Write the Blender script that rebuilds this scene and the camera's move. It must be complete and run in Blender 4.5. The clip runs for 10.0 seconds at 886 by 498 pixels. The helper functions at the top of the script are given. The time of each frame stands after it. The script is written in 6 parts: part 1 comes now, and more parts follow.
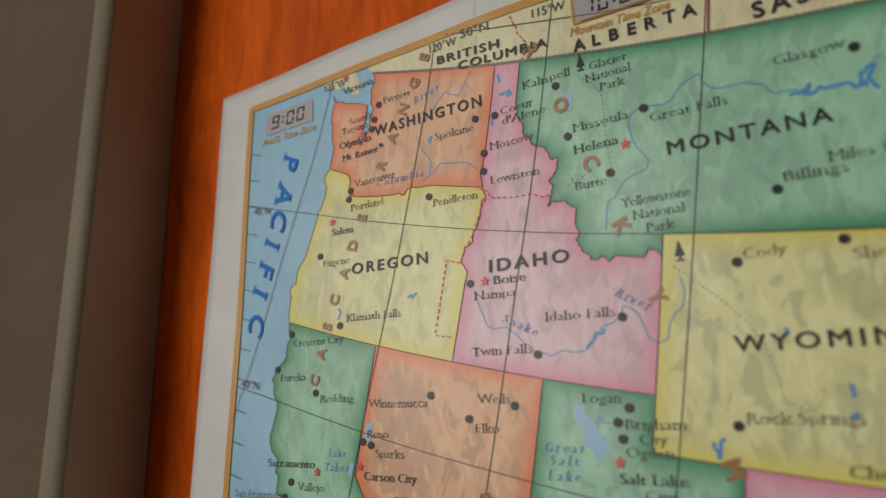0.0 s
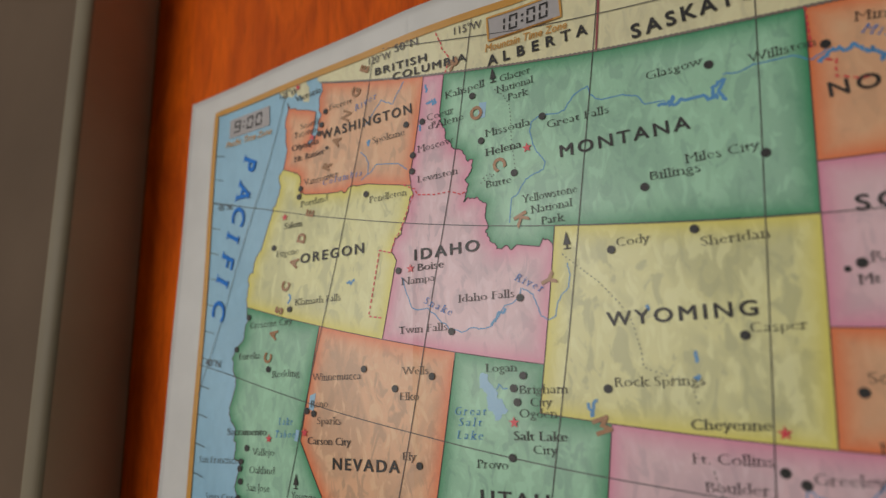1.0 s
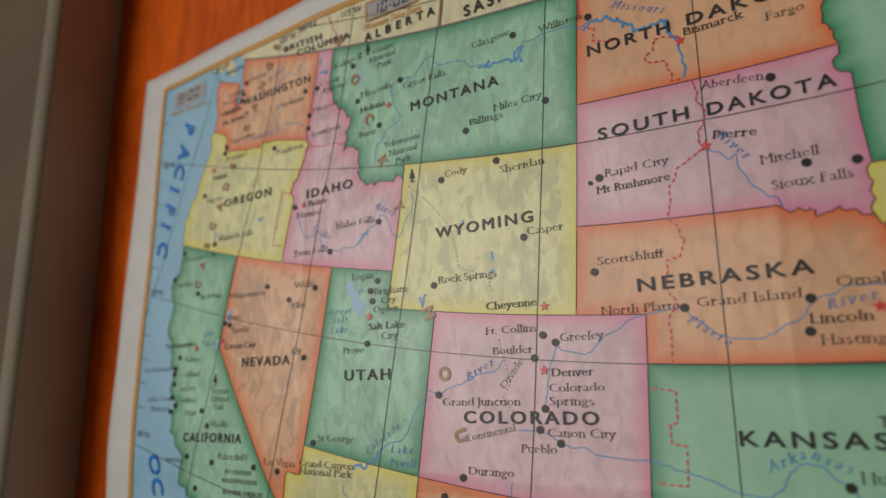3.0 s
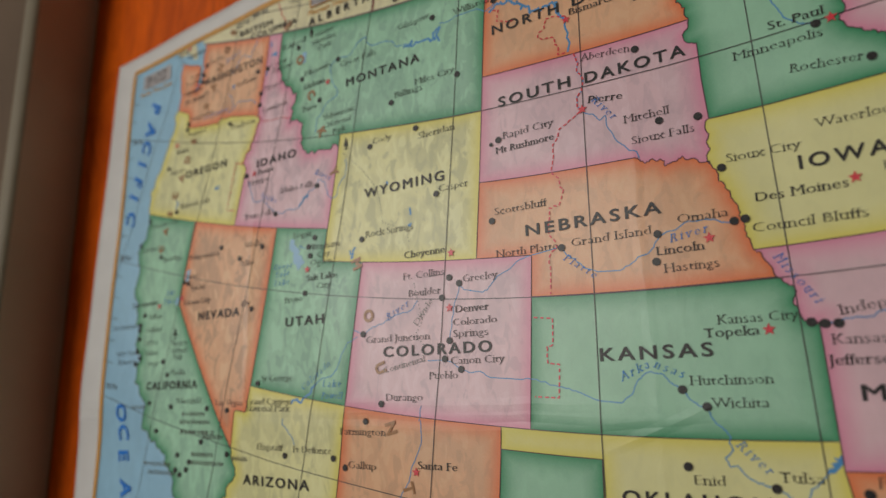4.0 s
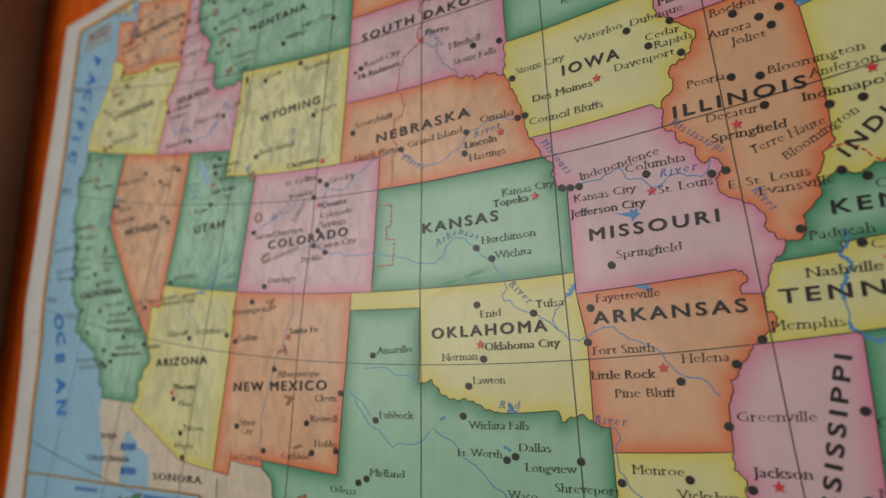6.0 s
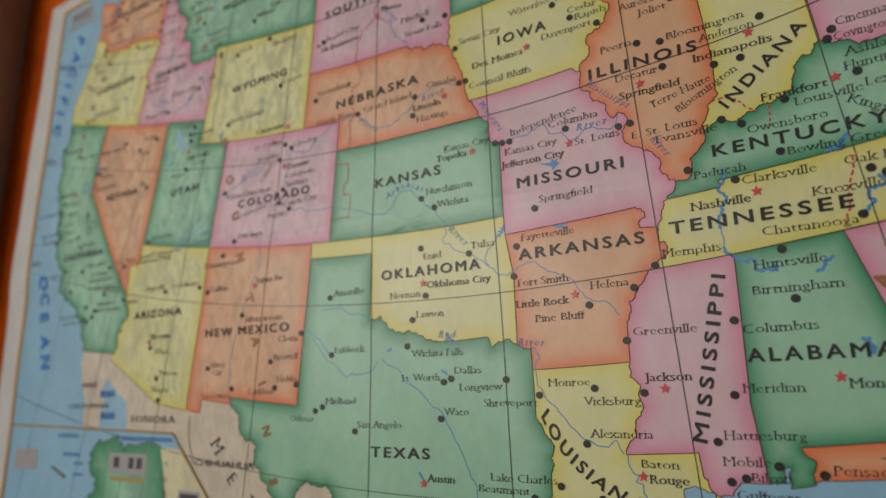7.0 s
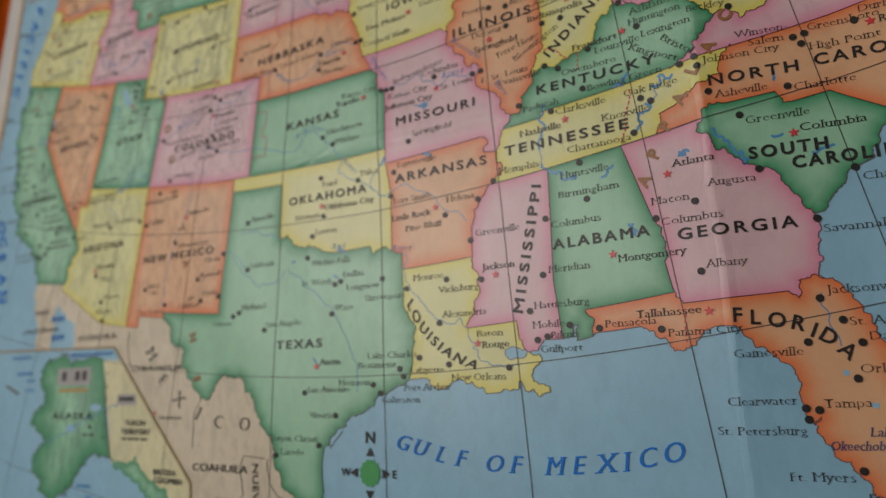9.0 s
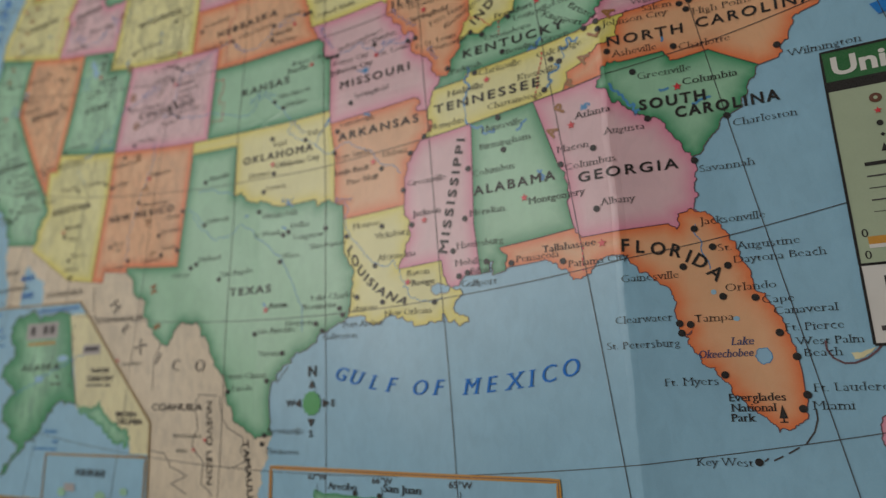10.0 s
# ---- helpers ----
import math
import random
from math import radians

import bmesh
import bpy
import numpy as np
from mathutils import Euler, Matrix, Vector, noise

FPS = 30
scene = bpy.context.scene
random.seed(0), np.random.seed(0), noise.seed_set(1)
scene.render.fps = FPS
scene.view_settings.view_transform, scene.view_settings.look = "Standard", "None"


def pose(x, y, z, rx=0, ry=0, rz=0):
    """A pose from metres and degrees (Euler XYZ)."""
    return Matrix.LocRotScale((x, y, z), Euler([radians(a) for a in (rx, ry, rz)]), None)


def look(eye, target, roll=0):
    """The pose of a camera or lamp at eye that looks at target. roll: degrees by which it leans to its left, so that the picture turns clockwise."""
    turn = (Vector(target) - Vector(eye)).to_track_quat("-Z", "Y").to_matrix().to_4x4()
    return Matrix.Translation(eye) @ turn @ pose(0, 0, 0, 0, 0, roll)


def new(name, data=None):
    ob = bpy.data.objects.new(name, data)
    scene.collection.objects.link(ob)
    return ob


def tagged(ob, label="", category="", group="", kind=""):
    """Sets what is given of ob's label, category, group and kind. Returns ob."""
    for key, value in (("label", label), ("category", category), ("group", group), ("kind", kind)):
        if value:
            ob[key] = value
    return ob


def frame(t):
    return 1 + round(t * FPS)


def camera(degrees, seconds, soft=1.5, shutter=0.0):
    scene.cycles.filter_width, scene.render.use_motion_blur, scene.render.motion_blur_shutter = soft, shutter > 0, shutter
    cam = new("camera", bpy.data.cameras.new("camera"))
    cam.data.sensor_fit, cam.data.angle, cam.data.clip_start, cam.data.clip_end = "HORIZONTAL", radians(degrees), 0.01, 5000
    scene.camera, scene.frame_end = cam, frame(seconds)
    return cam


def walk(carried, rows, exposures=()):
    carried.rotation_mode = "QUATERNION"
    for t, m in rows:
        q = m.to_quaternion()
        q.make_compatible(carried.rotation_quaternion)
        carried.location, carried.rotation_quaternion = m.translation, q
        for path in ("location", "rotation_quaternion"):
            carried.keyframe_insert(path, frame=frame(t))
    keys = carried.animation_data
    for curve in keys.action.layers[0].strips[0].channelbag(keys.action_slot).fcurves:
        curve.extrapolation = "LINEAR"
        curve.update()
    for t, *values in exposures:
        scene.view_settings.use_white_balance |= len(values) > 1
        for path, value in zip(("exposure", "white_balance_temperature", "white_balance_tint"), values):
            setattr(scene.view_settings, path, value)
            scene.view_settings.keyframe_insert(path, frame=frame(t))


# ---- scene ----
import functools

# ---- the camera and its way along the map ----
cam = camera(75.64, 10.0, 1.4)
cam.data.dof.use_dof = True
cam.data.dof.focus_distance = 0.275
cam.data.dof.aperture_fstop = 4.3
ROWS = [
    (0.0, -0.1847, -0.2291, 1.6169, 102.03, 1.38, 29.21),
    (0.5, -0.1604, -0.2345, 1.6135, 101.77, 1.51, 29.32),
    (1.0, -0.1378, -0.2405, 1.6068, 101.57, 1.55, 29.48),
    (1.5, -0.1155, -0.2449, 1.5965, 101.57, 1.53, 29.80),
    (2.0, -0.0945, -0.2497, 1.5858, 101.46, 1.53, 30.07),
    (2.5, -0.0706, -0.2520, 1.5702, 101.57, 1.47, 30.34),
    (4.0, 0.0064, -0.2624, 1.5218, 101.69, 1.56, 30.13),
    (4.5, 0.0296, -0.2628, 1.5012, 101.76, 1.54, 29.97),
    (5.0, 0.0530, -0.2644, 1.4835, 101.83, 1.53, 29.67),
    (5.5, 0.0756, -0.2670, 1.4656, 101.92, 1.51, 29.24),
    (7.0, 0.1296, -0.2862, 1.4098, 102.15, 1.46, 27.70),
    (7.5, 0.1486, -0.2923, 1.3918, 102.13, 1.48, 27.18),
    (8.0, 0.1695, -0.2973, 1.3787, 102.06, 1.49, 26.72),
    (8.5, 0.1877, -0.3041, 1.3622, 102.22, 1.48, 26.11),
    (9.0, 0.2061, -0.3111, 1.3453, 102.25, 1.47, 25.53),
    (9.5, 0.2268, -0.3158, 1.3266, 102.27, 1.50, 24.99),
    (10.0, 0.2481, -0.3208, 1.3045, 102.24, 1.57, 24.34),
]
walk(cam, [(t, pose(x, y, z, rx, ry, rz)) for t, x, y, z, rx, ry, rz in ROWS])

# ---- light: a dull day through one window behind and beside the camera ----
world = bpy.data.worlds.new("sky")
scene.world = world
world.use_nodes = True
wn = world.node_tree
sky = wn.nodes.new("ShaderNodeTexSky")
sky.sky_type = "NISHITA"
sky.sun_disc = False
sky.sun_elevation = radians(35)
sky.sun_rotation = radians(200)
wn.links.new(sky.outputs[0], wn.nodes["Background"].inputs[0])
wn.nodes["Background"].inputs[1].default_value = 0.08

scene.view_settings.exposure = -0.59


def area_lamp(name, place, target, w, h, watts, colour):
    data = bpy.data.lights.new(name, "AREA")
    data.shape, data.size, data.size_y, data.energy, data.color = "RECTANGLE", w, h, watts, colour
    ob = new(name, data)
    ob.matrix_world = look(place, target)
    return ob


area_lamp("window_daylight", (-1.60, -2.97, 2.05), (-1.0, 0, 1.75), 1.95, 1.40, 62.5, (1.0, 0.955, 0.895))

# ---- materials ----
def nodes_of(name):
    m = bpy.data.materials.new(name)
    m.use_nodes = True
    nt = m.node_tree
    return m, nt, nt.nodes["Principled BSDF"]


def add(nt, kind, **inputs):
    n = nt.nodes.new(kind)
    for k, v in inputs.items():
        n.inputs[k.replace("_", " ")].default_value = v
    return n


def mixed(nt, a, b, fac, mode="MIX"):
    n = nt.nodes.new("ShaderNodeMix")
    n.data_type, n.blend_type = "RGBA", mode
    for sock, val in ((n.inputs[6], a), (n.inputs[7], b), (n.inputs[0], fac)):
        if isinstance(val, bpy.types.NodeSocket):
            nt.links.new(val, sock)
        elif isinstance(val, tuple):
            sock.default_value = (*val, 1)
        else:
            sock.default_value = val
    return n.outputs[2]


def ramp(nt, src, lo, hi):
    n = nt.nodes.new("ShaderNodeMapRange")
    n.inputs[1].default_value, n.inputs[2].default_value = lo, hi
    nt.links.new(src, n.inputs[0])
    return n.outputs[0]


def noise_at(nt, scale, detail=3.0, stretch=(1, 1, 1), rough=0.55, warp=0.0, slant=0.0):
    tc = nt.nodes.new("ShaderNodeTexCoord")
    mp = nt.nodes.new("ShaderNodeMapping")
    mp.inputs["Scale"].default_value = stretch
    mp.inputs["Rotation"].default_value = (0, slant, 0)
    tx = add(nt, "ShaderNodeTexNoise", Scale=scale, Detail=detail, Roughness=rough, Distortion=warp)
    nt.links.new(tc.outputs["Object"], mp.inputs[0])
    nt.links.new(mp.outputs[0], tx.inputs["Vector"])
    return tx.outputs["Fac"]


def bumped(nt, shader, src, strength, distance):
    b = add(nt, "ShaderNodeBump", Strength=strength, Distance=distance)
    nt.links.new(src, b.inputs["Height"])
    nt.links.new(b.outputs[0], shader.inputs["Normal"])


def srgb(r, g, b):
    return tuple(((c / 255 + 0.055) / 1.055) ** 2.4 if c > 10 else c / 255 / 12.92 for c in (r, g, b))


def paper_skin():
    """The paper's own relief: pressed fold creases, upright wrinkles and fine grain."""
    nt = bpy.data.node_groups.new("paper_skin", "ShaderNodeTree")
    nt.interface.new_socket("Normal", in_out="OUTPUT", socket_type="NodeSocketVector")
    out = nt.nodes.new("NodeGroupOutput")

    def maths(op, a, b):
        n = nt.nodes.new("ShaderNodeMath")
        n.operation = op
        for sock, val in zip(n.inputs, (a, b)):
            if isinstance(val, bpy.types.NodeSocket):
                nt.links.new(val, sock)
            else:
                sock.default_value = val
        return n.outputs[0]

    tc = nt.nodes.new("ShaderNodeTexCoord")
    xyz = nt.nodes.new("ShaderNodeSeparateXYZ")
    nt.links.new(tc.outputs["Object"], xyz.inputs[0])
    sway = maths("MULTIPLY", maths("SUBTRACT", noise_at(nt, 18, 3.0), 0.5), 0.006)
    height = None
    for axis, place, tall in ((0, -0.288, -0.7), (0, -0.040, 0.25), (0, 0.213, 0.8), (2, 1.495, -0.4), (2, 1.5035, 0.25)):
        off = maths("ABSOLUTE", maths("ADD", maths("SUBTRACT", xyz.outputs[axis], place), sway), 0.0)
        line = maths("MULTIPLY", ramp(nt, off, 0.0035, 0.0), tall)
        height = line if height is None else maths("ADD", height, line)
    worn = maths("MULTIPLY", height, ramp(nt, noise_at(nt, 14, 2.0), 0.30, 0.62))
    # a crumple where two folds cross
    dx, dz = maths("ADD", xyz.outputs[0], 0.038), maths("SUBTRACT", xyz.outputs[2], 1.495)
    near = ramp(nt, maths("ADD", maths("ABSOLUTE", dx, 0.0), maths("ABSOLUTE", dz, 0.0)), 0.040, 0.004)
    for angle, tall in ((24, 0.55), (-38, 0.3), (6, -0.5)):
        off = maths("SUBTRACT", maths("MULTIPLY", dx, math.sin(radians(angle))), maths("MULTIPLY", dz, math.cos(radians(angle))))
        off = maths("ABSOLUTE", maths("ADD", off, maths("MULTIPLY", sway, 0.5)), 0.0)
        worn = maths("ADD", worn, maths("MULTIPLY", maths("MULTIPLY", ramp(nt, off, 0.0030, 0.0), near), tall))
    creased = add(nt, "ShaderNodeBump", Strength=0.85, Distance=0.0006)
    nt.links.new(worn, creased.inputs["Height"])
    wrinkled = add(nt, "ShaderNodeBump", Strength=0.24, Distance=0.0012)
    nt.links.new(noise_at(nt, 22, 4.0, (2.2, 1, 0.6), 0.6), wrinkled.inputs["Height"])
    nt.links.new(creased.outputs[0], wrinkled.inputs["Normal"])
    grain = add(nt, "ShaderNodeBump", Strength=0.12, Distance=0.0004)
    nt.links.new(noise_at(nt, 900, 3.0), grain.inputs["Height"])
    nt.links.new(wrinkled.outputs[0], grain.inputs["Normal"])
    nt.links.new(grain.outputs[0], out.inputs[0])
    return nt


PAPER_SKIN = paper_skin()


def ink(name, colour, rim=None, relief=0.0, rough=0.39, gloss=0.72):
    """Printed paper: the ink's colour, a deeper rim along a border, printed hill shading, paper grain."""
    m, nt, sh = nodes_of(name)
    col = mixed(nt, colour, tuple(c * 0.93 for c in colour), ramp(nt, noise_at(nt, 35), 0.35, 0.65))
    if relief:
        # printed hill shading: flat grey patches with soft edges, narrow slanted ridges and pale wisps
        patches = noise_at(nt, 17, 3.5, (1.3, 1, 0.85), 0.55, 0.8)
        ridges = noise_at(nt, 105, 2.5, (1.5, 1, 0.75), 0.55, 0.7, 0.5)
        dark = (colour[0] * 0.68, colour[1] * 0.70, colour[2] * 0.74)
        pale = tuple(min(0.9, c * 1.14 + 0.04) for c in colour)
        for src, lo, hi, other, k in ((patches, 0.49, 0.56, dark, 0.8), (ridges, 0.54, 0.61, dark, 1.1), (ridges, 0.45, 0.38, pale, 0.8)):
            shade = nt.nodes.new("ShaderNodeMath")
            shade.operation = "MULTIPLY"
            shade.inputs[1].default_value = min(1.0, relief * k)
            nt.links.new(ramp(nt, src, lo, hi), shade.inputs[0])
            col = mixed(nt, col, other, shade.outputs[0])
    if rim:
        at = nt.nodes.new("ShaderNodeAttribute")
        at.attribute_name = "rim"
        col = mixed(nt, col, rim, at.outputs["Fac"])
    speck = ramp(nt, noise_at(nt, 1500, 2.0), 0.3, 0.7)
    col = mixed(nt, col, (0.9, 0.9, 0.9), mixed(nt, (0, 0, 0), (0.04, 0.04, 0.04), speck))
    nt.links.new(col, sh.inputs["Base Color"])
    sh.inputs["Roughness"].default_value = rough
    sh.inputs["Specular IOR Level"].default_value = gloss
    skin = nt.nodes.new("ShaderNodeGroup")
    skin.node_tree = PAPER_SKIN
    nt.links.new(skin.outputs[0], sh.inputs["Normal"])
    return m


PAPER = ink("white_paper", (0.71, 0.71, 0.70))
SEA = ink("sea_blue_print", srgb(148, 199, 228), relief=0.12)
CREAM = ink("cream_print", srgb(232, 226, 182), relief=0.35)
SAND = ink("sand_print", srgb(226, 212, 188), relief=0.3)
GOLD = ink("gold_print", srgb(208, 150, 50))
BLACK = ink("black_print", (0.012, 0.011, 0.012), gloss=0.42)
GREY = ink("grey_line_print", srgb(62, 58, 62), gloss=0.6)
FADED = ink("faded_name_print", srgb(92, 98, 90))
GREYBOX = ink("grey_print", srgb(176, 172, 174))
BLUE = ink("blue_print", srgb(6, 128, 218), gloss=0.5)
SEABLUE = ink("sea_name_blue_print", srgb(0, 122, 222), gloss=0.2)
RIVER = ink("river_blue_print", srgb(70, 148, 208))
LAKE = ink("lake_blue_print", srgb(152, 200, 232))
NAVY = ink("dark_blue_print", srgb(24, 62, 122))
RED = ink("red_print", srgb(226, 44, 62))
OCHRE = ink("ochre_print", srgb(188, 158, 88))
BROWN = ink("brown_print", srgb(165, 112, 58))
BORDER = ink("border_line_print", srgb(108, 74, 84))
FRONTIER = ink("grey_brown_print", srgb(122, 112, 104))
MAROON = ink("dark_red_print", srgb(150, 52, 62))
DARKGREEN = ink("dark_green_print", srgb(28, 110, 56))
LEAFGREEN = ink("leaf_green_print", srgb(36, 160, 76))
PALEGREEN = ink("pale_green_print", srgb(176, 194, 166))
DARKBROWN = ink("dark_brown_print", srgb(104, 58, 40))
WHITE = ink("white_print", (0.78, 0.78, 0.76))

TINTS = {
    "green": (srgb(158, 212, 180), srgb(22, 142, 92)),
    "yellow": (srgb(234, 232, 168), srgb(230, 220, 98)),
    "pink": (srgb(233, 197, 206), srgb(228, 142, 174)),
    "orange": (srgb(238, 184, 141), srgb(237, 120, 58)),
}


@functools.lru_cache(None)
def tint(name, relief):
    return ink(f"{name}_print_{int(relief * 100)}", *TINTS[name], relief=relief)


def wood_material():
    m, nt, sh = nodes_of("orange_stained_wood")
    grain = noise_at(nt, 9, 5.0, (3.2, 3, 1.0), 0.65, 0.8, 0.5)
    fine = noise_at(nt, 60, 3.0, (8, 8, 0.6), 0.6, 0.3, 0.25)
    col = mixed(nt, (0.80, 0.134, 0.004), (0.46, 0.062, 0.003), ramp(nt, grain, 0.36, 0.66))
    col = mixed(nt, col, (0.20, 0.028, 0.002), mixed(nt, (0, 0, 0), (0.45, 0.45, 0.45), ramp(nt, fine, 0.5, 0.75)))
    nt.links.new(col, sh.inputs["Base Color"])
    sh.inputs["Roughness"].default_value = 0.42
    sh.inputs["Specular IOR Level"].default_value = 0.12
    bumped(nt, sh, fine, 0.1, 0.0005)
    return m


def paint_material(name, colour, rough=0.5, metal=0.0, bump=0.1, gloss=0.4):
    m, nt, sh = nodes_of(name)
    col = mixed(nt, colour, tuple(c * 0.8 for c in colour), ramp(nt, noise_at(nt, 6, 4.0), 0.35, 0.7))
    nt.links.new(col, sh.inputs["Base Color"])
    sh.inputs["Roughness"].default_value = rough
    sh.inputs["Metallic"].default_value = metal
    sh.inputs["Specular IOR Level"].default_value = gloss
    bumped(nt, sh, noise_at(nt, 350, 3.0), bump, 0.0006)
    return m


WOOD = wood_material()
FRAME_PAINT = paint_material("brown_grey_frame_paint", srgb(104, 87, 72), 0.6, gloss=0.08)
# lighter than the front's paint, in place of light bounced onto the return
LIFTED_RETURN_PAINT = paint_material("return_paint_with_bounce_light", srgb(172, 152, 128), 0.6, gloss=0.12)
# paler paint stands in for the highlight along the rounded edge
EDGE_HIGHLIGHT_PAINT = paint_material("painted_edge_highlight", srgb(134, 124, 104), 0.5, gloss=0.2)
WALL_PAINT = paint_material("wall_paint", (0.74, 0.72, 0.68), 0.8)
CEIL_PAINT = paint_material("ceiling_paint", (0.7, 0.7, 0.68), 0.9)
FLOOR_MAT = paint_material("floor_vinyl", (0.22, 0.19, 0.16), 0.5)


# ---- mesh helpers ----
def part(name, bm, material, parent, label="", kind=""):
    me = bpy.data.meshes.new(name)
    bm.to_mesh(me)
    bm.free()
    me.materials.append(material)
    ob = new(name, me)
    ob.parent = parent
    return tagged(ob, label, "", "", kind)


def mesh_part(name, verts, faces, material, parent, label="", rim=None, smooth=False, kind=""):
    me = bpy.data.meshes.new(name)
    me.from_pydata(verts, [], faces)
    me.materials.append(material)
    if rim is not None:
        a = me.attributes.new("rim", "FLOAT", "POINT")
        a.data.foreach_set("value", rim)
    if smooth:
        me.polygons.foreach_set("use_smooth", [True] * len(me.polygons))
    ob = new(name, me)
    ob.parent = parent
    return tagged(ob, label, "", "", kind)


def box(bm, x0, x1, y0, y1, z0, z1, bevel=0.0, segments=3):
    r = bmesh.ops.create_cube(bm, size=1.0, matrix=Matrix.Translation(((x0 + x1) / 2, (y0 + y1) / 2, (z0 + z1) / 2)) @ Matrix.Diagonal((x1 - x0, y1 - y0, z1 - z0, 1)))
    if bevel:
        edges = list({e for v in r["verts"] for e in v.link_edges})
        bmesh.ops.bevel(bm, geom=edges, offset=bevel, segments=segments, profile=0.5, affect="EDGES")


def box_thing(name, x0, x1, y0, y1, z0, z1, material, label, category, bevel=0.0, kind="structure"):
    bm = bmesh.new()
    box(bm, x0, x1, y0, y1, z0, z1, bevel)
    return tagged(part(name, bm, material, None), label, category, "", kind)


# ---- the room ----
box_thing("floor", -3, 3, -3.1, 0.3, -0.05, 0, FLOOR_MAT, "dull brown vinyl floor of the room", "floor")
box_thing("ceiling", -3, 3, -3.1, 0.3, 2.9, 2.95, CEIL_PAINT, "plain white painted ceiling", "ceiling")
box_thing("wall_west", -3.1, -3, -3.1, 0.3, 0, 2.9, WALL_PAINT, "plain light grey painted wall", "wall")
box_thing("wall_east", 3, 3.1, -3.1, 0.3, 0, 2.9, WALL_PAINT, "plain light grey painted wall", "wall")
# back wall with one window opening
south = tagged(new("wall_south"), "plain light grey painted wall with a window opening", "wall", "", "structure")
for x0, x1, z0, z1 in ((-3, -2.61, 0, 2.9), (-0.59, 3, 0, 2.9), (-2.61, -0.59, 0, 1.3), (-2.61, -0.59, 2.8, 2.9)):
    bm = bmesh.new()
    box(bm, x0, x1, -3.1, -3.0, z0, z1)
    part("wall_panel", bm, WALL_PAINT, south)
# north wall, on both sides of the door and over it
north = tagged(new("wall_north"), "plain light grey painted wall round the door", "wall", "", "structure")
for x0, x1, z0, z1 in ((-3, -0.95, 0, 2.9), (0.62, 3, 0, 2.9), (-0.95, 0.62, 2.13, 2.9)):
    bm = bmesh.new()
    box(bm, x0, x1, -0.035, 0.10, z0, z1)
    part("wall_panel", bm, WALL_PAINT, north)


def extruded(name, profile, material, parent, label, top=2.02):
    """An upright moulding with the given (x, y) outline."""
    bm = bmesh.new()
    rows = [[bm.verts.new((x, y, z)) for x, y in profile] for z in (0.0, top)]
    n = len(profile)
    for k in range(n):
        bm.faces.new((rows[0][k], rows[0][(k + 1) % n], rows[1][(k + 1) % n], rows[1][k]))
    bm.faces.new(rows[0])
    bm.faces.new(rows[1][::-1])
    bmesh.ops.recalc_face_normals(bm, faces=bm.faces[:])
    return part(name, bm, material, parent, label)


def door_frame():
    """A painted frame 45 mm proud of the leaf: dark front, pale edge strip with a painted-in highlight, brown return
    towards the door lightened for bounced light.
    """
    fr = tagged(new("door_frame"), "brown-grey painted door frame with a highlight painted on its edge", "door frame", "", "structure")
    for side, edge, outer in ((1, -0.5095, -0.95), (-1, 0.487, 0.62)):
        back, front = edge - side * 0.0115, edge - side * 0.0105
        bm = bmesh.new()
        x0, x1 = sorted((outer, back))
        box(bm, x0, x1, -0.0560, 0.08, 0, 2.13, 0.001, 2)
        part("frame_member", bm, FRAME_PAINT, fr)
        # the return slopes back towards the leaf and stops short of it, which leaves a dark groove
        profile = [(edge, -0.0515), (front, 0.0010), (back - side * 0.010, 0.0010), (back, -0.0515)]
        extruded("frame_return", profile, LIFTED_RETURN_PAINT, fr, "brown return, its paint lightened for bounced light")
        # rounded strip over the front corner, its highlight put into the paint
        profile = [(edge - side * 0.0115 * (1 - math.cos(k * math.pi / 16)), -0.0515 - 0.0060 * math.sin(k * math.pi / 16)) for k in range(9)]
        profile += [(back, -0.0515)]
        extruded("edge_strip", profile, EDGE_HIGHLIGHT_PAINT, fr, "pale rounded edge with a painted-in highlight")
    bm = bmesh.new()
    box(bm, -0.533, 0.4985, -0.0560, 0.08, 2.02, 2.13, 0.01, 4)
    part("frame_member", bm, FRAME_PAINT, fr)
    return fr


door_frame()
leaf = tagged(new("door_1"), "orange-red stained wooden door leaf", "door", "", "structure")
bm = bmesh.new()
box(bm, -0.5300, 0.4955, 0.0022, 0.042, 0.008, 2.016, 0.0015, 2)
part("door_leaf", bm, WOOD, leaf)

# ---- the map: a folded paper sheet taped to the door ----
# Map places are (u, v) in metres from the sheet's middle; lon is west, lat north, on a conic projection.
MAP_Z = 1.5
CONE, RADIUS, MID_LON, MID_LAT = 0.58098, 1.56063, 96.0, 37.5
LEFT, RIGHT, LOW, HIGH = -0.4755, 0.4650, -0.3150, 0.3000
F_LEFT, F_RIGHT, F_LOW, F_HIGH = -0.4460, 0.4400, -0.2900, 0.2830
FOLDS_U, FOLDS_V = (-0.288, -0.040, 0.213), (-0.005,)


def uv(lon, lat):
    d = lat - MID_LAT
    r = RADIUS - (0.0201618 * d - 2.81735e-5 * d * d - 3.44e-7 * d**3)
    a = CONE * radians(MID_LON - lon)
    return r * math.sin(a), RADIUS - r * math.cos(a)


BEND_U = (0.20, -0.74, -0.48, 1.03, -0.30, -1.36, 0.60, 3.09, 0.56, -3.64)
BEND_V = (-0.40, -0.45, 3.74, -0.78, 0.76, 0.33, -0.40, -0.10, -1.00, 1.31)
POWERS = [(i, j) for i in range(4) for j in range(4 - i)]


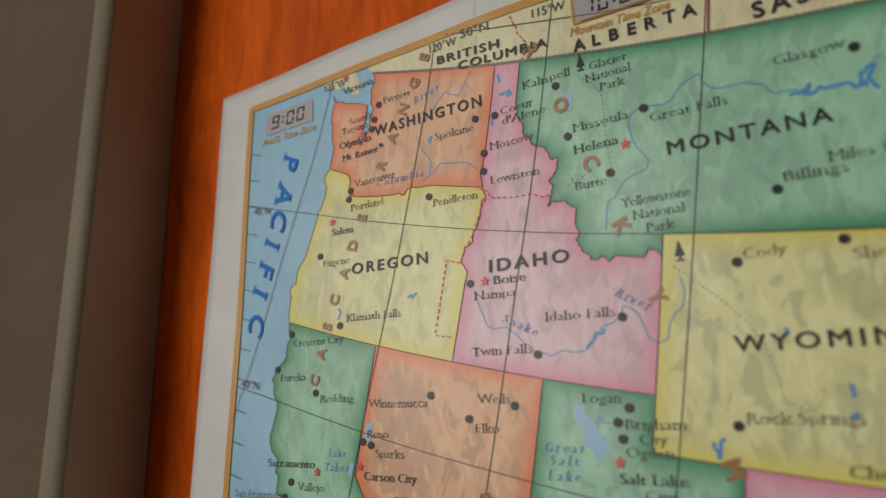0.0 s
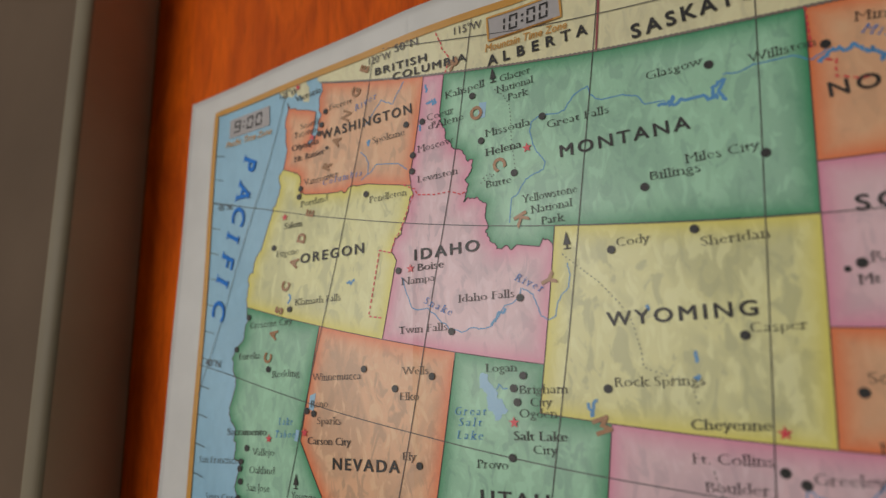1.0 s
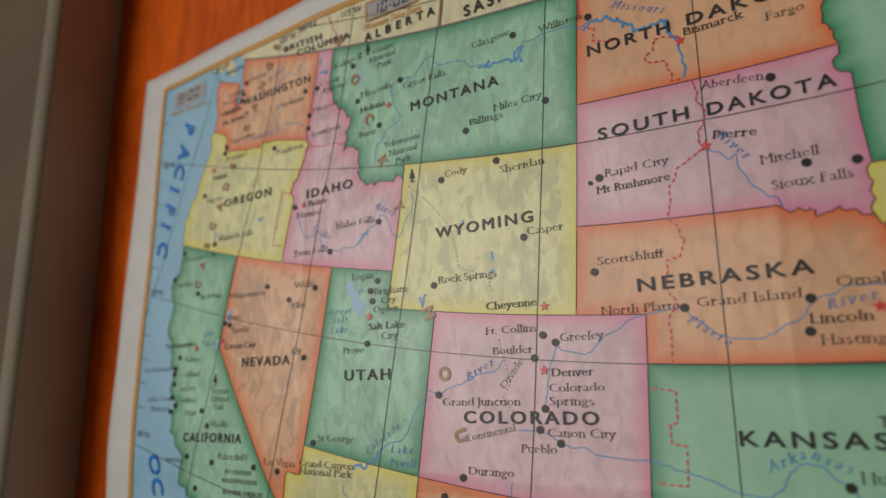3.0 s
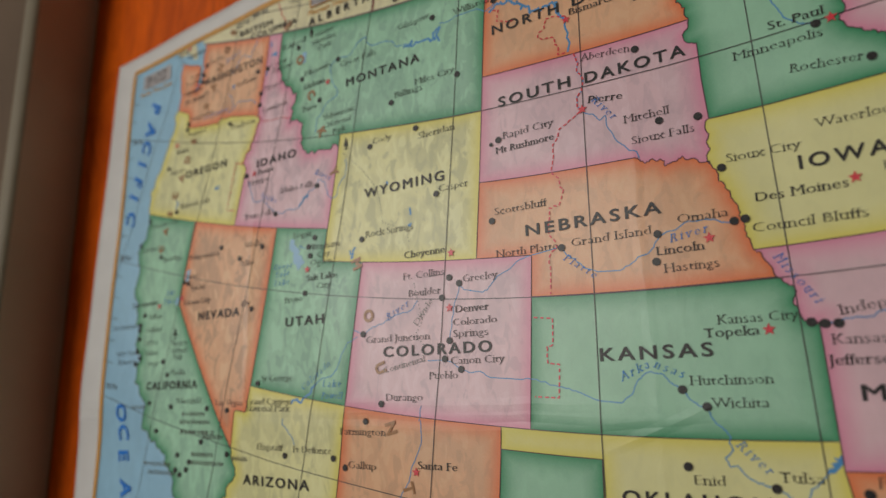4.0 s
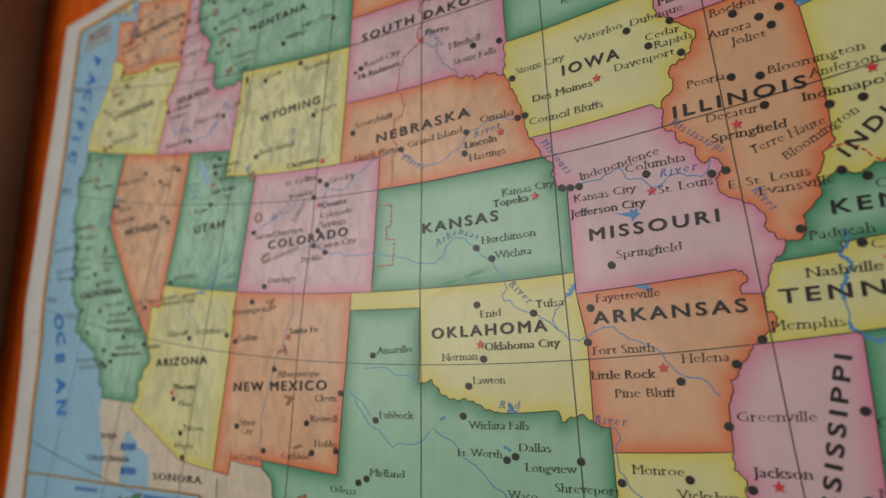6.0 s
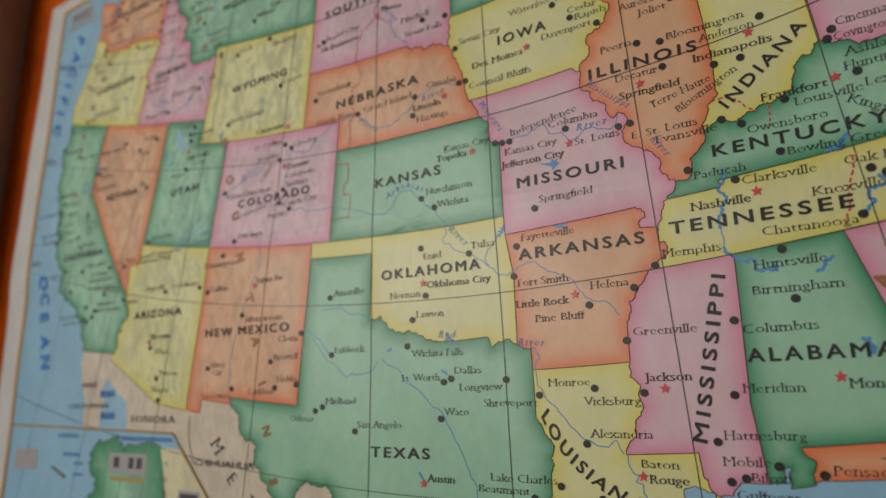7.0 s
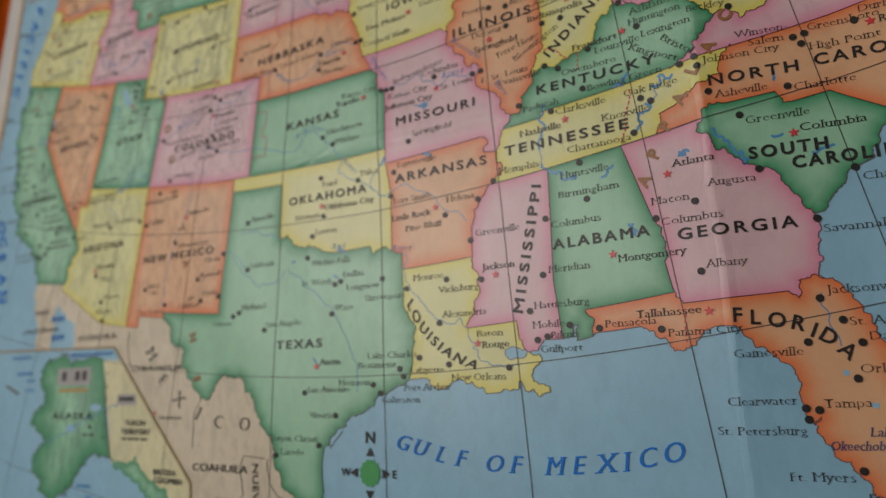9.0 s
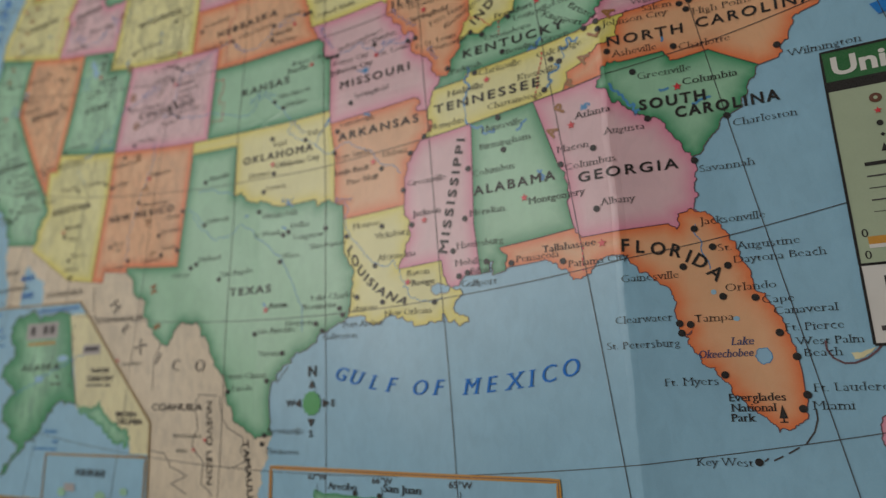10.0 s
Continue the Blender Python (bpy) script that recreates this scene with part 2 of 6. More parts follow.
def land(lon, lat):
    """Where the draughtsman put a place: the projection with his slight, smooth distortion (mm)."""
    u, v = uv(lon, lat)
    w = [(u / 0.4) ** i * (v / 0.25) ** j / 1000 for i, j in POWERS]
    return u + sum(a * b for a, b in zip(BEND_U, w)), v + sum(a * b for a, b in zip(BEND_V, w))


def lift(u, v):
    """How far the paper stands off the door: a slack belly, a ridge along one fold, a lower corner pressed flat."""
    h = 0.0044 - 0.0085 * u - 0.0035 * (v / 0.25) ** 2
    h += (0.0062 + 0.010 * v) * max(0.0, 1 - abs(u - 0.213) / (0.20 if u < 0.213 else 0.060))
    for f, tall, wide in ((-0.288, -0.0012, 0.03), (-0.040, 0.0006, 0.03), (0.213, 0.0030, 0.03)):
        h += tall * math.exp(-math.hypot(u - f, 0.0015) / wide)
    h += 0.0012 * math.exp(-math.hypot(v + 0.005, 0.0015) / 0.025)
    h += 0.0008 * math.sin(u * 23 + 1.3 + 6 * v) * math.sin(v * 17 + 0.4) + 0.0004 * math.sin(u * 61 + v * 40)
    h -= 0.0042 / (1 + math.exp(v / 0.010)) * math.exp(-(((u - LEFT) / 0.12) ** 2))
    h += 0.0060 * max(0.0, 1 - math.hypot(u + 0.288, 0.003) / (0.17 if u < -0.288 else 0.060)) * math.exp(-((max(0.0, 0.30 - v) / 0.05) ** 2))
    return 0.0006 + 0.5 * (h + math.hypot(h, 0.0015))


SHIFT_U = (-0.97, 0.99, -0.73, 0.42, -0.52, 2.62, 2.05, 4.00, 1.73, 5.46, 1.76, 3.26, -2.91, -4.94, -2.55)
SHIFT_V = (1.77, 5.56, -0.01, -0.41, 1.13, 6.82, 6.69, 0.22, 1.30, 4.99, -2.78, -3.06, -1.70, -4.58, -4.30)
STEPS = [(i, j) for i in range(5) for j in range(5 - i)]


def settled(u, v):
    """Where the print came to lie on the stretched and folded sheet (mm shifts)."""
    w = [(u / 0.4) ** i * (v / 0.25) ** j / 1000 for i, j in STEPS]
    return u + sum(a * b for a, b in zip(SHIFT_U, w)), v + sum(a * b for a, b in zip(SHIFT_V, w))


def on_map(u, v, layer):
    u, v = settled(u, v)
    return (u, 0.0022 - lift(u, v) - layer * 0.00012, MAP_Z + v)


def cut(points, step):
    """Points along a line, none further than step from the next."""
    out = []
    for a, b in zip(points, points[1:]):
        n = max(1, int(math.hypot(b[0] - a[0], b[1] - a[1]) / step + 0.999))
        out += [(a[0] + (b[0] - a[0]) * k / n, a[1] + (b[1] - a[1]) * k / n) for k in range(n)]
    return out + [points[-1]]


@functools.lru_cache(None)
def wiggle(a, b, rough, level):
    """Midpoints of a winding border or coast between two places; the same whichever way it is walked."""
    if a > b:
        return tuple(reversed(wiggle(b, a, rough, level)))
    d = math.hypot(b[0] - a[0], b[1] - a[1])
    if level == 0 or d < 0.06:
        return ()
    k = noise.noise(Vector((a[0] * 3.1 + b[0] * 1.7, a[1] * 2.3 + b[1] * 3.7, 4.2 + level))) * rough * d * 0.5
    m = ((a[0] + b[0]) / 2 - (b[1] - a[1]) / d * k, (a[1] + b[1]) / 2 + (b[0] - a[0]) / d * k)
    return (*wiggle(a, m, rough, level - 1), m, *wiggle(m, b, rough, level - 1))


def winding(points, rough=1.1, level=5):
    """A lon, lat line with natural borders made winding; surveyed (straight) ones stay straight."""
    out = []
    for a, b in zip(points, points[1:]):
        out.append(a)
        long_straight = (abs(a[0] - b[0]) < 0.09 or abs(a[1] - b[1]) < 0.09) and math.hypot(a[0] - b[0], a[1] - b[1]) > 0.45
        surveyed = (a, b) in SURVEYED or (b, a) in SURVEYED
        if not long_straight and not surveyed:
            out += wiggle(a, b, rough, level)
    return out + [points[-1]]


SURVEYED = {((114.63, 35.0), (119.8, 39.0)), ((119.8, 39.0), (120.0, 42.0)), ((117.12, 32.53), (114.72, 32.72)), ((111.07, 31.33), (114.81, 32.5)), ((94.62, 36.5), (94.43, 35.4)),
            ((94.43, 35.4), (94.48, 33.64)), ((88.1, 34.9), (88.45, 31.9)), ((88.45, 31.9), (88.4, 30.35)), ((85.6, 35.0), (85.13, 32.84)), ((84.86, 30.7), (82.28, 30.5)), ((79.69, 34.75), (78.48, 33.86)), ((82.4, 35.2), (81.03, 35.12)), ((83.68, 36.6), (81.68, 36.59)), ((117.03, 46.43), (117.03, 49.0))}


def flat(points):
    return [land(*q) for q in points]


def inside(x, y, px, py):
    hit, j = False, len(px) - 1
    for i in range(len(px)):
        if (py[i] > y) != (py[j] > y) and x < (px[j] - px[i]) * (y - py[i]) / (py[j] - py[i]) + px[i]:
            hit = not hit
        j = i
    return hit


def from_edge(q, ring):
    """Distance of each point of q from the closed line ring."""
    a = np.array(ring)
    b = np.roll(a, -1, 0)
    d = b - a
    n = (d * d).sum(1) + 1e-12
    p = np.array(q)[:, None, :] - a[None]
    t = np.clip((p * d[None]).sum(2) / n[None], 0, 1)
    e = p - t[..., None] * d[None]
    return np.sqrt((e * e).sum(2).min(1))


def region(name, ring, material, parent, layer, label="", step=0.005, rim=0.0, kind=""):
    """A printed patch of colour within a closed line of (u, v), finely cut so that it follows the paper."""
    from mathutils.geometry import delaunay_2d_cdt
    ring = cut(ring + [ring[0]], step)[:-1]
    us, vs = [q[0] for q in ring], [q[1] for q in ring]
    pts = []
    for i in range(int((max(us) - min(us)) / step) + 1):
        for j in range(int((max(vs) - min(vs)) / step) + 1):
            q = (min(us) + (i + 0.5) * step, min(vs) + (j + (0.5 if i % 2 else 0.0)) * step)
            if inside(*q, us, vs):
                pts.append(q)
    # extra points along the folds, so that the patch bends where the paper does
    for f in FOLDS_U:
        for k in (-0.0025, 0.0, 0.0025):
            pts += [q for q in ((f + k, min(vs) + j * 0.003) for j in range(int((max(vs) - min(vs)) / 0.003) + 1)) if min(us) < f < max(us) and inside(*q, us, vs)]
    for f in FOLDS_V:
        for k in (-0.0025, 0.0, 0.0025):
            pts += [q for q in ((min(us) + j * 0.003, f + k) for j in range(int((max(us) - min(us)) / 0.003) + 1)) if min(vs) < f < max(vs) and inside(*q, us, vs)]
    if rim:
        for k in (0.3, 0.65):
            for (ax, ay), (bx, by) in zip(ring, ring[1:] + ring[:1]):
                d = math.hypot(bx - ax, by - ay) + 1e-9
                for s in (1, -1):
                    q = ((ax + bx) / 2 - s * (by - ay) / d * rim * k, (ay + by) / 2 + s * (bx - ax) / d * rim * k)
                    if inside(*q, us, vs):
                        pts.append(q)
    if pts:
        dist = from_edge(pts, ring)
        pts = [q for q, d in zip(pts, dist) if d > 0.0006]
    n = len(ring)
    out = delaunay_2d_cdt([Vector(q) for q in ring + pts], [(i, (i + 1) % n) for i in range(n)], [list(range(n))], 1, 1e-7)
    verts = [(q.x, q.y) for q in out[0]]
    shade = None
    if rim:
        shade = np.clip(1 - from_edge(verts, ring) / rim, 0, 1) ** 1.25
    faces = [f if (verts[f[1]][0] - verts[f[0]][0]) * (verts[f[2]][1] - verts[f[0]][1]) - (verts[f[1]][1] - verts[f[0]][1]) * (verts[f[2]][0] - verts[f[0]][0]) > 0 else f[::-1] for f in out[2]]
    return mesh_part(name, [on_map(*q, layer) for q in verts], faces, material, parent, label, shade, True, kind)


def stroke(name, points, width, material, parent, layer, label="", dash=0.0, gap=0.0, step=0.004, kind=""):
    """A printed line of even width along (u, v) points, whole or dashed."""
    runs = [cut(points, step)]
    if dash:
        fine, runs, run, s = cut(points, min(dash, gap) / 2), [], [], 0.0
        for a, b in zip(fine, fine[1:]):
            if s % (dash + gap) < dash:
                run = run or [a]
                run.append(b)
            elif run:
                runs.append(run)
                run = []
            s += math.hypot(b[0] - a[0], b[1] - a[1])
        if run:
            runs.append(run)
    verts, faces = [], []
    for run in runs:
        base = len(verts)
        for i, q in enumerate(run):
            a, b = run[max(i - 1, 0)], run[min(i + 1, len(run) - 1)]
            dx, dy = b[0] - a[0], b[1] - a[1]
            d = math.hypot(dx, dy) or 1.0
            nx, ny = -dy / d * width / 2, dx / d * width / 2
            verts += [on_map(q[0] - nx, q[1] - ny, layer), on_map(q[0] + nx, q[1] + ny, layer)]
            if i:
                k = base + 2 * i
                faces.append((k - 2, k, k + 1, k - 1))
    return mesh_part(name, verts, faces, material, parent, label, None, True, kind)


def patch(name, ring, material, parent, layer, label=""):
    """A small printed shape: one polygon of (u, v)."""
    return mesh_part(name, [on_map(*q, layer) for q in ring], [tuple(range(len(ring)))], material, parent, label)


def rectangle(u0, u1, v0, v1):
    return [(u0, v0), (u1, v0), (u1, v1), (u0, v1)]


@functools.lru_cache(None)
def glyphs(text, bold, slant, spacing, serif):
    """Flat outline of a word in the built-in font: corners at size 1, from its left end at the base line, and its width.
    serif: small feet on the stems, as in a book face."""
    cu = bpy.data.curves.new("word", "FONT")
    cu.body, cu.space_character, cu.resolution_u = text, spacing, 3
    ob = bpy.data.objects.new("word", cu)
    scene.collection.objects.link(ob)
    bpy.context.view_layer.update()
    me = bpy.data.meshes.new_from_object(ob.evaluated_get(bpy.context.evaluated_depsgraph_get()))
    verts = [(v.co.x, v.co.y) for v in me.vertices]
    faces = [tuple(p.vertices) for p in me.polygons]
    bpy.data.objects.remove(ob)
    bpy.data.meshes.remove(me)
    faces = [f if sum(verts[i][0] * verts[j][1] - verts[j][0] * verts[i][1] for i, j in zip(f, f[1:] + f[:1])) > 0 else f[::-1] for f in faces]
    sides = {(i, j) for f in faces for i, j in zip(f, f[1:] + f[:1])}
    rim = [(i, j) for i, j in sides if (j, i) not in sides]
    feet = []
    if serif:
        for i, j in rim:
            (ax, ay), (bx, by) = verts[i], verts[j]
            w = abs(ax - bx)
            if abs(ay - by) < 0.004 and 0.03 < w < 0.13 and (abs(ay) < 0.03 or ay > 0.4):
                feet.append(((ax + bx) / 2, ay, w / 2 + bold + 0.078, 0.045 if abs(ay) < 0.03 else -0.045))
    if bold or serif:
        out = [[0.0, 0.0] for _ in verts]
        for i, j in rim:
            dx, dy = verts[j][0] - verts[i][0], verts[j][1] - verts[i][1]
            d = math.hypot(dx, dy) or 1.0
            for k in (i, j):
                out[k][0] += dy / d
                out[k][1] -= dx / d
        for k, (x, y) in enumerate(out):
            d = math.hypot(x, y)
            if d > 0.2:
                m = min(2 / d, 1.6) / d
                verts[k] = (verts[k][0] + x * m * bold, verts[k][1] + y * m * (bold - (0.017 if serif else 0.0)))
    for m, y, k, t in feet:
        base = len(verts)
        verts += [(m - k, y), (m + k, y), (m + k, y + t), (m - k, y + t)]
        faces.append((base, base + 1, base + 2, base + 3) if t > 0 else (base + 3, base + 2, base + 1, base))
    verts = [(x + slant * y, y) for x, y in verts]
    x0 = min(v[0] for v in verts)
    return [(x - x0, y) for x, y in verts], faces, max(v[0] for v in verts) - x0


def lettering(text, u, v, size, material, parent, width=0.0, turn=0.0, bold=0.0, slant=0.0, spacing=1.0, label="", layer=7, serif=False, arc=0.0):
    """Words printed with the middle of their base line at (u, v), fitted to a width in metres where one is given."""
    verts, faces, w = glyphs(text, bold, slant, spacing, serif)
    k = width / w if width else size
    c, s = math.cos(radians(turn)), math.sin(radians(turn))
    out = []
    for x, y in verts:
        x, y = (x - w / 2) * k, y * size
        if arc:
            y += arc * (x / (w * k)) ** 2
        out.append(on_map(u + x * c - y * s, v + x * s + y * c, layer))
    return mesh_part("lettering", out, faces, material, parent, label)


wall_map = tagged(new("wall_map"), "folded paper wall map of the United States on the wooden door", "map")


def sheet():
    """The paper itself, with thickness, margins and creases."""
    us = sorted({*np.linspace(LEFT, RIGHT, 190).tolist(), *(f + k * 0.002 for f in FOLDS_U for k in range(-3, 4))})
    vs = sorted({*np.linspace(LOW, HIGH, 124).tolist(), *(f + k * 0.002 for f in FOLDS_V for k in range(-3, 4))})
    nu, nv = len(us), len(vs)
    front = [on_map(a, b, -2) for a in us for b in vs]
    back = [(x, y + 0.0003, z) for x, y, z in front]
    n = nu * nv
    faces = []
    for i in range(nu - 1):
        for j in range(nv - 1):
            q = (i * nv + j, (i + 1) * nv + j, (i + 1) * nv + j + 1, i * nv + j + 1)
            faces += [q, tuple(n + k for k in reversed(q))]
    edge = [i * nv for i in range(nu)] + [(nu - 1) * nv + j for j in range(1, nv)] + [i * nv + nv - 1 for i in range(nu - 2, -1, -1)] + [j for j in range(nv - 2, 0, -1)]
    faces += [(b, a, a + n, b + n) for a, b in zip(edge, edge[1:] + edge[:1])]
    mesh_part("sheet", front + back, faces, PAPER, wall_map, "white paper sheet with fold creases", None, True)


sheet()
region("sea", rectangle(F_LEFT, F_RIGHT, F_LOW, F_HIGH), SEA, wall_map, 1, "pale blue printed sea")
frame_ring = rectangle(F_LEFT, F_RIGHT, F_LOW, F_HIGH)
stroke("map_border", [*frame_ring, frame_ring[0], frame_ring[1]], 0.0042, GOLD, wall_map, 6, "gold printed border line")

# ---- land: natural borders shared by neighbours, then each state ----
COLUMBIA = [(124.05, 46.26), (123.4, 46.2), (122.9, 46.1), (122.8, 45.85), (122.4, 45.57), (121.2, 45.65), (120.5, 45.72), (119.6, 45.92), (119.0, 46.0), (116.92, 46.0)]
SNAKE = [(116.92, 46.0), (116.74, 45.76), (116.84, 45.38), (116.93, 45.0), (117.22, 44.55), (117.26, 44.2), (116.98, 44.02), (117.0, 43.8), (117.03, 42.0)]
BITTERROOT = [(116.05, 49.0), (116.05, 48.0), (115.7, 47.45), (114.95, 46.93), (114.6, 46.64), (114.33, 46.65), (114.5, 45.56), (114.0, 45.7), (113.45, 45.05), (113.0, 44.45), (112.3, 44.56), (111.5, 44.53), (111.4, 44.72), (111.05, 44.48)]
COLORADO_R = [(114.72, 32.72), (114.5, 33.0), (114.7, 33.4), (114.5, 33.9), (114.15, 34.27), (114.63, 35.0)]
RED_R = [(100.0, 34.56), (99.2, 34.3), (98.5, 34.1), (98.1, 34.13), (97.2, 33.85), (96.6, 33.85), (95.5, 33.9), (94.9, 33.75), (94.48, 33.64)]
RED_LOW = [(94.48, 33.64), (94.04, 33.55)]
SABINE = [(94.04, 33.0), (94.04, 31.99), (93.85, 31.6), (93.55, 31.2), (93.7, 30.6), (93.72, 30.1), (93.84, 29.7)]
RIO_GRANDE = [(97.15, 25.96), (97.6, 25.95), (99.1, 26.4), (99.5, 27.5), (100.3, 28.3), (100.7, 29.1), (101.4, 29.77), (102.3, 29.87), (102.7, 29.7), (103.1, 28.98), (104.0, 29.3), (104.5, 29.65), (104.9, 30.6), (106.0, 31.4), (106.53, 31.78)]
MISSOURI_A = [(98.6, 42.95), (98.47, 42.88), (98.32, 42.77), (98.11, 42.85), (97.76, 42.63), (97.48, 42.7), (97.27, 42.79), (96.87, 42.63), (96.55, 42.5)]
MISSOURI_B = [(96.55, 42.5), (96.42, 42.35), (96.38, 42.25), (96.4, 42.1), (96.26, 41.93), (96.14, 41.79), (96.15, 41.7), (96.01, 41.53), (95.96, 41.37), (96.01, 41.29), (95.91, 41.15), (95.91, 40.98), (95.82, 40.79), (95.77, 40.58)]
MISSOURI_C = [(95.77, 40.58), (95.56, 40.36), (95.41, 40.12), (95.36, 40.0)]
MISSOURI_D = [(95.36, 40.0), (95.23, 39.89), (95.04, 39.81), (94.98, 39.7), (95.09, 39.49), (94.99, 39.3), (94.86, 39.1), (94.62, 39.1)]
BIG_SIOUX = [(96.45, 43.5), (96.58, 43.34), (96.49, 43.16), (96.58, 43.01), (96.51, 42.84), (96.63, 42.7), (96.55, 42.5)]
RED_NORTH = [(97.23, 49.0), (97.1, 48.0), (96.8, 47.0), (96.68, 45.94)]
TRAVERSE = [(96.68, 45.94), (96.72, 45.76), (96.91, 45.6), (96.53, 45.32), (96.52, 44.43), (96.45, 43.5)]
MISS_MN = [(92.1, 46.75), (92.3, 46.1), (92.88, 45.6), (92.78, 45.2), (92.94, 44.84), (92.79, 44.64), (92.62, 44.56), (92.5, 44.53), (92.34, 44.41), (92.03, 44.31), (91.8, 44.12), (91.55, 43.9), (91.34, 43.5)]
MISS_WI = [(91.34, 43.5), (91.28, 43.24), (91.24, 43.09), (91.28, 42.95), (91.19, 42.76), (90.96, 42.61), (90.82, 42.49)]
MISS_IA = [(90.82, 42.49), (90.64, 42.38), (90.45, 42.22), (90.24, 42.06), (90.23, 41.86), (90.4, 41.71), (90.43, 41.55), (90.72, 41.4), (91.09, 41.34), (91.15, 41.23), (91.05, 41.01), (91.11, 40.77), (91.38, 40.65), (91.48, 40.39)]
DES_MOINES = [(91.48, 40.39), (91.64, 40.46), (91.8, 40.58), (95.77, 40.58)]
MISS_IL = [(91.48, 40.39), (91.55, 40.19), (91.48, 39.86), (91.21, 39.49), (90.96, 39.41), (90.83, 39.12), (90.69, 38.91), (90.48, 38.97), (90.27, 38.91), (90.19, 38.75), (90.23, 38.64), (90.44, 38.49), (90.42, 38.28), (90.26, 38.09), (89.94, 37.92), (89.76, 37.83), (89.6, 37.66), (89.46, 37.45), (89.53, 37.31), (89.47, 37.14), (89.34, 37.01), (89.19, 36.95)]
MISS_KY = [(89.19, 36.95), (89.16, 36.86), (89.22, 36.74), (89.36, 36.63), (89.49, 36.53)]
MISS_TN_A = [(89.49, 36.53), (89.58, 36.51), (89.58, 36.41), (89.69, 36.27), (89.7, 36.12), (89.86, 35.95)]
MISS_TN = [(89.86, 35.95), (90.1, 35.1), (90.3, 35.0)]
BOOTHEEL = [(89.86, 35.95), (90.36, 36.02), (90.37, 36.1), (90.17, 36.23), (90.16, 36.36), (90.25, 36.47), (90.38, 36.52)]
MISS_AR = [(90.3, 35.0), (90.6, 34.7), (91.1, 33.9), (91.17, 33.0)]
MISS_LA = [(91.17, 33.0), (91.0, 32.4), (91.6, 31.0)]
PEARL = [(91.6, 31.0), (89.82, 31.0), (89.8, 30.54), (89.58, 30.16)]
WABASH = [(87.53, 41.7), (87.5, 40.0), (87.53, 39.35), (87.6, 38.84), (87.96, 38.26), (88.16, 37.82)]
OHIO_IL = [(88.16, 37.82), (88.21, 37.61), (88.49, 37.42), (88.66, 37.11), (89.19, 36.95)]
OHIO_IN = [(84.82, 39.1), (85.06, 38.91), (85.47, 38.79), (85.57, 38.62), (85.74, 38.32), (86.01, 38.15), (86.32, 38.07), (86.7, 38.05), (87.15, 37.93), (87.36, 37.9), (87.61, 38.05), (87.87, 38.0), (88.16, 37.82)]
OHIO_OH = [(82.6, 38.42), (83.1, 38.65), (83.7, 38.65), (84.3, 38.85), (84.82, 39.1)]
OHIO_WV = [(80.52, 40.64), (80.85, 39.7), (81.75, 39.0), (82.2, 38.6), (82.6, 38.42)]
TUG = [(82.6, 38.42), (82.6, 38.2), (81.97, 37.54)]
CUMBERLAND = [(81.97, 37.54), (82.3, 37.3), (83.68, 36.6)]
ALLEGHENY = [(81.97, 37.54), (81.25, 37.25), (80.3, 37.55), (79.8, 38.3), (78.9, 38.8), (78.35, 39.4), (77.75, 39.3)]
KY_TN = [(89.49, 36.53), (88.05, 36.5), (88.05, 36.66), (83.68, 36.6)]
SMOKIES = [(81.68, 36.59), (82.05, 36.48), (82.27, 36.16), (82.81, 35.91), (83.32, 35.8), (83.74, 35.58), (84.25, 35.5), (84.5, 35.0)]
CHATTOOGA = [(83.1, 35.0), (83.37, 34.73), (83.05, 34.46), (82.7, 33.96), (82.41, 33.63), (82.07, 33.37), (81.55, 32.89), (81.28, 32.47), (81.1, 32.05)]
NC_SC = [(83.1, 35.0), (82.4, 35.2), (81.03, 35.12), (80.9, 34.8), (80.72, 34.76), (79.69, 34.75), (78.48, 33.86)]
CHATTAHOOCHEE = [(85.13, 32.84), (84.95, 32.27), (84.96, 31.98), (85.08, 31.72), (85.04, 31.14), (85.0, 31.0)]
ST_MARYS = [(85.0, 31.0), (84.86, 30.7), (82.28, 30.5), (82.1, 30.3), (81.98, 30.43), (81.98, 30.69), (81.82, 30.69), (81.38, 30.62)]
PERDIDO = [(87.6, 31.0), (87.4, 30.65), (87.5, 30.3)]


def chain(*legs):
    """One closed ring from border legs, each turned to run on from the last."""
    legs = [list(g) for g in legs]
    ring = legs[0]
    if len(legs) > 1 and ring[-1] not in (legs[1][0], legs[1][-1]):
        ring = ring[::-1]
    for g in legs[1:]:
        if g[0] != ring[-1]:
            g = g[::-1] if g[-1] == ring[-1] else g
        ring = ring + (g[1:] if g[0] == ring[-1] else g)
    return ring[:-1] if ring[0] == ring[-1] else ring


STATES = {}


def state(key, colour, relief, *legs):
    """One printed state: a tinted patch with a deeper rim and a thin outline."""
    ring = chain(*legs)
    ring = flat(cut(winding(ring + [ring[0]]), 0.4)[:-1])
    words = {"green": "green", "yellow": "pale yellow", "pink": "pink", "orange": "orange"}[colour]
    ob = region("state", ring, tint(colour, relief), wall_map, 3, f"{words} printed state of {key}", 0.006, 0.0095)
    stroke("state_border", ring + ring[:2], 0.0004, BORDER, ob, 5, "thin dark red-brown border line")
    STATES[key] = ob
    return ob


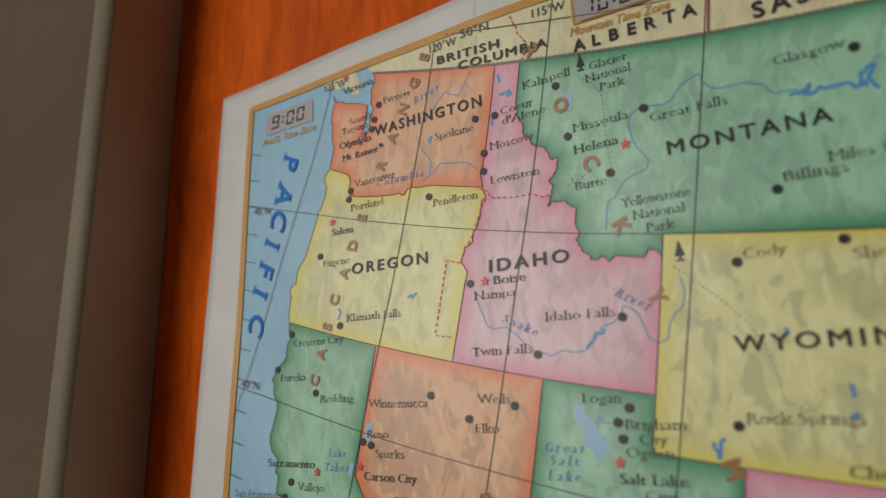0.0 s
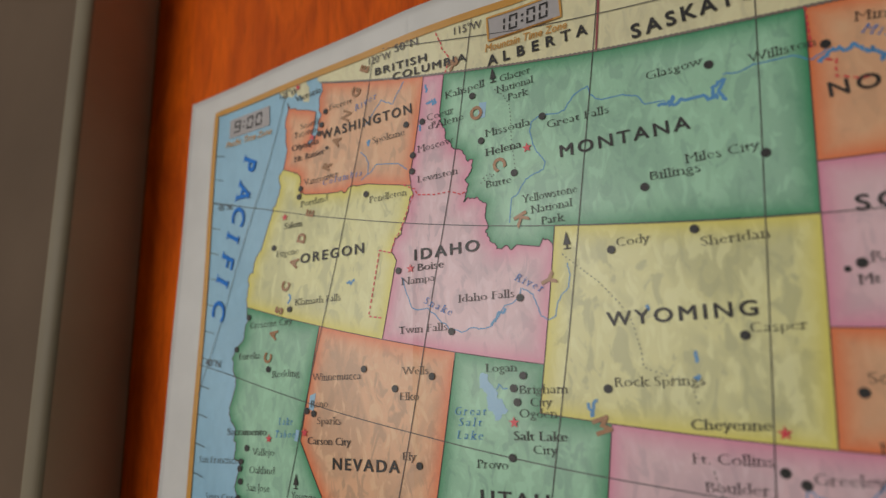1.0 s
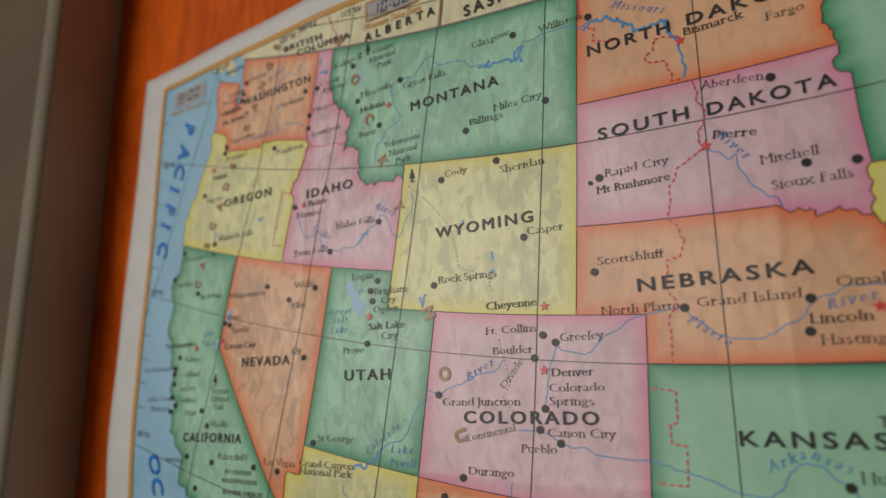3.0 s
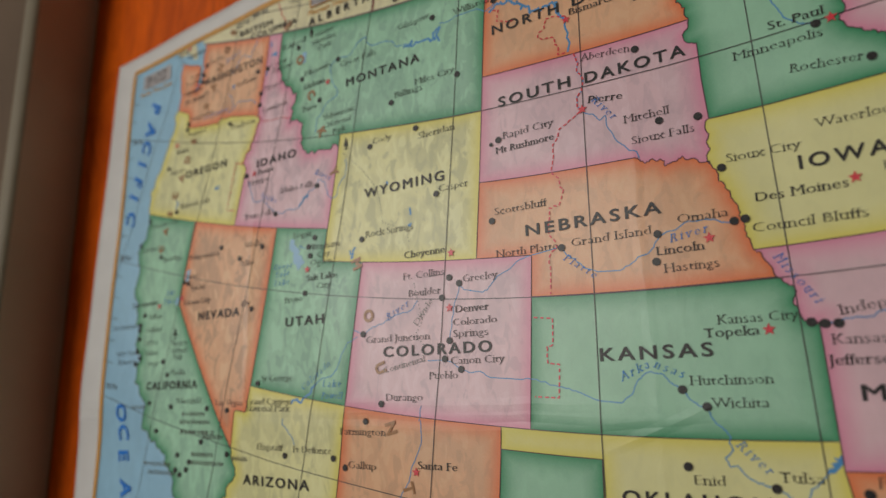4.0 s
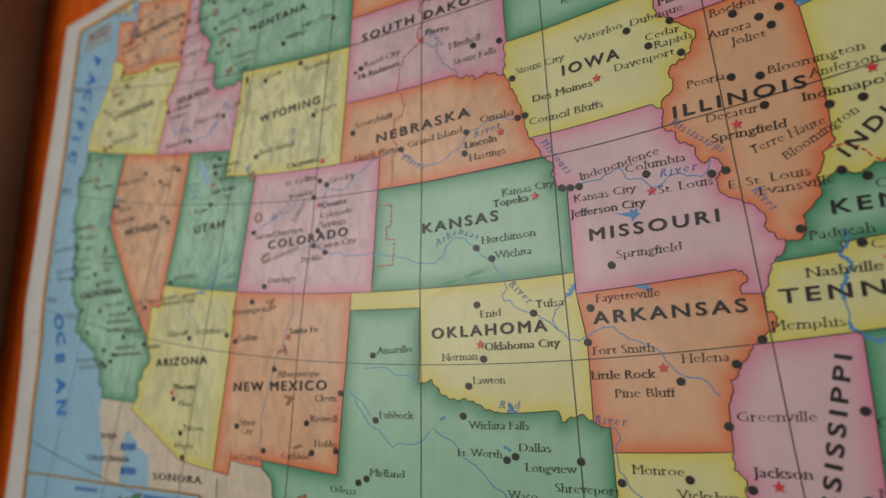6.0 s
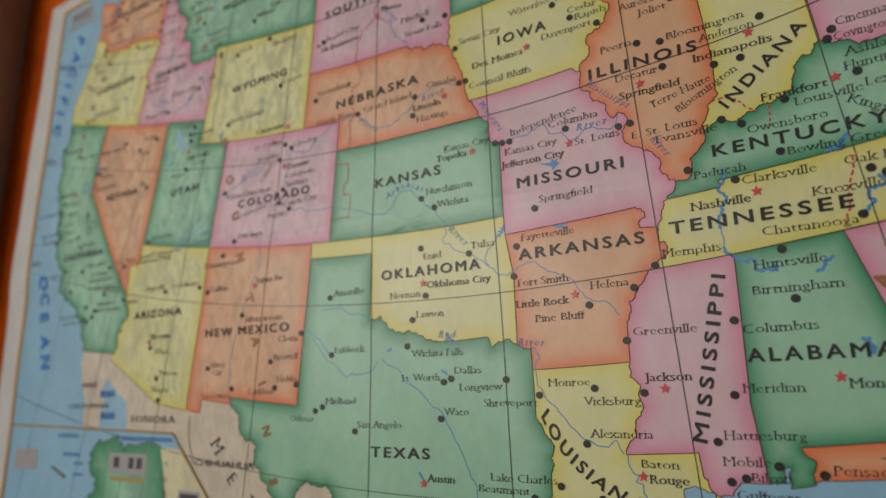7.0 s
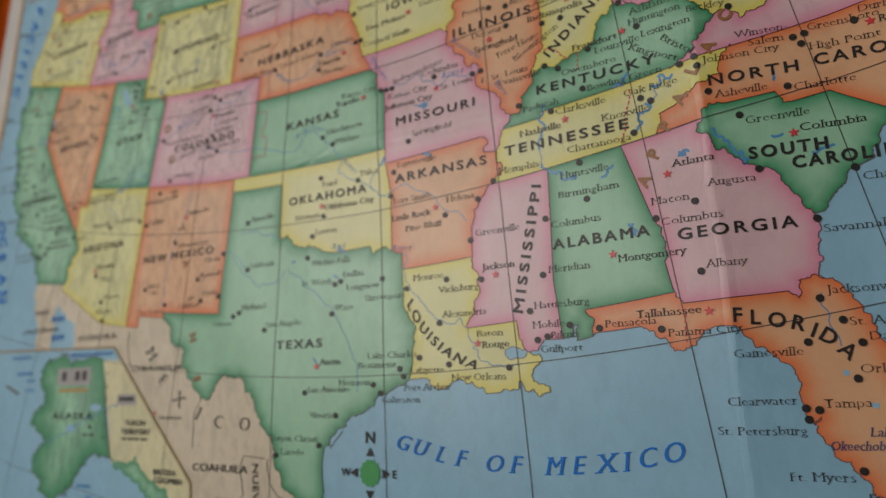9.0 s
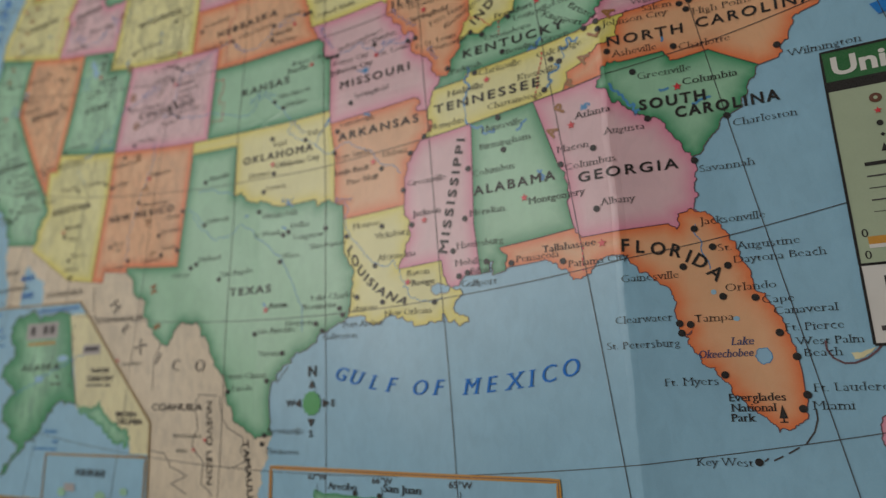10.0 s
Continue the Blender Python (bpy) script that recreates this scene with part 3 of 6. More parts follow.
state("Washington", "orange", 0.60, [(117.03, 49.0), (122.76, 49.0)], [(122.76, 49.0), (122.5, 48.75), (122.6, 48.4), (122.3, 48.0), (122.4, 47.6), (122.5, 47.25), (122.9, 47.1), (122.65, 47.6), (122.7, 48.1), (123.2, 48.15), (124.0, 48.15), (124.7, 48.38), (124.6, 47.9), (124.35, 47.3), (124.1, 46.9), (124.05, 46.26)], COLUMBIA, [(116.92, 46.0), (117.03, 46.43), (117.03, 49.0)])
state("Oregon", "yellow", 0.60, COLUMBIA, SNAKE, [(117.03, 42.0), (120.0, 42.0), (124.2, 42.0)], [(124.2, 42.0), (124.35, 42.3), (124.55, 42.84), (124.4, 43.3), (124.15, 43.9), (124.1, 44.6), (123.95, 45.5), (124.05, 46.26)])
state("Idaho", "pink", 0.60, [(117.03, 49.0), (117.03, 46.43), (116.92, 46.0)], SNAKE, [(117.03, 42.0), (114.04, 42.0), (111.05, 42.0), (111.05, 44.48)], BITTERROOT, [(116.05, 49.0), (117.03, 49.0)])
state("Montana", "green", 0.60, BITTERROOT, [(111.05, 44.48), (111.05, 45.0), (104.05, 45.0), (104.05, 45.94), (104.05, 49.0), (116.05, 49.0)])
state("California", "green", 0.50, [(124.2, 42.0), (120.0, 42.0), (119.8, 39.0), (114.63, 35.0)], COLORADO_R, [(114.72, 32.72), (117.12, 32.53)], [(117.12, 32.53), (117.25, 32.9), (117.9, 33.6), (118.4, 33.75), (118.5, 34.0), (119.3, 34.2), (120.6, 34.55), (120.65, 35.15), (121.3, 35.7), (121.95, 36.5), (121.8, 36.7), (121.9, 36.95), (122.5, 37.2), (122.5, 37.8), (123.0, 38.3), (123.7, 38.9), (123.8, 39.3), (123.8, 39.8), (124.4, 40.44), (124.15, 40.9), (124.05, 41.4), (124.2, 42.0)])
state("Nevada", "orange", 0.85, [(120.0, 42.0), (117.03, 42.0), (114.04, 42.0), (114.04, 37.0), (114.05, 36.2), (114.7, 36.1), (114.63, 35.0), (119.8, 39.0)])
state("Utah", "green", 0.70, [(114.04, 42.0), (111.05, 42.0), (111.05, 41.0), (109.05, 41.0), (109.05, 37.0), (114.04, 37.0)])
state("Wyoming", "yellow", 0.80, [(111.05, 45.0), (104.05, 45.0), (104.05, 43.0), (104.05, 41.0), (109.05, 41.0), (111.05, 41.0), (111.05, 42.0), (111.05, 44.48)])
state("Arizona", "yellow", 0.50, [(114.04, 37.0), (109.05, 37.0), (109.05, 31.33), (111.07, 31.33), (114.81, 32.5), (114.72, 32.72)], COLORADO_R, [(114.63, 35.0), (114.7, 36.1), (114.05, 36.2), (114.04, 37.0)])
state("Colorado", "pink", 0.45, [(109.05, 41.0), (104.05, 41.0), (102.05, 41.0), (102.05, 40.0), (102.05, 37.0), (103.0, 37.0), (109.05, 37.0)])
state("New Mexico", "orange", 0.45, [(109.05, 37.0), (103.0, 37.0), (103.0, 36.5), (103.06, 32.0), (106.62, 32.0), (106.53, 31.78), (108.2, 31.78), (108.2, 31.33), (109.05, 31.33)])
state("North Dakota", "orange", 0.30, [(104.05, 49.0), (97.23, 49.0)], RED_NORTH, [(96.68, 45.94), (104.05, 45.94)])
state("South Dakota", "pink", 0.35, [(104.05, 45.94), (96.68, 45.94)], TRAVERSE, BIG_SIOUX, MISSOURI_A, [(98.6, 42.95), (104.05, 43.0)])
state("Nebraska", "orange", 0.35, [(104.05, 43.0), (98.6, 42.95)], MISSOURI_A, MISSOURI_B, MISSOURI_C, [(95.36, 40.0), (102.05, 40.0), (102.05, 41.0), (104.05, 41.0)])
state("Kansas", "green", 0.12, [(102.05, 40.0), (95.36, 40.0)], MISSOURI_D, [(94.62, 39.1), (94.62, 37.0), (102.05, 37.0)])
state("Oklahoma", "yellow", 0.1, [(103.0, 37.0), (102.05, 37.0), (94.62, 37.0), (94.62, 36.5), (94.43, 35.4), (94.48, 33.64)], RED_R, [(100.0, 34.56), (100.0, 36.5), (103.0, 36.5)])
state("Texas", "green", 0.12, [(103.0, 36.5), (100.0, 36.5), (100.0, 34.56)], RED_R, RED_LOW, [(94.04, 33.55), (94.04, 33.0)], SABINE, [(93.84, 29.7), (94.7, 29.35), (95.3, 28.95), (96.04, 28.66), (96.5, 28.47), (96.42, 28.36), (96.78, 28.28), (96.85, 28.15), (97.02, 28.08), (97.07, 27.8), (97.32, 27.68), (97.38, 27.2), (97.3, 26.6), (97.15, 25.96)], RIO_GRANDE, [(106.53, 31.78), (106.62, 32.0), (103.06, 32.0), (103.0, 36.5)])
state("Minnesota", "green", 0.1, RED_NORTH, TRAVERSE, [(96.45, 43.5), (91.34, 43.5)], MISS_MN, [(92.1, 46.75), (91.3, 47.2), (89.6, 48.0), (90.8, 48.2), (92.0, 48.3), (93.0, 48.55), (94.6, 48.72), (95.15, 49.38), (95.15, 49.0), (97.23, 49.0)])
state("Iowa", "yellow", 0.08, [(96.45, 43.5), (91.34, 43.5)], MISS_WI, MISS_IA, DES_MOINES, MISSOURI_B, BIG_SIOUX)
state("Missouri", "pink", 0.1, DES_MOINES, MISS_IL, MISS_KY, MISS_TN_A, BOOTHEEL, [(90.38, 36.52), (94.62, 36.5), (94.62, 37.0), (94.62, 39.1)], MISSOURI_D, MISSOURI_C)
state("Arkansas", "orange", 0.15, [(94.62, 36.5), (90.38, 36.52)], BOOTHEEL, MISS_TN, MISS_AR, [(91.17, 33.0), (94.04, 33.0), (94.04, 33.55)], RED_LOW, [(94.48, 33.64), (94.43, 35.4), (94.62, 36.5)])
state("Louisiana", "yellow", 0.05, [(94.04, 33.0), (91.17, 33.0)], MISS_LA, PEARL, [(89.58, 30.16), (89.4, 30.04), (89.21, 30.05), (89.15, 29.86), (89.31, 29.78), (89.53, 29.51), (89.48, 29.36), (89.14, 29.23), (88.98, 29.06), (89.35, 28.96), (89.51, 29.17), (89.93, 29.42), (90.02, 29.19), (90.26, 29.17), (90.52, 29.23), (90.66, 29.16), (91.11, 29.16), (91.37, 29.34), (91.56, 29.52), (91.95, 29.61), (92.23, 29.55), (93.26, 29.71), (93.84, 29.7)], SABINE)
state("Wisconsin", "pink", 0.1, MISS_MN, MISS_WI, [(90.82, 42.49), (87.8, 42.49)], [(87.8, 42.49), (87.9, 43.0), (87.75, 43.7), (87.5, 44.4), (87.1, 45.2), (87.3, 44.85), (88.0, 44.55), (87.6, 45.1), (87.8, 45.35), (88.1, 45.9), (89.1, 46.15), (90.4, 46.55), (90.9, 46.95), (92.1, 46.75)])
state("Illinois", "orange", 0.1, [(90.82, 42.49), (87.8, 42.49), (87.6, 41.85), (87.53, 41.7)], WABASH, OHIO_IL, MISS_IL, MISS_IA)
state("Indiana", "yellow", 0.08, [(87.53, 41.7), (86.8, 41.76), (84.81, 41.7), (84.82, 39.1)], OHIO_IN, WABASH)
state("Kentucky", "green", 0.15, OHIO_IN, OHIO_IL, MISS_KY, KY_TN, CUMBERLAND, TUG, OHIO_OH)
state("Tennessee", "yellow", 0.15, KY_TN, [(83.68, 36.6), (81.68, 36.59)], SMOKIES, [(84.5, 35.0), (85.6, 35.0), (88.2, 35.0), (90.3, 35.0)], MISS_TN, MISS_TN_A)
state("Mississippi", "pink", 0.08, [(90.3, 35.0), (88.2, 35.0), (88.1, 34.9), (88.45, 31.9), (88.4, 30.35), (89.0, 30.4), (89.58, 30.16)], PEARL, MISS_LA, MISS_AR)
state("Alabama", "green", 0.1, [(88.2, 35.0), (85.6, 35.0), (85.13, 32.84)], CHATTAHOOCHEE, [(85.0, 31.0), (87.6, 31.0)], PERDIDO, [(87.5, 30.3), (88.0, 30.25), (87.9, 30.65), (88.1, 30.35), (88.4, 30.35), (88.45, 31.9), (88.1, 34.9), (88.2, 35.0)])
state("Georgia", "pink", 0.1, [(85.6, 35.0), (84.5, 35.0), (83.1, 35.0)], CHATTOOGA, [(81.1, 32.05), (81.08, 31.67), (81.3, 31.26), (81.44, 30.85), (81.38, 30.62)], ST_MARYS, CHATTAHOOCHEE, [(85.13, 32.84), (85.6, 35.0)])
state("Florida", "orange", 0.05, [(87.6, 31.0), (85.0, 31.0)], ST_MARYS, [(81.38, 30.62), (81.1, 30.45), (80.81, 29.78), (80.58, 28.72), (80.28, 27.96), (80.18, 27.27), (80.12, 26.87), (80.15, 26.36), (80.24, 25.87), (80.36, 25.35), (80.76, 25.18), (81.07, 25.14), (81.2, 25.39), (81.55, 25.77), (81.7, 26.05), (81.84, 26.28), (82.01, 26.51), (82.1, 26.81), (82.31, 26.87), (82.44, 27.18), (82.62, 27.46), (82.42, 27.77), (82.61, 27.63), (82.73, 27.9), (82.74, 28.13), (82.64, 28.47), (82.66, 28.69), (82.76, 28.94), (83.07, 29.15), (83.41, 29.42), (83.6, 29.76), (83.75, 29.97), (84.23, 30.04), (84.56, 29.92), (84.77, 29.7), (85.04, 29.67), (85.36, 29.64), (85.46, 29.88), (85.78, 30.18), (86.18, 30.35), (86.86, 30.36), (87.37, 30.38), (87.5, 30.3)], PERDIDO)
state("South Carolina", "green", 0.1, NC_SC, [(78.48, 33.86), (79.03, 33.32), (79.32, 32.93), (79.78, 32.85), (80.17, 32.56), (80.6, 32.31), (80.81, 32.11), (81.1, 32.05)], CHATTOOGA)
state("North Carolina", "orange", 0.15, SMOKIES, [(84.5, 35.0), (83.1, 35.0)], NC_SC, [(78.48, 33.86), (77.92, 33.86), (77.76, 34.13), (77.35, 34.47), (76.9, 34.78), (76.4, 34.8), (75.55, 35.25), (75.87, 36.55), (81.68, 36.59)])
state("Virginia", "pink", 0.2, CUMBERLAND, [(83.68, 36.6), (81.68, 36.59), (75.87, 36.55), (76.0, 36.95), (76.3, 37.6), (76.3, 38.0), (77.05, 38.4), (77.05, 38.9), (77.75, 39.3)], ALLEGHENY)
state("West Virginia", "yellow", 0.2, OHIO_WV, TUG, ALLEGHENY, [(77.75, 39.3), (78.5, 39.6), (79.48, 39.2), (79.48, 39.72), (80.52, 39.72), (80.52, 40.64)])
state("Ohio", "pink", 0.1, [(84.82, 39.1), (84.81, 41.7), (83.45, 41.73), (82.7, 41.5), (81.5, 41.65), (80.52, 42.0), (80.52, 40.64)], OHIO_WV, OHIO_OH)
state("Michigan", "green", 0.1, [(86.8, 41.76), (84.81, 41.7), (83.45, 41.73), (82.5, 42.6), (82.45, 43.0), (83.0, 44.0), (83.9, 43.7), (83.3, 44.9), (84.7, 45.75), (85.5, 45.0), (86.25, 44.6), (86.5, 43.7), (86.2, 42.6)])
state("Upper Michigan", "green", 0.1, [(90.4, 46.55), (89.1, 46.15), (88.1, 45.9), (87.8, 45.35), (87.6, 45.1), (87.0, 45.75), (85.0, 46.0), (84.4, 46.5), (86.0, 46.65), (87.5, 46.5), (88.2, 47.4), (89.0, 46.95)])
state("Pennsylvania", "orange", 0.2, [(80.52, 42.0), (79.76, 42.26), (79.76, 42.0), (75.35, 42.0), (74.7, 41.35), (75.1, 40.9), (75.2, 40.6), (74.75, 40.2), (75.4, 39.8), (79.48, 39.72), (80.52, 39.72), (80.52, 40.64)])
state("New York", "green", 0.2, [(79.76, 42.26), (78.9, 42.9), (79.05, 43.27), (76.3, 43.5), (76.3, 44.1), (74.7, 45.0), (73.35, 45.0), (73.4, 43.6), (73.25, 42.75), (73.5, 41.3), (73.7, 41.0), (72.0, 41.05), (74.0, 40.6), (74.7, 41.35), (75.35, 42.0), (79.76, 42.0)])
state("New Jersey", "yellow", 0.05, [(74.7, 41.35), (73.95, 41.0), (74.0, 40.5), (74.1, 39.75), (74.9, 38.95), (75.5, 39.5), (74.75, 40.2), (75.2, 40.6), (75.1, 40.9)])
state("Maryland", "green", 0.1, [(79.48, 39.72), (75.78, 39.72), (75.7, 38.46), (75.05, 38.45), (75.6, 37.95), (76.1, 38.3), (76.2, 39.2), (76.5, 38.8), (76.35, 38.1), (77.05, 38.4), (77.05, 38.9), (77.75, 39.3), (78.5, 39.6), (79.48, 39.2)])
state("New England", "pink", 0.2, [(73.35, 45.0), (71.5, 45.0), (71.0, 45.3), (70.3, 45.9), (70.0, 46.7), (69.2, 47.45), (68.3, 47.35), (67.8, 47.05), (67.8, 45.7), (67.0, 44.9), (68.8, 44.3), (70.0, 43.8), (70.7, 43.0), (70.8, 42.5), (70.6, 41.95), (70.0, 41.75), (71.2, 41.5), (73.7, 41.0), (73.5, 41.3), (73.25, 42.75), (73.4, 43.6)])


def clip_to_frame(ring):
    """Cut a ring of (u, v) to the printed border."""
    for axis, limit, sign in ((0, F_LEFT, 1), (0, F_RIGHT, -1), (1, F_LOW, 1), (1, F_HIGH, -1)):
        out = []
        for a, b in zip(ring, ring[1:] + ring[:1]):
            da, db = (a[axis] - limit) * sign, (b[axis] - limit) * sign
            if da >= 0:
                out.append(a)
            if (da > 0) != (db > 0) and da != db:
                k = da / (da - db)
                out.append((a[0] + (b[0] - a[0]) * k, a[1] + (b[1] - a[1]) * k))
        ring = out
    return ring


# Canada above the 49th parallel, Vancouver Island, Mexico below the river
canada = [(122.76, 49.0), (117.03, 49.0), (116.05, 49.0), (110.0, 49.0), (104.05, 49.0), (97.23, 49.0), (95.15, 49.0), (95.15, 49.38), (94.6, 48.72), (93.0, 48.55), (92.0, 48.3), (90.8, 48.2), (89.6, 48.0), (88.0, 48.8), (86.0, 48.7), (84.8, 47.5), (84.4, 46.5), (82.0, 46.1), (80.0, 45.3), (81.5, 44.5), (82.4, 43.0), (79.5, 43.3), (76.3, 44.1), (74.7, 45.0), (71.5, 45.0), (69.2, 47.45), (67.8, 47.05), (67.0, 44.9), (62.0, 46.0), (60.0, 56.0), (130.0, 56.0), (127.5, 51.0), (124.5, 49.8), (123.2, 49.3)]
CANADA = region("canada", clip_to_frame(flat(cut(winding(canada + [canada[0]]), 0.4)[:-1])), CREAM, wall_map, 2, "cream printed land of Canada", 0.006)
island = [(123.3, 48.4), (123.4, 48.75), (124.0, 49.2), (125.2, 50.0), (127.0, 50.8), (128.3, 50.7), (127.0, 49.8), (125.8, 49.0), (124.6, 48.55)]
region("island", clip_to_frame(flat(winding(island + [island[0]])[:-1])), CREAM, wall_map, 2, "cream printed island", 0.004)
MEXICO = region("mexico", clip_to_frame(flat(cut(winding(chain([(97.15, 25.96), (97.4, 25.0), (97.7, 23.8), (97.8, 22.3), (97.3, 20.5), (106.0, 20.5), (105.5, 21.8), (106.5, 23.4), (108.0, 25.0), (109.4, 25.7), (109.4, 26.6), (110.6, 27.6), (111.3, 28.3), (112.3, 29.3), (112.8, 30.3), (113.1, 31.2), (114.0, 31.5), (114.75, 31.8), (114.6, 31.0), (114.6, 30.0), (113.6, 29.4), (112.8, 28.3), (111.6, 26.6), (110.7, 25.0), (110.2, 24.2), (109.5, 23.0), (110.3, 23.5), (112.1, 24.8), (112.3, 26.0), (113.8, 26.8), (115.0, 27.8), (114.1, 28.1), (114.2, 28.8), (115.7, 29.8), (116.1, 30.8), (116.7, 31.6), (117.12, 32.53), (114.72, 32.72), (114.81, 32.5), (111.07, 31.33), (109.05, 31.33), (108.2, 31.33), (108.2, 31.78), (106.53, 31.78)], RIO_GRANDE)), 0.4)[:-1])), SAND, wall_map, 2, "sand-coloured printed land of Mexico", 0.006)

# ---- meridians and parallels ----
SET_OFF = {125: (-0.65, 0.80), 120: (-0.55, -0.50), 115: (-0.15, 0.30), 110: (0.0, 0.75), 105: (0.22, 0.26), 100: (0.28, -0.22), 95: (0.15, -0.15), 90: (-0.12, -0.12), 85: (-0.15, -0.15), 80: (-0.22, -0.22)}
for lon in range(60, 131, 5):
    a, b = SET_OFF.get(lon, (0.0, 0.0))
    line = [uv(lon + b + (a - b) * (22 + 0.25 * k - 30) / 19, 22 + 0.25 * k) for k in range(125)]
    line = [q for q in line if F_LEFT < q[0] < F_RIGHT and F_LOW < q[1] < F_HIGH]
    if len(line) > 2:
        stroke("meridian", line, 0.0004, GREY, wall_map, 6, "thin dark printed meridian")
for lat in range(25, 51, 5):
    drawn = lat + {25: 0.05, 30: -0.07, 40: -0.04}.get(lat, 0.0)
    line = [uv(134 - 0.25 * k, drawn - max(0.0, 10 - 0.25 * k) * 0.02) for k in range(320)]
    line = [q for q in line if F_LEFT < q[0] < F_RIGHT and F_LOW < q[1] < F_HIGH]
    if len(line) > 2:
        stroke("parallel", line, 0.0004, GREY, wall_map, 6, "thin dark printed parallel")
# the national border: a broad, rough grey-brown band along the 49th parallel
stroke("national_border", [(q[0], q[1] + 0.0002 * math.sin(q[0] * 2900)) for q in cut(flat(cut([(122.7, 49.0), (95.2, 49.0)], 0.4)), 0.0006)], 0.0011, FRONTIER, wall_map, 6, "rough grey-brown band of the national border", step=0.01)

# ---- what is printed on the land ----
STATES["Mexico"] = MEXICO
MM = 0.001


def disc(name, u, v, r, material, parent, layer=8, points=14, squash=1.0, label=""):
    return patch(name, [(u + r * math.cos(k * math.tau / points), v + squash * r * math.sin(k * math.tau / points)) for k in range(points)], material, parent, layer, label)


def star(u, v, r, parent):
    return patch("capital_star", [(u + (r if k % 2 == 0 else r * 0.42) * math.sin(k * math.tau / 10), v + (r if k % 2 == 0 else r * 0.42) * math.cos(k * math.tau / 10)) for k in range(10)], RED, parent, 8, "small red five-pointed star")


def city(where, text, du, dv, u, v, width, turn=0.0):
    """A black dot and the city's name; places and width in mm on the sheet."""
    disc("city_dot", du * MM, dv * MM, 0.00175, BLACK, STATES[where])
    lettering(text, u * MM, v * MM, 0.0054, BLACK, STATES[where], width * MM, turn, -0.013, serif=True)


def capital(where, text, du, dv, u, v, width, turn=0.0):
    star(du * MM, dv * MM, 0.0025, STATES[where])
    lettering(text, u * MM, v * MM, 0.0054, BLACK, STATES[where], width * MM, turn, 0.001, serif=True)


def peak(where, text, du, dv, u, v, width, turn=0.0):
    disc("peak_dot", du * MM, dv * MM, 0.0011, BLACK, STATES[where], 8, 8)
    lettering(text, u * MM, v * MM, 0.0050, BLACK, STATES[where], width * MM, turn, 0.004, serif=True)


def state_name(where, text, u, v, width, turn=0.0, bow=0.0):
    """bow: how far the middle of the word sags below its ends, in mm."""
    u, v = u + bow * math.sin(radians(turn)), v - bow * math.cos(radians(turn))
    lettering(text, u * MM, v * MM, 0.0078, BLACK, STATES[where], width * MM, turn, 0.019, 0.0, 1.3, "bold black capital letters", serif=False, arc=4 * bow * MM)


def note(where, text, u, v, width, turn=0.0):
    lettering(text, u * MM, v * MM, 0.0052, BLACK, STATES[where], width * MM, turn, -0.011, serif=True)


def water_name(where, text, u, v, width, turn=0.0):
    lettering(text, u * MM, v * MM, 0.0053, BLUE, STATES[where], width * MM, turn, -0.010, 0.25, 1.45, "blue slanted letters", serif=True)


def bar(where, u, v, width, du, dv):
    """A name too blurred to read: grey upright bars of its size, with its dot."""
    disc("city_dot", du * MM, dv * MM, 0.00175, BLACK, STATES[where])
    stroke("name_bar", [((u - width / 2) * MM, (v + 1.3) * MM), ((u + width / 2) * MM, (v + 1.3) * MM)], 0.0026, FADED, STATES[where], 7, "", 0.0006, 0.0012)


def river(points):
    stroke("river", flat(winding(points, 0.45, 3)), 0.00050, RIVER, wall_map, 4, "thin blue printed river")


def wide_river(points):
    stroke("river", flat(winding(points, 0.6, 3)), 0.0010, RIVER, wall_map, 4, "broad blue printed river")


def reservoir(points):
    stroke("reservoir", flat(winding(points, 1.6, 4)), 0.0013, RIVER, wall_map, 4, "ragged blue printed reservoir")


def ragged_lake(points):
    """A filled lake with pointed arms; corners in mm on the sheet."""
    region("reservoir", [(u * MM, v * MM) for u, v in points], RIVER, wall_map, 4, "ragged blue printed reservoir", 0.003)


def zone_line(points):
    """A red dashed line; each dash is a part."""
    line, s, run = cut(flat(winding(points, 0.5, 3)), 0.0005), 0.0, []
    for a, b in zip(line, line[1:] + [None]):
        if b is not None and s % 0.0030 < 0.0019:
            run = (run or [a]) + [b]
        elif run:
            stroke("time_zone_dash", run, 0.0007, RED, wall_map, 6, step=1.0)
            run = []
        s += math.hypot(b[0] - a[0], b[1] - a[1]) if b else 0.0


def divide_line(points):
    stroke("divide_line", flat(points), 0.0004, FADED, wall_map, 6, "grey dotted line of the divide", 0.0007, 0.0013)


def land_line(points):
    stroke("province_line", flat(winding(points, 0.3, 2)), 0.00055, GREY, wall_map, 4, "thin grey province border")


def key_line(points):
    stroke("island_chain", flat(points), 0.0007, GREY, wall_map, 4, "dark line of small islands")


river([(112.63, 45.07), (112.64, 45.64), (112.18, 46.09), (111.56, 46.30), (111.52, 46.47), (112.01, 46.91), (112.17, 47.22), (112.14, 47.46), (111.74, 47.61), (111.18, 47.60), (110.95, 47.68), (110.58, 48.04), (110.24, 48.17), (110.15, 47.94), (109.75, 47.80), (109.05, 47.85), (108.38, 47.56), (107.80, 47.58)])
reservoir([(107.99, 47.47), (107.56, 47.65), (107.65, 47.43), (107.22, 47.52), (106.69, 47.56), (106.33, 47.45), (106.48, 47.7), (106.13, 47.82), (106.29, 47.56), (106.08, 47.41)])
river([(106.18, 47.93), (105.27, 48.02), (104.41, 48.05), (103.95, 47.90), (103.62, 48.06)])
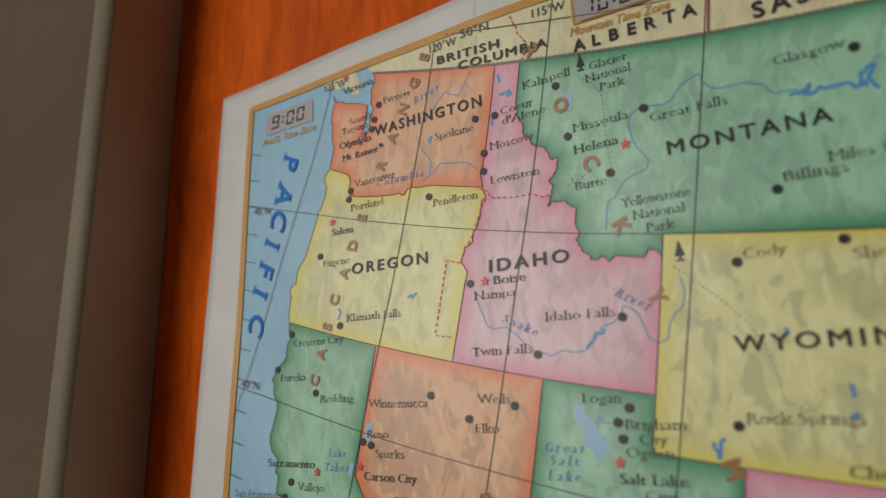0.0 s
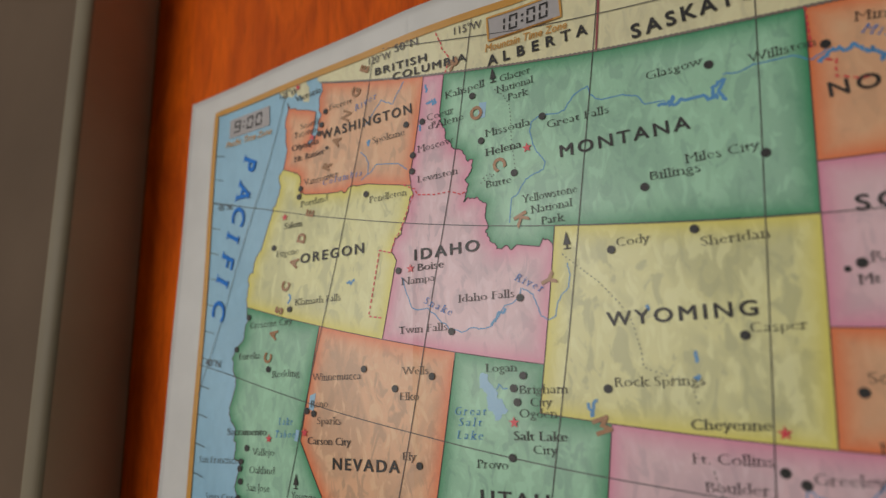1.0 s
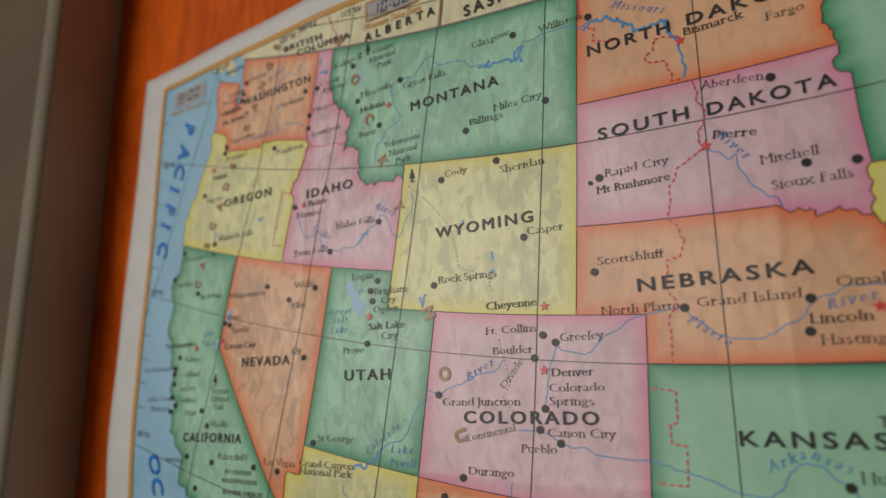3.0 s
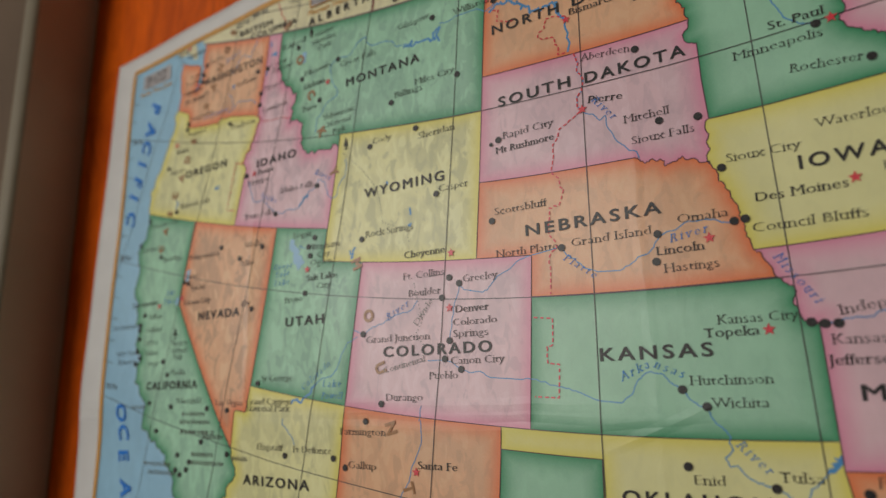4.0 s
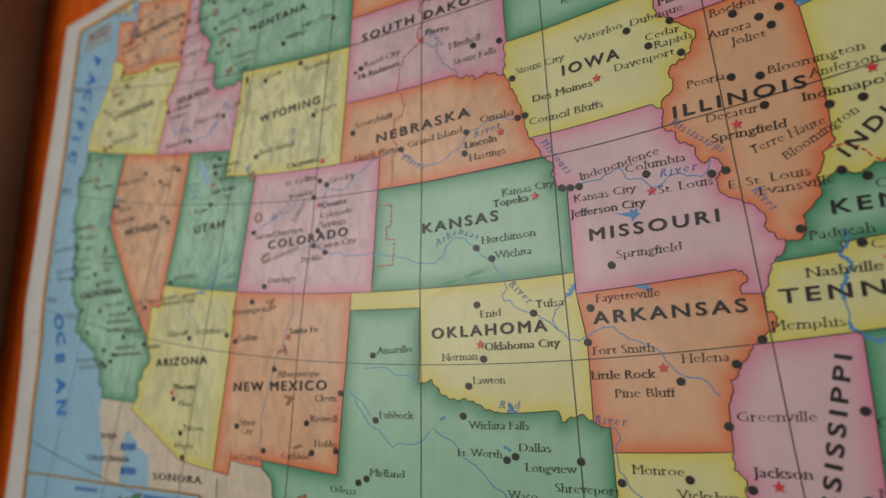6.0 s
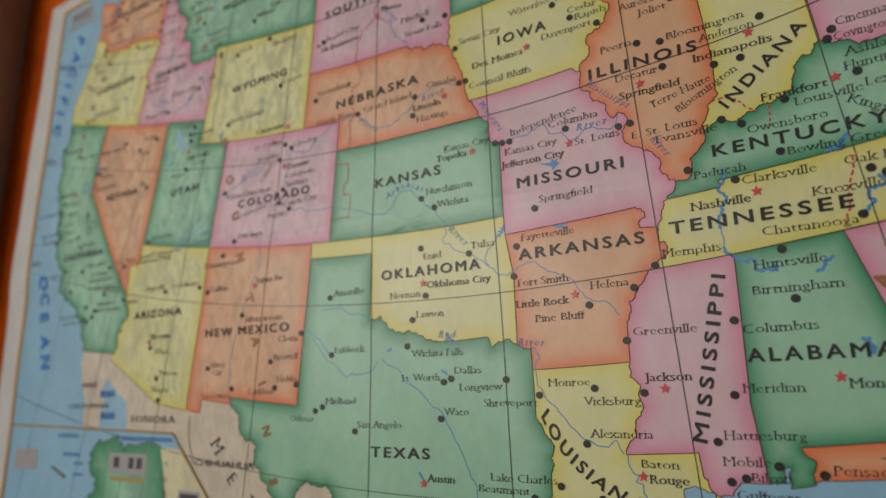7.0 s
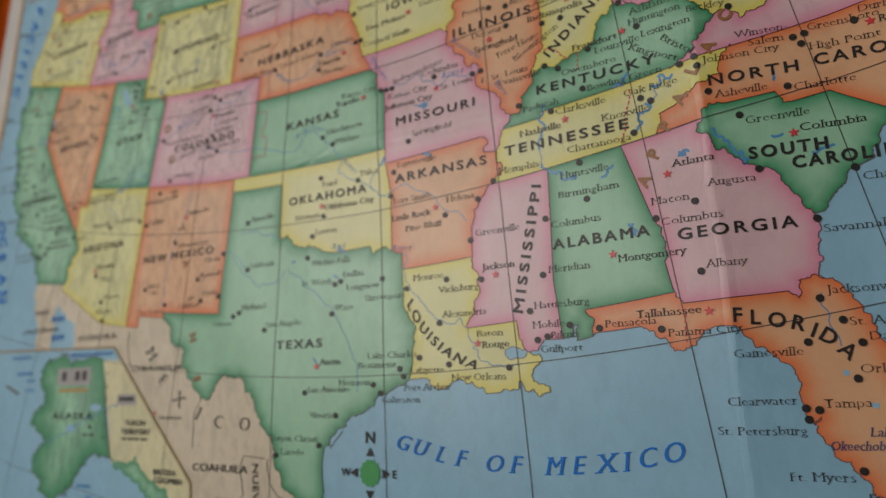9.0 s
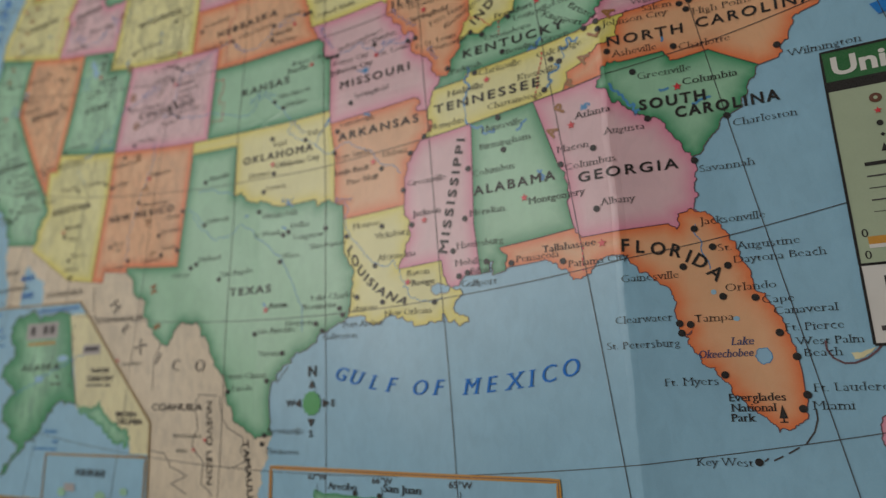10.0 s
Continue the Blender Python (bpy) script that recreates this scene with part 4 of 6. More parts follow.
reservoir([(103.85, 47.82), (103.63, 47.92), (103.49, 48.04), (103.22, 47.96), (102.96, 48.0), (102.62, 47.94), (102.38, 47.75), (102.47, 47.63), (102.17, 47.67), (102.08, 47.42), (101.68, 47.41), (101.36, 47.45), (101.04, 47.54), (101.09, 47.34), (100.93, 47.12), (100.73, 46.89)])
wide_river([(100.73, 46.89), (100.73, 46.73), (100.63, 46.55), (100.67, 46.41), (100.58, 46.27), (100.64, 46.03)])
river([(100.45, 45.94), (100.29, 45.66), (100.35, 45.44), (100.15, 45.21), (100.19, 44.88), (100.37, 44.76), (100.36, 44.5), (100.19, 44.36)])
river([(100.16, 44.32), (99.86, 44.23), (99.63, 44.03), (99.44, 44.12), (99.37, 43.79), (99.04, 43.38), (98.75, 43.14), (98.54, 43.09), (98.47, 42.92)])
river([(117.99, 48.90), (118.24, 48.58), (118.42, 48.28), (119.04, 48.41), (119.28, 48.16), (119.75, 47.68)])
river([(119.69, 46.90), (119.35, 46.78), (119.08, 46.29), (119.37, 46.11)])
river([(119.07, 46.26), (118.73, 46.56), (117.81, 46.59), (117.46, 46.53), (117.22, 46.43)])
river([(116.64, 43.59), (116.46, 43.39), (116.01, 42.89), (115.66, 42.86), (115.38, 42.92), (114.78, 42.67), (114.30, 42.46), (113.87, 42.47), (113.40, 42.60), (113.01, 42.64), (112.86, 42.69), (112.59, 43.05), (112.05, 43.35), (112.01, 43.58), (111.58, 43.46), (111.26, 43.00), (111.05, 42.94), (110.81, 43.03), (110.79, 43.29), (110.47, 43.66), (110.56, 44.18)])
reservoir([(112.86, 42.69), (112.70, 42.94), (112.59, 43.02), (112.47, 43.11)])
reservoir([(109.71, 41.34), (109.58, 41.19), (109.58, 41.08), (109.56, 41.19), (109.45, 41.41)])
reservoir([(108.23, 43.34), (108.18, 43.23)])
reservoir([(107.01, 42.50), (106.95, 42.38), (106.98, 42.31)])
reservoir([(107.02, 42.01), (106.92, 41.99), (106.88, 42.08)])
river([(109.03, 39.06), (108.57, 38.95), (108.19, 39.19), (107.48, 39.41), (106.54, 39.73), (106.38, 39.95)])
river([(105.77, 38.41), (105.06, 38.46), (104.42, 38.24), (103.42, 38.1), (102.33, 38.09), (101.16, 37.96), (100.61, 37.86), (100.01, 37.69), (99.4, 37.66), (99.15, 37.82), (98.95, 38.12), (98.6, 38.3), (98.31, 38.25), (97.99, 38.02), (97.63, 37.72), (97.28, 37.56), (97.12, 37.29), (96.83, 37.05), (96.88, 36.95), (96.81, 36.82), (97.0, 36.67), (96.92, 36.51), (96.75, 36.53), (96.6, 36.37), (96.37, 36.24), (95.97, 36.16), (95.53, 35.93), (95.25, 35.71), (94.98, 35.49), (94.69, 35.42), (94.46, 35.5)])
river([(94.46, 35.5), (94.23, 35.61), (93.94, 35.68), (93.63, 35.66), (93.49, 35.51), (93.24, 35.36), (92.88, 35.21), (92.56, 35.09), (92.39, 34.83), (92.11, 34.56), (91.64, 34.45), (91.26, 34.08)])
river([(104.68, 40.36), (104.51, 40.23), (103.76, 40.15), (103.47, 40.33), (103.17, 40.56), (102.19, 40.98), (101.66, 41.05), (101.10, 41.13)])
river([(105.00, 38.85), (104.90, 39.53), (104.68, 40.36)])
river([(101.05, 41.11), (100.61, 40.80), (99.93, 40.48), (99.27, 40.46), (98.52, 40.74), (98.07, 41.11), (97.62, 41.20), (96.94, 41.33), (96.15, 41.16)])
river([(105.84, 36.93), (105.76, 36.44), (106.06, 35.79), (106.37, 35.12), (106.45, 34.69), (106.73, 33.82), (106.89, 33.17), (106.79, 32.28)])
river([(94.5, 39.08), (94.19, 39.08), (93.87, 39.12), (93.53, 39.1), (93.2, 39.23), (93.01, 39.28), (92.87, 39.18), (92.8, 38.98), (92.38, 38.91), (92.26, 38.79), (92.08, 38.61), (91.8, 38.68), (91.5, 38.81), (91.12, 38.7), (90.76, 38.61), (90.61, 38.69), (90.48, 38.96)])
river([(99.46, 33.45), (98.77, 33.15), (98.21, 32.70), (97.58, 32.26), (97.07, 31.94), (96.71, 31.38), (96.29, 30.69), (95.98, 30.21), (95.97, 29.38)])
river([(102.54, 34.02), (101.87, 33.41), (100.92, 32.89), (99.98, 33.05), (99.56, 33.38)])
river([(94.07, 33.52), (93.92, 33.52), (93.8, 33.26), (93.95, 33.11), (93.92, 32.61), (93.66, 32.27), (93.26, 31.91), (93.06, 31.66), (92.77, 31.4), (92.38, 31.22), (92.04, 31.16), (91.82, 31.31), (91.66, 31.01)])
river([(91.56, 31.0), (91.51, 30.67), (91.33, 30.54), (91.44, 30.41), (91.26, 30.36), (91.28, 30.18), (91.07, 30.02), (90.81, 29.9), (90.54, 29.88), (90.29, 29.79), (89.93, 29.87)])
reservoir([(87.96, 36.86), (88.09, 36.52), (87.98, 36.15), (88.17, 35.94), (88.27, 35.59)])
river([(88.27, 35.59), (88.28, 35.20)])
reservoir([(88.28, 35.20), (88.19, 35.02), (87.93, 34.83), (87.68, 34.81), (87.50, 34.53), (87.18, 34.59)])
reservoir([(85.96, 34.56), (86.16, 34.40), (86.38, 34.29)])
reservoir([(85.49, 36.63), (85.27, 36.72), (85.21, 36.61), (84.91, 36.93), (85.06, 36.71)])
reservoir([(84.27, 36.33), (83.97, 36.36), (84.01, 36.48), (83.57, 36.38)])
reservoir([(84.57, 35.92), (84.41, 35.82), (84.84, 35.69), (84.81, 35.46), (85.04, 35.27)])
river([(84.27, 36.33), (84.16, 36.01), (84.35, 35.86)])
reservoir([(82.91, 34.69), (82.86, 34.44), (82.61, 34.26), (82.49, 33.91), (82.35, 33.94), (82.39, 33.60), (82.19, 33.71)])
reservoir([(84.02, 34.23), (83.83, 34.37), (83.94, 34.24), (83.68, 34.29)])
reservoir([(81.49, 34.08), (81.17, 34.05)])
reservoir([(80.63, 33.46), (80.39, 33.48), (80.08, 33.45)])
reservoir([(80.94, 35.65), (80.92, 35.44), (80.98, 35.40)])
river([(111.99, 36.30), (111.94, 36.12), (111.57, 35.94), (111.23, 35.65)])
ragged_lake([(42.1, 15.3), (46.5, 14.1), (49.9, 14.1), (50.6, 15.7), (51.8, 14.5), (53.7, 15.6), (53.1, 13.6), (54.7, 12.7), (52.9, 11.5), (50.7, 9.4), (50.4, 11.6), (47.0, 13.0)])
ragged_lake([(48.1, -19.6), (51.4, -19.0), (55.7, -19.7), (54.4, -20.3), (56.6, -21.3), (56.2, -23.0), (54.2, -21.8), (51.2, -20.9), (49.6, -20.3)])
ragged_lake([(16.9, -21.2), (17.7, -19.4), (19.3, -19.3), (18.5, -17.7), (20.6, -17.2), (19.3, -15.6), (21.1, -16.1), (22.1, -14.4), (22.1, -18.0), (20.7, -19.6), (19.4, -21.1)])
reservoir([(96.89, 34.09), (96.79, 33.93), (96.95, 33.85), (96.68, 33.88), (96.56, 33.79)])
river([(94.92, 36.46), (95.3, 36.18), (95.41, 35.98), (95.35, 35.83), (95.25, 35.71)])
reservoir([(84.49, 38.28), (84.45, 38.32)])
reservoir([(97.94, 30.46), (97.79, 30.28)])
reservoir([(97.07, 33.11), (96.89, 32.99)])
reservoir([(99.22, 33.67), (99.02, 33.70)])
reservoir([(121.95, 42.66), (121.83, 42.50), (121.90, 42.40)])
reservoir([(119.11, 43.28), (118.77, 43.38)])
river([(102.26, 34.88), (101.55, 34.93), (100.87, 34.73), (99.95, 34.53)])
river([(102.83, 34.27), (102.10, 33.87), (101.69, 33.55)])
river([(105.87, 37.29), (105.90, 36.90)])
zone_line([(116.73, 45.75), (116.85, 45.38), (116.94, 45.01), (117.21, 44.56), (117.26, 44.19), (117.82, 44.22), (117.79, 42.50), (117.15, 42.52)])
zone_line([(117.26, 46.00), (116.72, 45.91), (116.55, 45.75), (115.78, 45.76), (115.10, 45.84), (114.61, 45.76), (114.45, 45.83)])
zone_line([(116.62, 50.14), (116.28, 49.74), (115.90, 49.40), (115.98, 49.01)])
zone_line([(103.67, 47.85), (103.42, 47.8), (103.47, 47.48), (102.74, 47.37)])
zone_line([(100.71, 47.03), (101.08, 47.13), (101.46, 47.14), (101.53, 46.85), (101.73, 46.78), (101.77, 46.64), (101.17, 46.53), (101.13, 46.33), (100.99, 46.22), (101.01, 46.02), (100.68, 46.02)])
zone_line([(100.45, 45.94), (100.29, 45.66), (100.35, 45.44), (100.15, 45.21), (100.19, 44.88), (100.37, 44.76), (100.36, 44.5), (100.19, 44.36)])
zone_line([(100.26, 44.37), (100.47, 44.26), (100.82, 44.1), (101.04, 43.99), (101.05, 43.82), (101.25, 43.67), (101.23, 43.39), (101.33, 43.06), (101.29, 42.93), (101.09, 42.81), (101.04, 42.59), (100.92, 42.53), (100.98, 42.37), (101.09, 42.13), (101.42, 42.1), (101.42, 41.85), (101.45, 41.48), (101.24, 41.28), (101.19, 41.11), (101.45, 40.9), (101.4, 40.6), (101.41, 40.04)])
zone_line([(101.97, 39.51), (101.36, 39.48), (101.35, 38.89), (101.54, 38.83), (101.50, 38.46), (101.15, 38.45), (101.17, 37.72), (101.91, 37.72)])
zone_line([(87.80, 38.54), (87.16, 38.42), (86.73, 37.99)])
zone_line([(86.40, 38.05), (86.49, 37.56)])
zone_line([(84.96, 36.42), (85.01, 36.17), (85.30, 35.47), (85.53, 35.09)])
zone_line([(84.91, 30.60), (84.93, 30.20), (84.98, 29.80)])
zone_line([(104.04, 49.00), (103.96, 48.09)])
divide_line([(110.75, 44.37), (110.28, 44.13), (109.57, 43.78), (108.91, 43.33), (108.59, 43.00), (108.34, 42.46), (108.26, 42.14), (107.08, 41.90), (106.89, 41.51)])
divide_line([(113.71, 48.40), (113.36, 48.24), (113.06, 47.96), (112.97, 47.71), (112.84, 47.08), (112.59, 46.34)])
divide_line([(113.83, 46.14), (113.63, 46.26), (113.39, 46.23), (113.91, 46.02)])
divide_line([(106.57, 40.42), (106.38, 40.01), (106.10, 39.43), (106.34, 39.06), (105.91, 38.76)])
land_line([(99.82, 27.23), (99.68, 26.46), (99.25, 26.10), (98.50, 25.85), (98.60, 25.38), (98.16, 25.13), (99.26, 24.79)])
land_line([(101.16, 26.80), (100.88, 26.03), (101.08, 25.43), (100.41, 24.90), (100.42, 24.15), (99.81, 23.79)])
land_line([(103.66, 27.30), (103.85, 28.34), (103.55, 28.99)])
land_line([(103.31, 25.07), (102.50, 25.04), (102.10, 24.59), (101.17, 24.37), (101.98, 24.01), (101.05, 23.72)])
land_line([(99.97, 27.23), (101.01, 27.24), (101.16, 26.80)])
land_line([(108.77, 31.17), (108.68, 30.59), (108.20, 29.68)])
reservoir([(111.62, 36.77), (111.30, 36.86), (111.11, 36.98), (110.87, 37.11), (110.75, 37.31), (110.56, 37.45)])
river([(110.56, 37.45), (110.27, 37.64), (109.63, 37.93), (109.50, 38.32), (109.22, 38.72), (108.84, 38.89)])
river([(81.57, 30.32), (81.68, 30.14), (81.54, 29.84), (81.61, 29.57), (81.51, 29.33), (81.53, 29.13)])
river([(112.47, 41.33), (112.41, 41.46), (112.25, 41.37), (112.11, 41.39)])
reservoir([(85.84, 32.92), (85.73, 32.74), (85.86, 32.58), (85.73, 32.90)])
land_line([(96.56, 28.23), (96.82, 27.97), (97.06, 27.70)])
reservoir([(116.87, 48.75), (116.78, 48.61), (116.81, 48.53)])
reservoir([(116.74, 48.25), (116.48, 48.32), (116.42, 48.18), (116.27, 48.25), (116.40, 48.34)])
reservoir([(116.98, 47.61), (116.90, 47.66), (116.84, 47.50)])
reservoir([(119.44, 47.16), (119.32, 47.25), (119.32, 47.07)])
key_line([(80.13, 25.52), (80.17, 25.3), (80.32, 25.05), (80.58, 24.82)])
key_line([(80.74, 24.77), (81.01, 24.67)])
key_line([(81.14, 24.63), (81.37, 24.56)])
key_line([(81.47, 24.62), (81.57, 24.57)])
river([(94.47, 45.91), (94.33, 45.58), (94.19, 45.28), (93.85, 45.03), (93.50, 44.89)])
city("Washington", "Everett", -346.7, 257.0, -335.1, 256.6, 16.5)
city("Washington", "Seattle", -350.0, 249.5, -358.6, 250.9, 16.6)
city("Washington", "Tacoma", -351.9, 244.5, -363.4, 246.4, 18.3)
capital("Washington", "Olympia", -357.7, 243.5, -363.4, 238.6, 22.1)
peak("Washington", "Mt. Rainier", -346.1, 234.2, -360.1, 231.2, 24.3)
city("Washington", "Vancouver", -366.5, 213.3, -350.8, 214.8, 26.9)
city("Washington", "Spokane", -291.0, 234.4, -302.7, 228.8, 21.0)
state_name("Washington", "WASHINGTON", -318.6, 240.2, 63.1)
city("Oregon", "Portland", -367.6, 208.7, -355.6, 202.0, 21.3)
city("Oregon", "Pendleton", -317.6, 200.5, -303.4, 195.1, 24.1)
capital("Oregon", "Salem", -378.3, 198.0, -371.2, 190.5, 14.2)
city("Oregon", "Eugene", -385.7, 180.2, -374.6, 174.3, 17.1)
city("Oregon", "Klamath Falls", -370.9, 142.7, -350.6, 144.3, 32.6)
state_name("Oregon", "OREGON", -341.7, 168.2, 45.5)
city("California", "Crescent City", -404.1, 140.8, -385.4, 134.2, 34.6)
city("California", "Eureka", -413.6, 122.9, -402.0, 116.8, 17.6)
city("California", "Redding", -386.0, 110.3, -372.1, 105.7, 21.5)
city("Nevada", "Winnemucca", -318.0, 107.8, -336.0, 102.9, 32.3)
city("Nevada", "Reno", -355.2, 87.6, -346.7, 89.4, 12.2)
city("Nevada", "Sparks", -350.4, 86.2, -339.8, 80.9, 15.9)
capital("California", "Sacramento", -383.4, 73.1, -401.0, 74.8, 31.3)
capital("Nevada", "Carson City", -356.6, 76.6, -339.5, 70.9, 29.4)
city("California", "Vallejo", -400.2, 67.9, -387.4, 64.2, 16.8)
city("Nevada", "Elko", -299.1, 97.8, -290.7, 92.3, 10.7)
city("Nevada", "Wells", -277.7, 103.0, -287.4, 104.1, 15.4)
city("Idaho", "Coeur", -280.7, 233.4, -269.3, 232.8, 16.5)
note("Idaho", "d'Alene", -266.4, 227.8, 21.3)
city("Idaho", "Moscow", -287.4, 216.2, -273.4, 216.9, 22.1)
city("Idaho", "Lewiston", -288.1, 207.4, -272.7, 200.2, 24.4)
capital("Idaho", "Boise", -289.4, 155.9, -277.4, 154.1, 15.1)
city("Idaho", "Nampa", -296.7, 155.7, -285.0, 148.1, 20.1)
city("Idaho", "Idaho Falls", -231.0, 135.6, -247.9, 136.2, 28.6)
city("Idaho", "Twin Falls", -266.2, 123.1, -282.6, 123.9, 28.3)
state_name("Idaho", "IDAHO", -268.6, 159.8, 36.8)
city("Montana", "Kalispell", -249.9, 238.5, -254.2, 241.6, 23.1)
note("Montana", "Glacier", -226.3, 241.2, 15.9)
note("Montana", "National", -226.9, 235.8, 19.2)
note("Montana", "Park", -225.5, 230.4, 10.8)
city("Montana", "Missoula", -246.6, 213.9, -232.4, 215.1, 23.7)
capital("Montana", "Helena", -222.9, 204.4, -235.2, 205.4, 19.2)
city("Montana", "Butte", -230.2, 193.8, -238.6, 189.4, 13.1)
city("Montana", "Great Falls", -214.3, 217.7, -198.2, 211.2, 28.1)
note("Montana", "Yellowstone", -214.2, 178.6, 26.2)
note("Montana", "National", -213.5, 172.9, 19.5)
note("Montana", "Park", -213.3, 167.1, 11.0)
state_name("Montana", "MONTANA", -180.1, 196.1, 54.6)
city("Utah", "Logan", -231.3, 102.0, -241.5, 103.9, 15.1)
city("Utah", "Brigham", -235.9, 96.8, -222.4, 94.4, 21.3)
note("Utah", "City", -223.6, 89.2, 9.7)
city("Utah", "Ogden", -234.5, 91.0, -225.3, 84.6, 16.7)
capital("Utah", "Salt Lake", -236.3, 82.7, -225.0, 75.5, 23.4)
water_name("Utah", "Great", -257.3, 85.6, 15.8)
water_name("Utah", "Salt", -257.7, 80.9, 11.9)
water_name("Utah", "Lake", -258.1, 75.3, 12.9)
water_name("Nevada", "Lake", -370.9, 80.4, 10.5)
water_name("Nevada", "Tahoe", -370.9, 73.9, 14.7)
note("Utah", "City", -222.8, 70.2, 10.7)
city("Nevada", "Ely", -285.3, 62.9, -290.6, 65.1, 7.5)
city("Montana", "Billings", -173.0, 175.3, -160.9, 177.6, 19.0)
city("Montana", "Miles City", -128.5, 179.9, -143.2, 181.9, 26.8)
city("Montana", "Glasgow", -143.2, 220.7, -156.2, 221.5, 22.2)
city("North Dakota", "Williston", -104.1, 216.3, -118.1, 216.7, 22.9)
city("Wyoming", "Cody", -189.0, 151.4, -179.8, 152.3, 13.5)
city("Wyoming", "Sheridan", -156.4, 155.0, -142.8, 148.0, 23.6)
state_name("Wyoming", "WYOMING", -166.1, 120.5, 55.0)
city("Wyoming", "Casper", -143.9, 113.5, -133.0, 114.3, 17.9)
city("Wyoming", "Rock Springs", -195.4, 95.8, -176.1, 96.5, 33.6)
capital("Wyoming", "Cheyenne", -135.7, 79.8, -152.6, 80.6, 26.3)
city("Utah", "Provo", -237.8, 68.3, -247.6, 63.6, 14.9)
state_name("Nevada", "NEVADA", -316.4, 59.4, 40.5)
state_name("Utah", "UTAH", -238.1, 49.3, 31.4)
city("Utah", "St George", -275.6, 16.0, -259.4, 17.1, 25.6)
city("Colorado", "Ft. Collins", -137.3, 66.9, -153.6, 68.8, 26.5)
city("Colorado", "Greeley", -131.5, 63.3, -119.1, 63.6, 19.9)
city("Colorado", "Boulder", -142.1, 56.8, -152.8, 59.2, 20.3)
capital("Colorado", "Denver", -137.7, 51.2, -124.5, 48.4, 19.2)
note("Colorado", "Colorado", -123.3, 41.9, 24.8)
city("Colorado", "Springs", -138.2, 34.6, -125.9, 36.1, 20.0)
city("Colorado", "Canon City", -141.2, 25.6, -122.4, 22.8, 30.3)
city("Colorado", "Pueblo", -131.8, 20.1, -142.3, 15.8, 16.8)
city("Colorado", "Grand Junction", -193.3, 41.1, -170.4, 36.0, 40.9)
state_name("Colorado", "COLORADO", -146.8, 28.1, 65.3)
capital("North Dakota", "Bismarck", -65.3, 189.8, -51.5, 191.6, 23.8)
note("North Dakota", "Fargo", -25.6, 187.0, 13.7)
city("North Dakota", "Minot", -76.1, 218.7, -86.4, 221.0, 16.2, -8)
state_name("North Dakota", "NORTH", -87.2, 195.7, 37.3)
state_name("North Dakota", "DAKOTA", -36.3, 196.1, 50.7)
lettering("Continental", -0.1657, 0.0222, 0.0048, FADED, STATES["Colorado"], 0.0263, 12, -0.011, serif=True)
lettering("Divide", -0.1527, 0.0495, 0.0048, FADED, STATES["Colorado"], 0.0161, 50, -0.011, serif=True)
water_name("Colorado", "River", -169.7, 51.3, 16.4, 27)
water_name("North Dakota", "Missouri", -82.0, 211.5, 25.3, -27)
city("Colorado", "Durango", -180.2, 3.7, -165.8, 5.2, 22.4)
city("South Dakota", "Aberdeen", -33.9, 162.2, -48.0, 163.3, 23.7, -6)
capital("South Dakota", "Pierre", -60.4, 139.2, -49.7, 140.4, 16.4, -8)
city("South Dakota", "Rapid City", -105.6, 135.2, -89.1, 135.1, 28.1)
peak("South Dakota", "Mt Rushmore", -109.9, 133.6, -91.6, 127.9, 31.9)
city("South Dakota", "Mitchell", -26.6, 124.3, -31.9, 126.8, 19.9)
city("South Dakota", "Sioux Falls", -10.9, 122.2, -25.9, 115.8, 26.3)
state_name("South Dakota", "SOUTH", -84.9, 153.0, 39.1)
state_name("South Dakota", "DAKOTA", -35.4, 152.2, 45.6)
city("Nebraska", "Scottsbluff", -111.3, 92.8, -95.5, 95.6, 28.1)
city("Nebraska", "North Platte", -75.7, 73.9, -93.7, 73.6, 32.2)
city("Nebraska", "Grand Island", -32.1, 73.3, -52.5, 73.8, 36.4)
capital("Nebraska", "Lincoln", -12.0, 68.6, -23.8, 64.1, 19.6)
city("Nebraska", "Hastings", -33.7, 61.5, -20.3, 56.4, 21.5)
city("Nebraska", "Omaha", -2.2, 74.1, -13.7, 76.6, 19.4)
state_name("Nebraska", "NEBRASKA", -61.4, 82.3, 64.0)
water_name("Nebraska", "Platte", -68.4, 62.9, 17.9, -37)
water_name("Nebraska", "River", -19.5, 70.1, 15.9, 9)
city("Kansas", "Kansas City", 19.0, 31.8, 1.3, 33.4, 28.6)
capital("Kansas", "Topeka", 4.9, 30.2, -8.3, 28.5, 19.9)
state_name("Kansas", "KANSAS", -38.5, 21.3, 45.8)
water_name("Kansas", "Arka", -46.8, 15.1, 13.4, 24)
water_name("Kansas", "nsas", -33.7, 15.5, 12.6, -23)
city("Kansas", "Hutchinson", -28.8, 8.6, -10.7, 10.2, 30.1)
city("Kansas", "Wichita", -20.2, 1.9, -8.5, 1.5, 20.2)
water_name("Oklahoma", "River", -6.6, -17.8, 14.9, -46)
water_name("Missouri", "Missouri", 15.6, 47.9, 23.2, -58)
city("Minnesota", "Rochester", 51.5, 129.0, 36.8, 129.7, 24.6, -6)
city("Minnesota", "Minneapolis", 35.9, 148.7, 21.5, 142.9, 32.4)
city("Arizona", "Flagstaff", -250.6, -25.4, -263.2, -22.8, 22.1)
city("Arizona", "Ft Defiance", -213.9, -25.4, -229.9, -23.3, 29.2)
capital("Arizona", "Phoenix", -266.5, -61.5, -253.8, -59.5, 23.4)
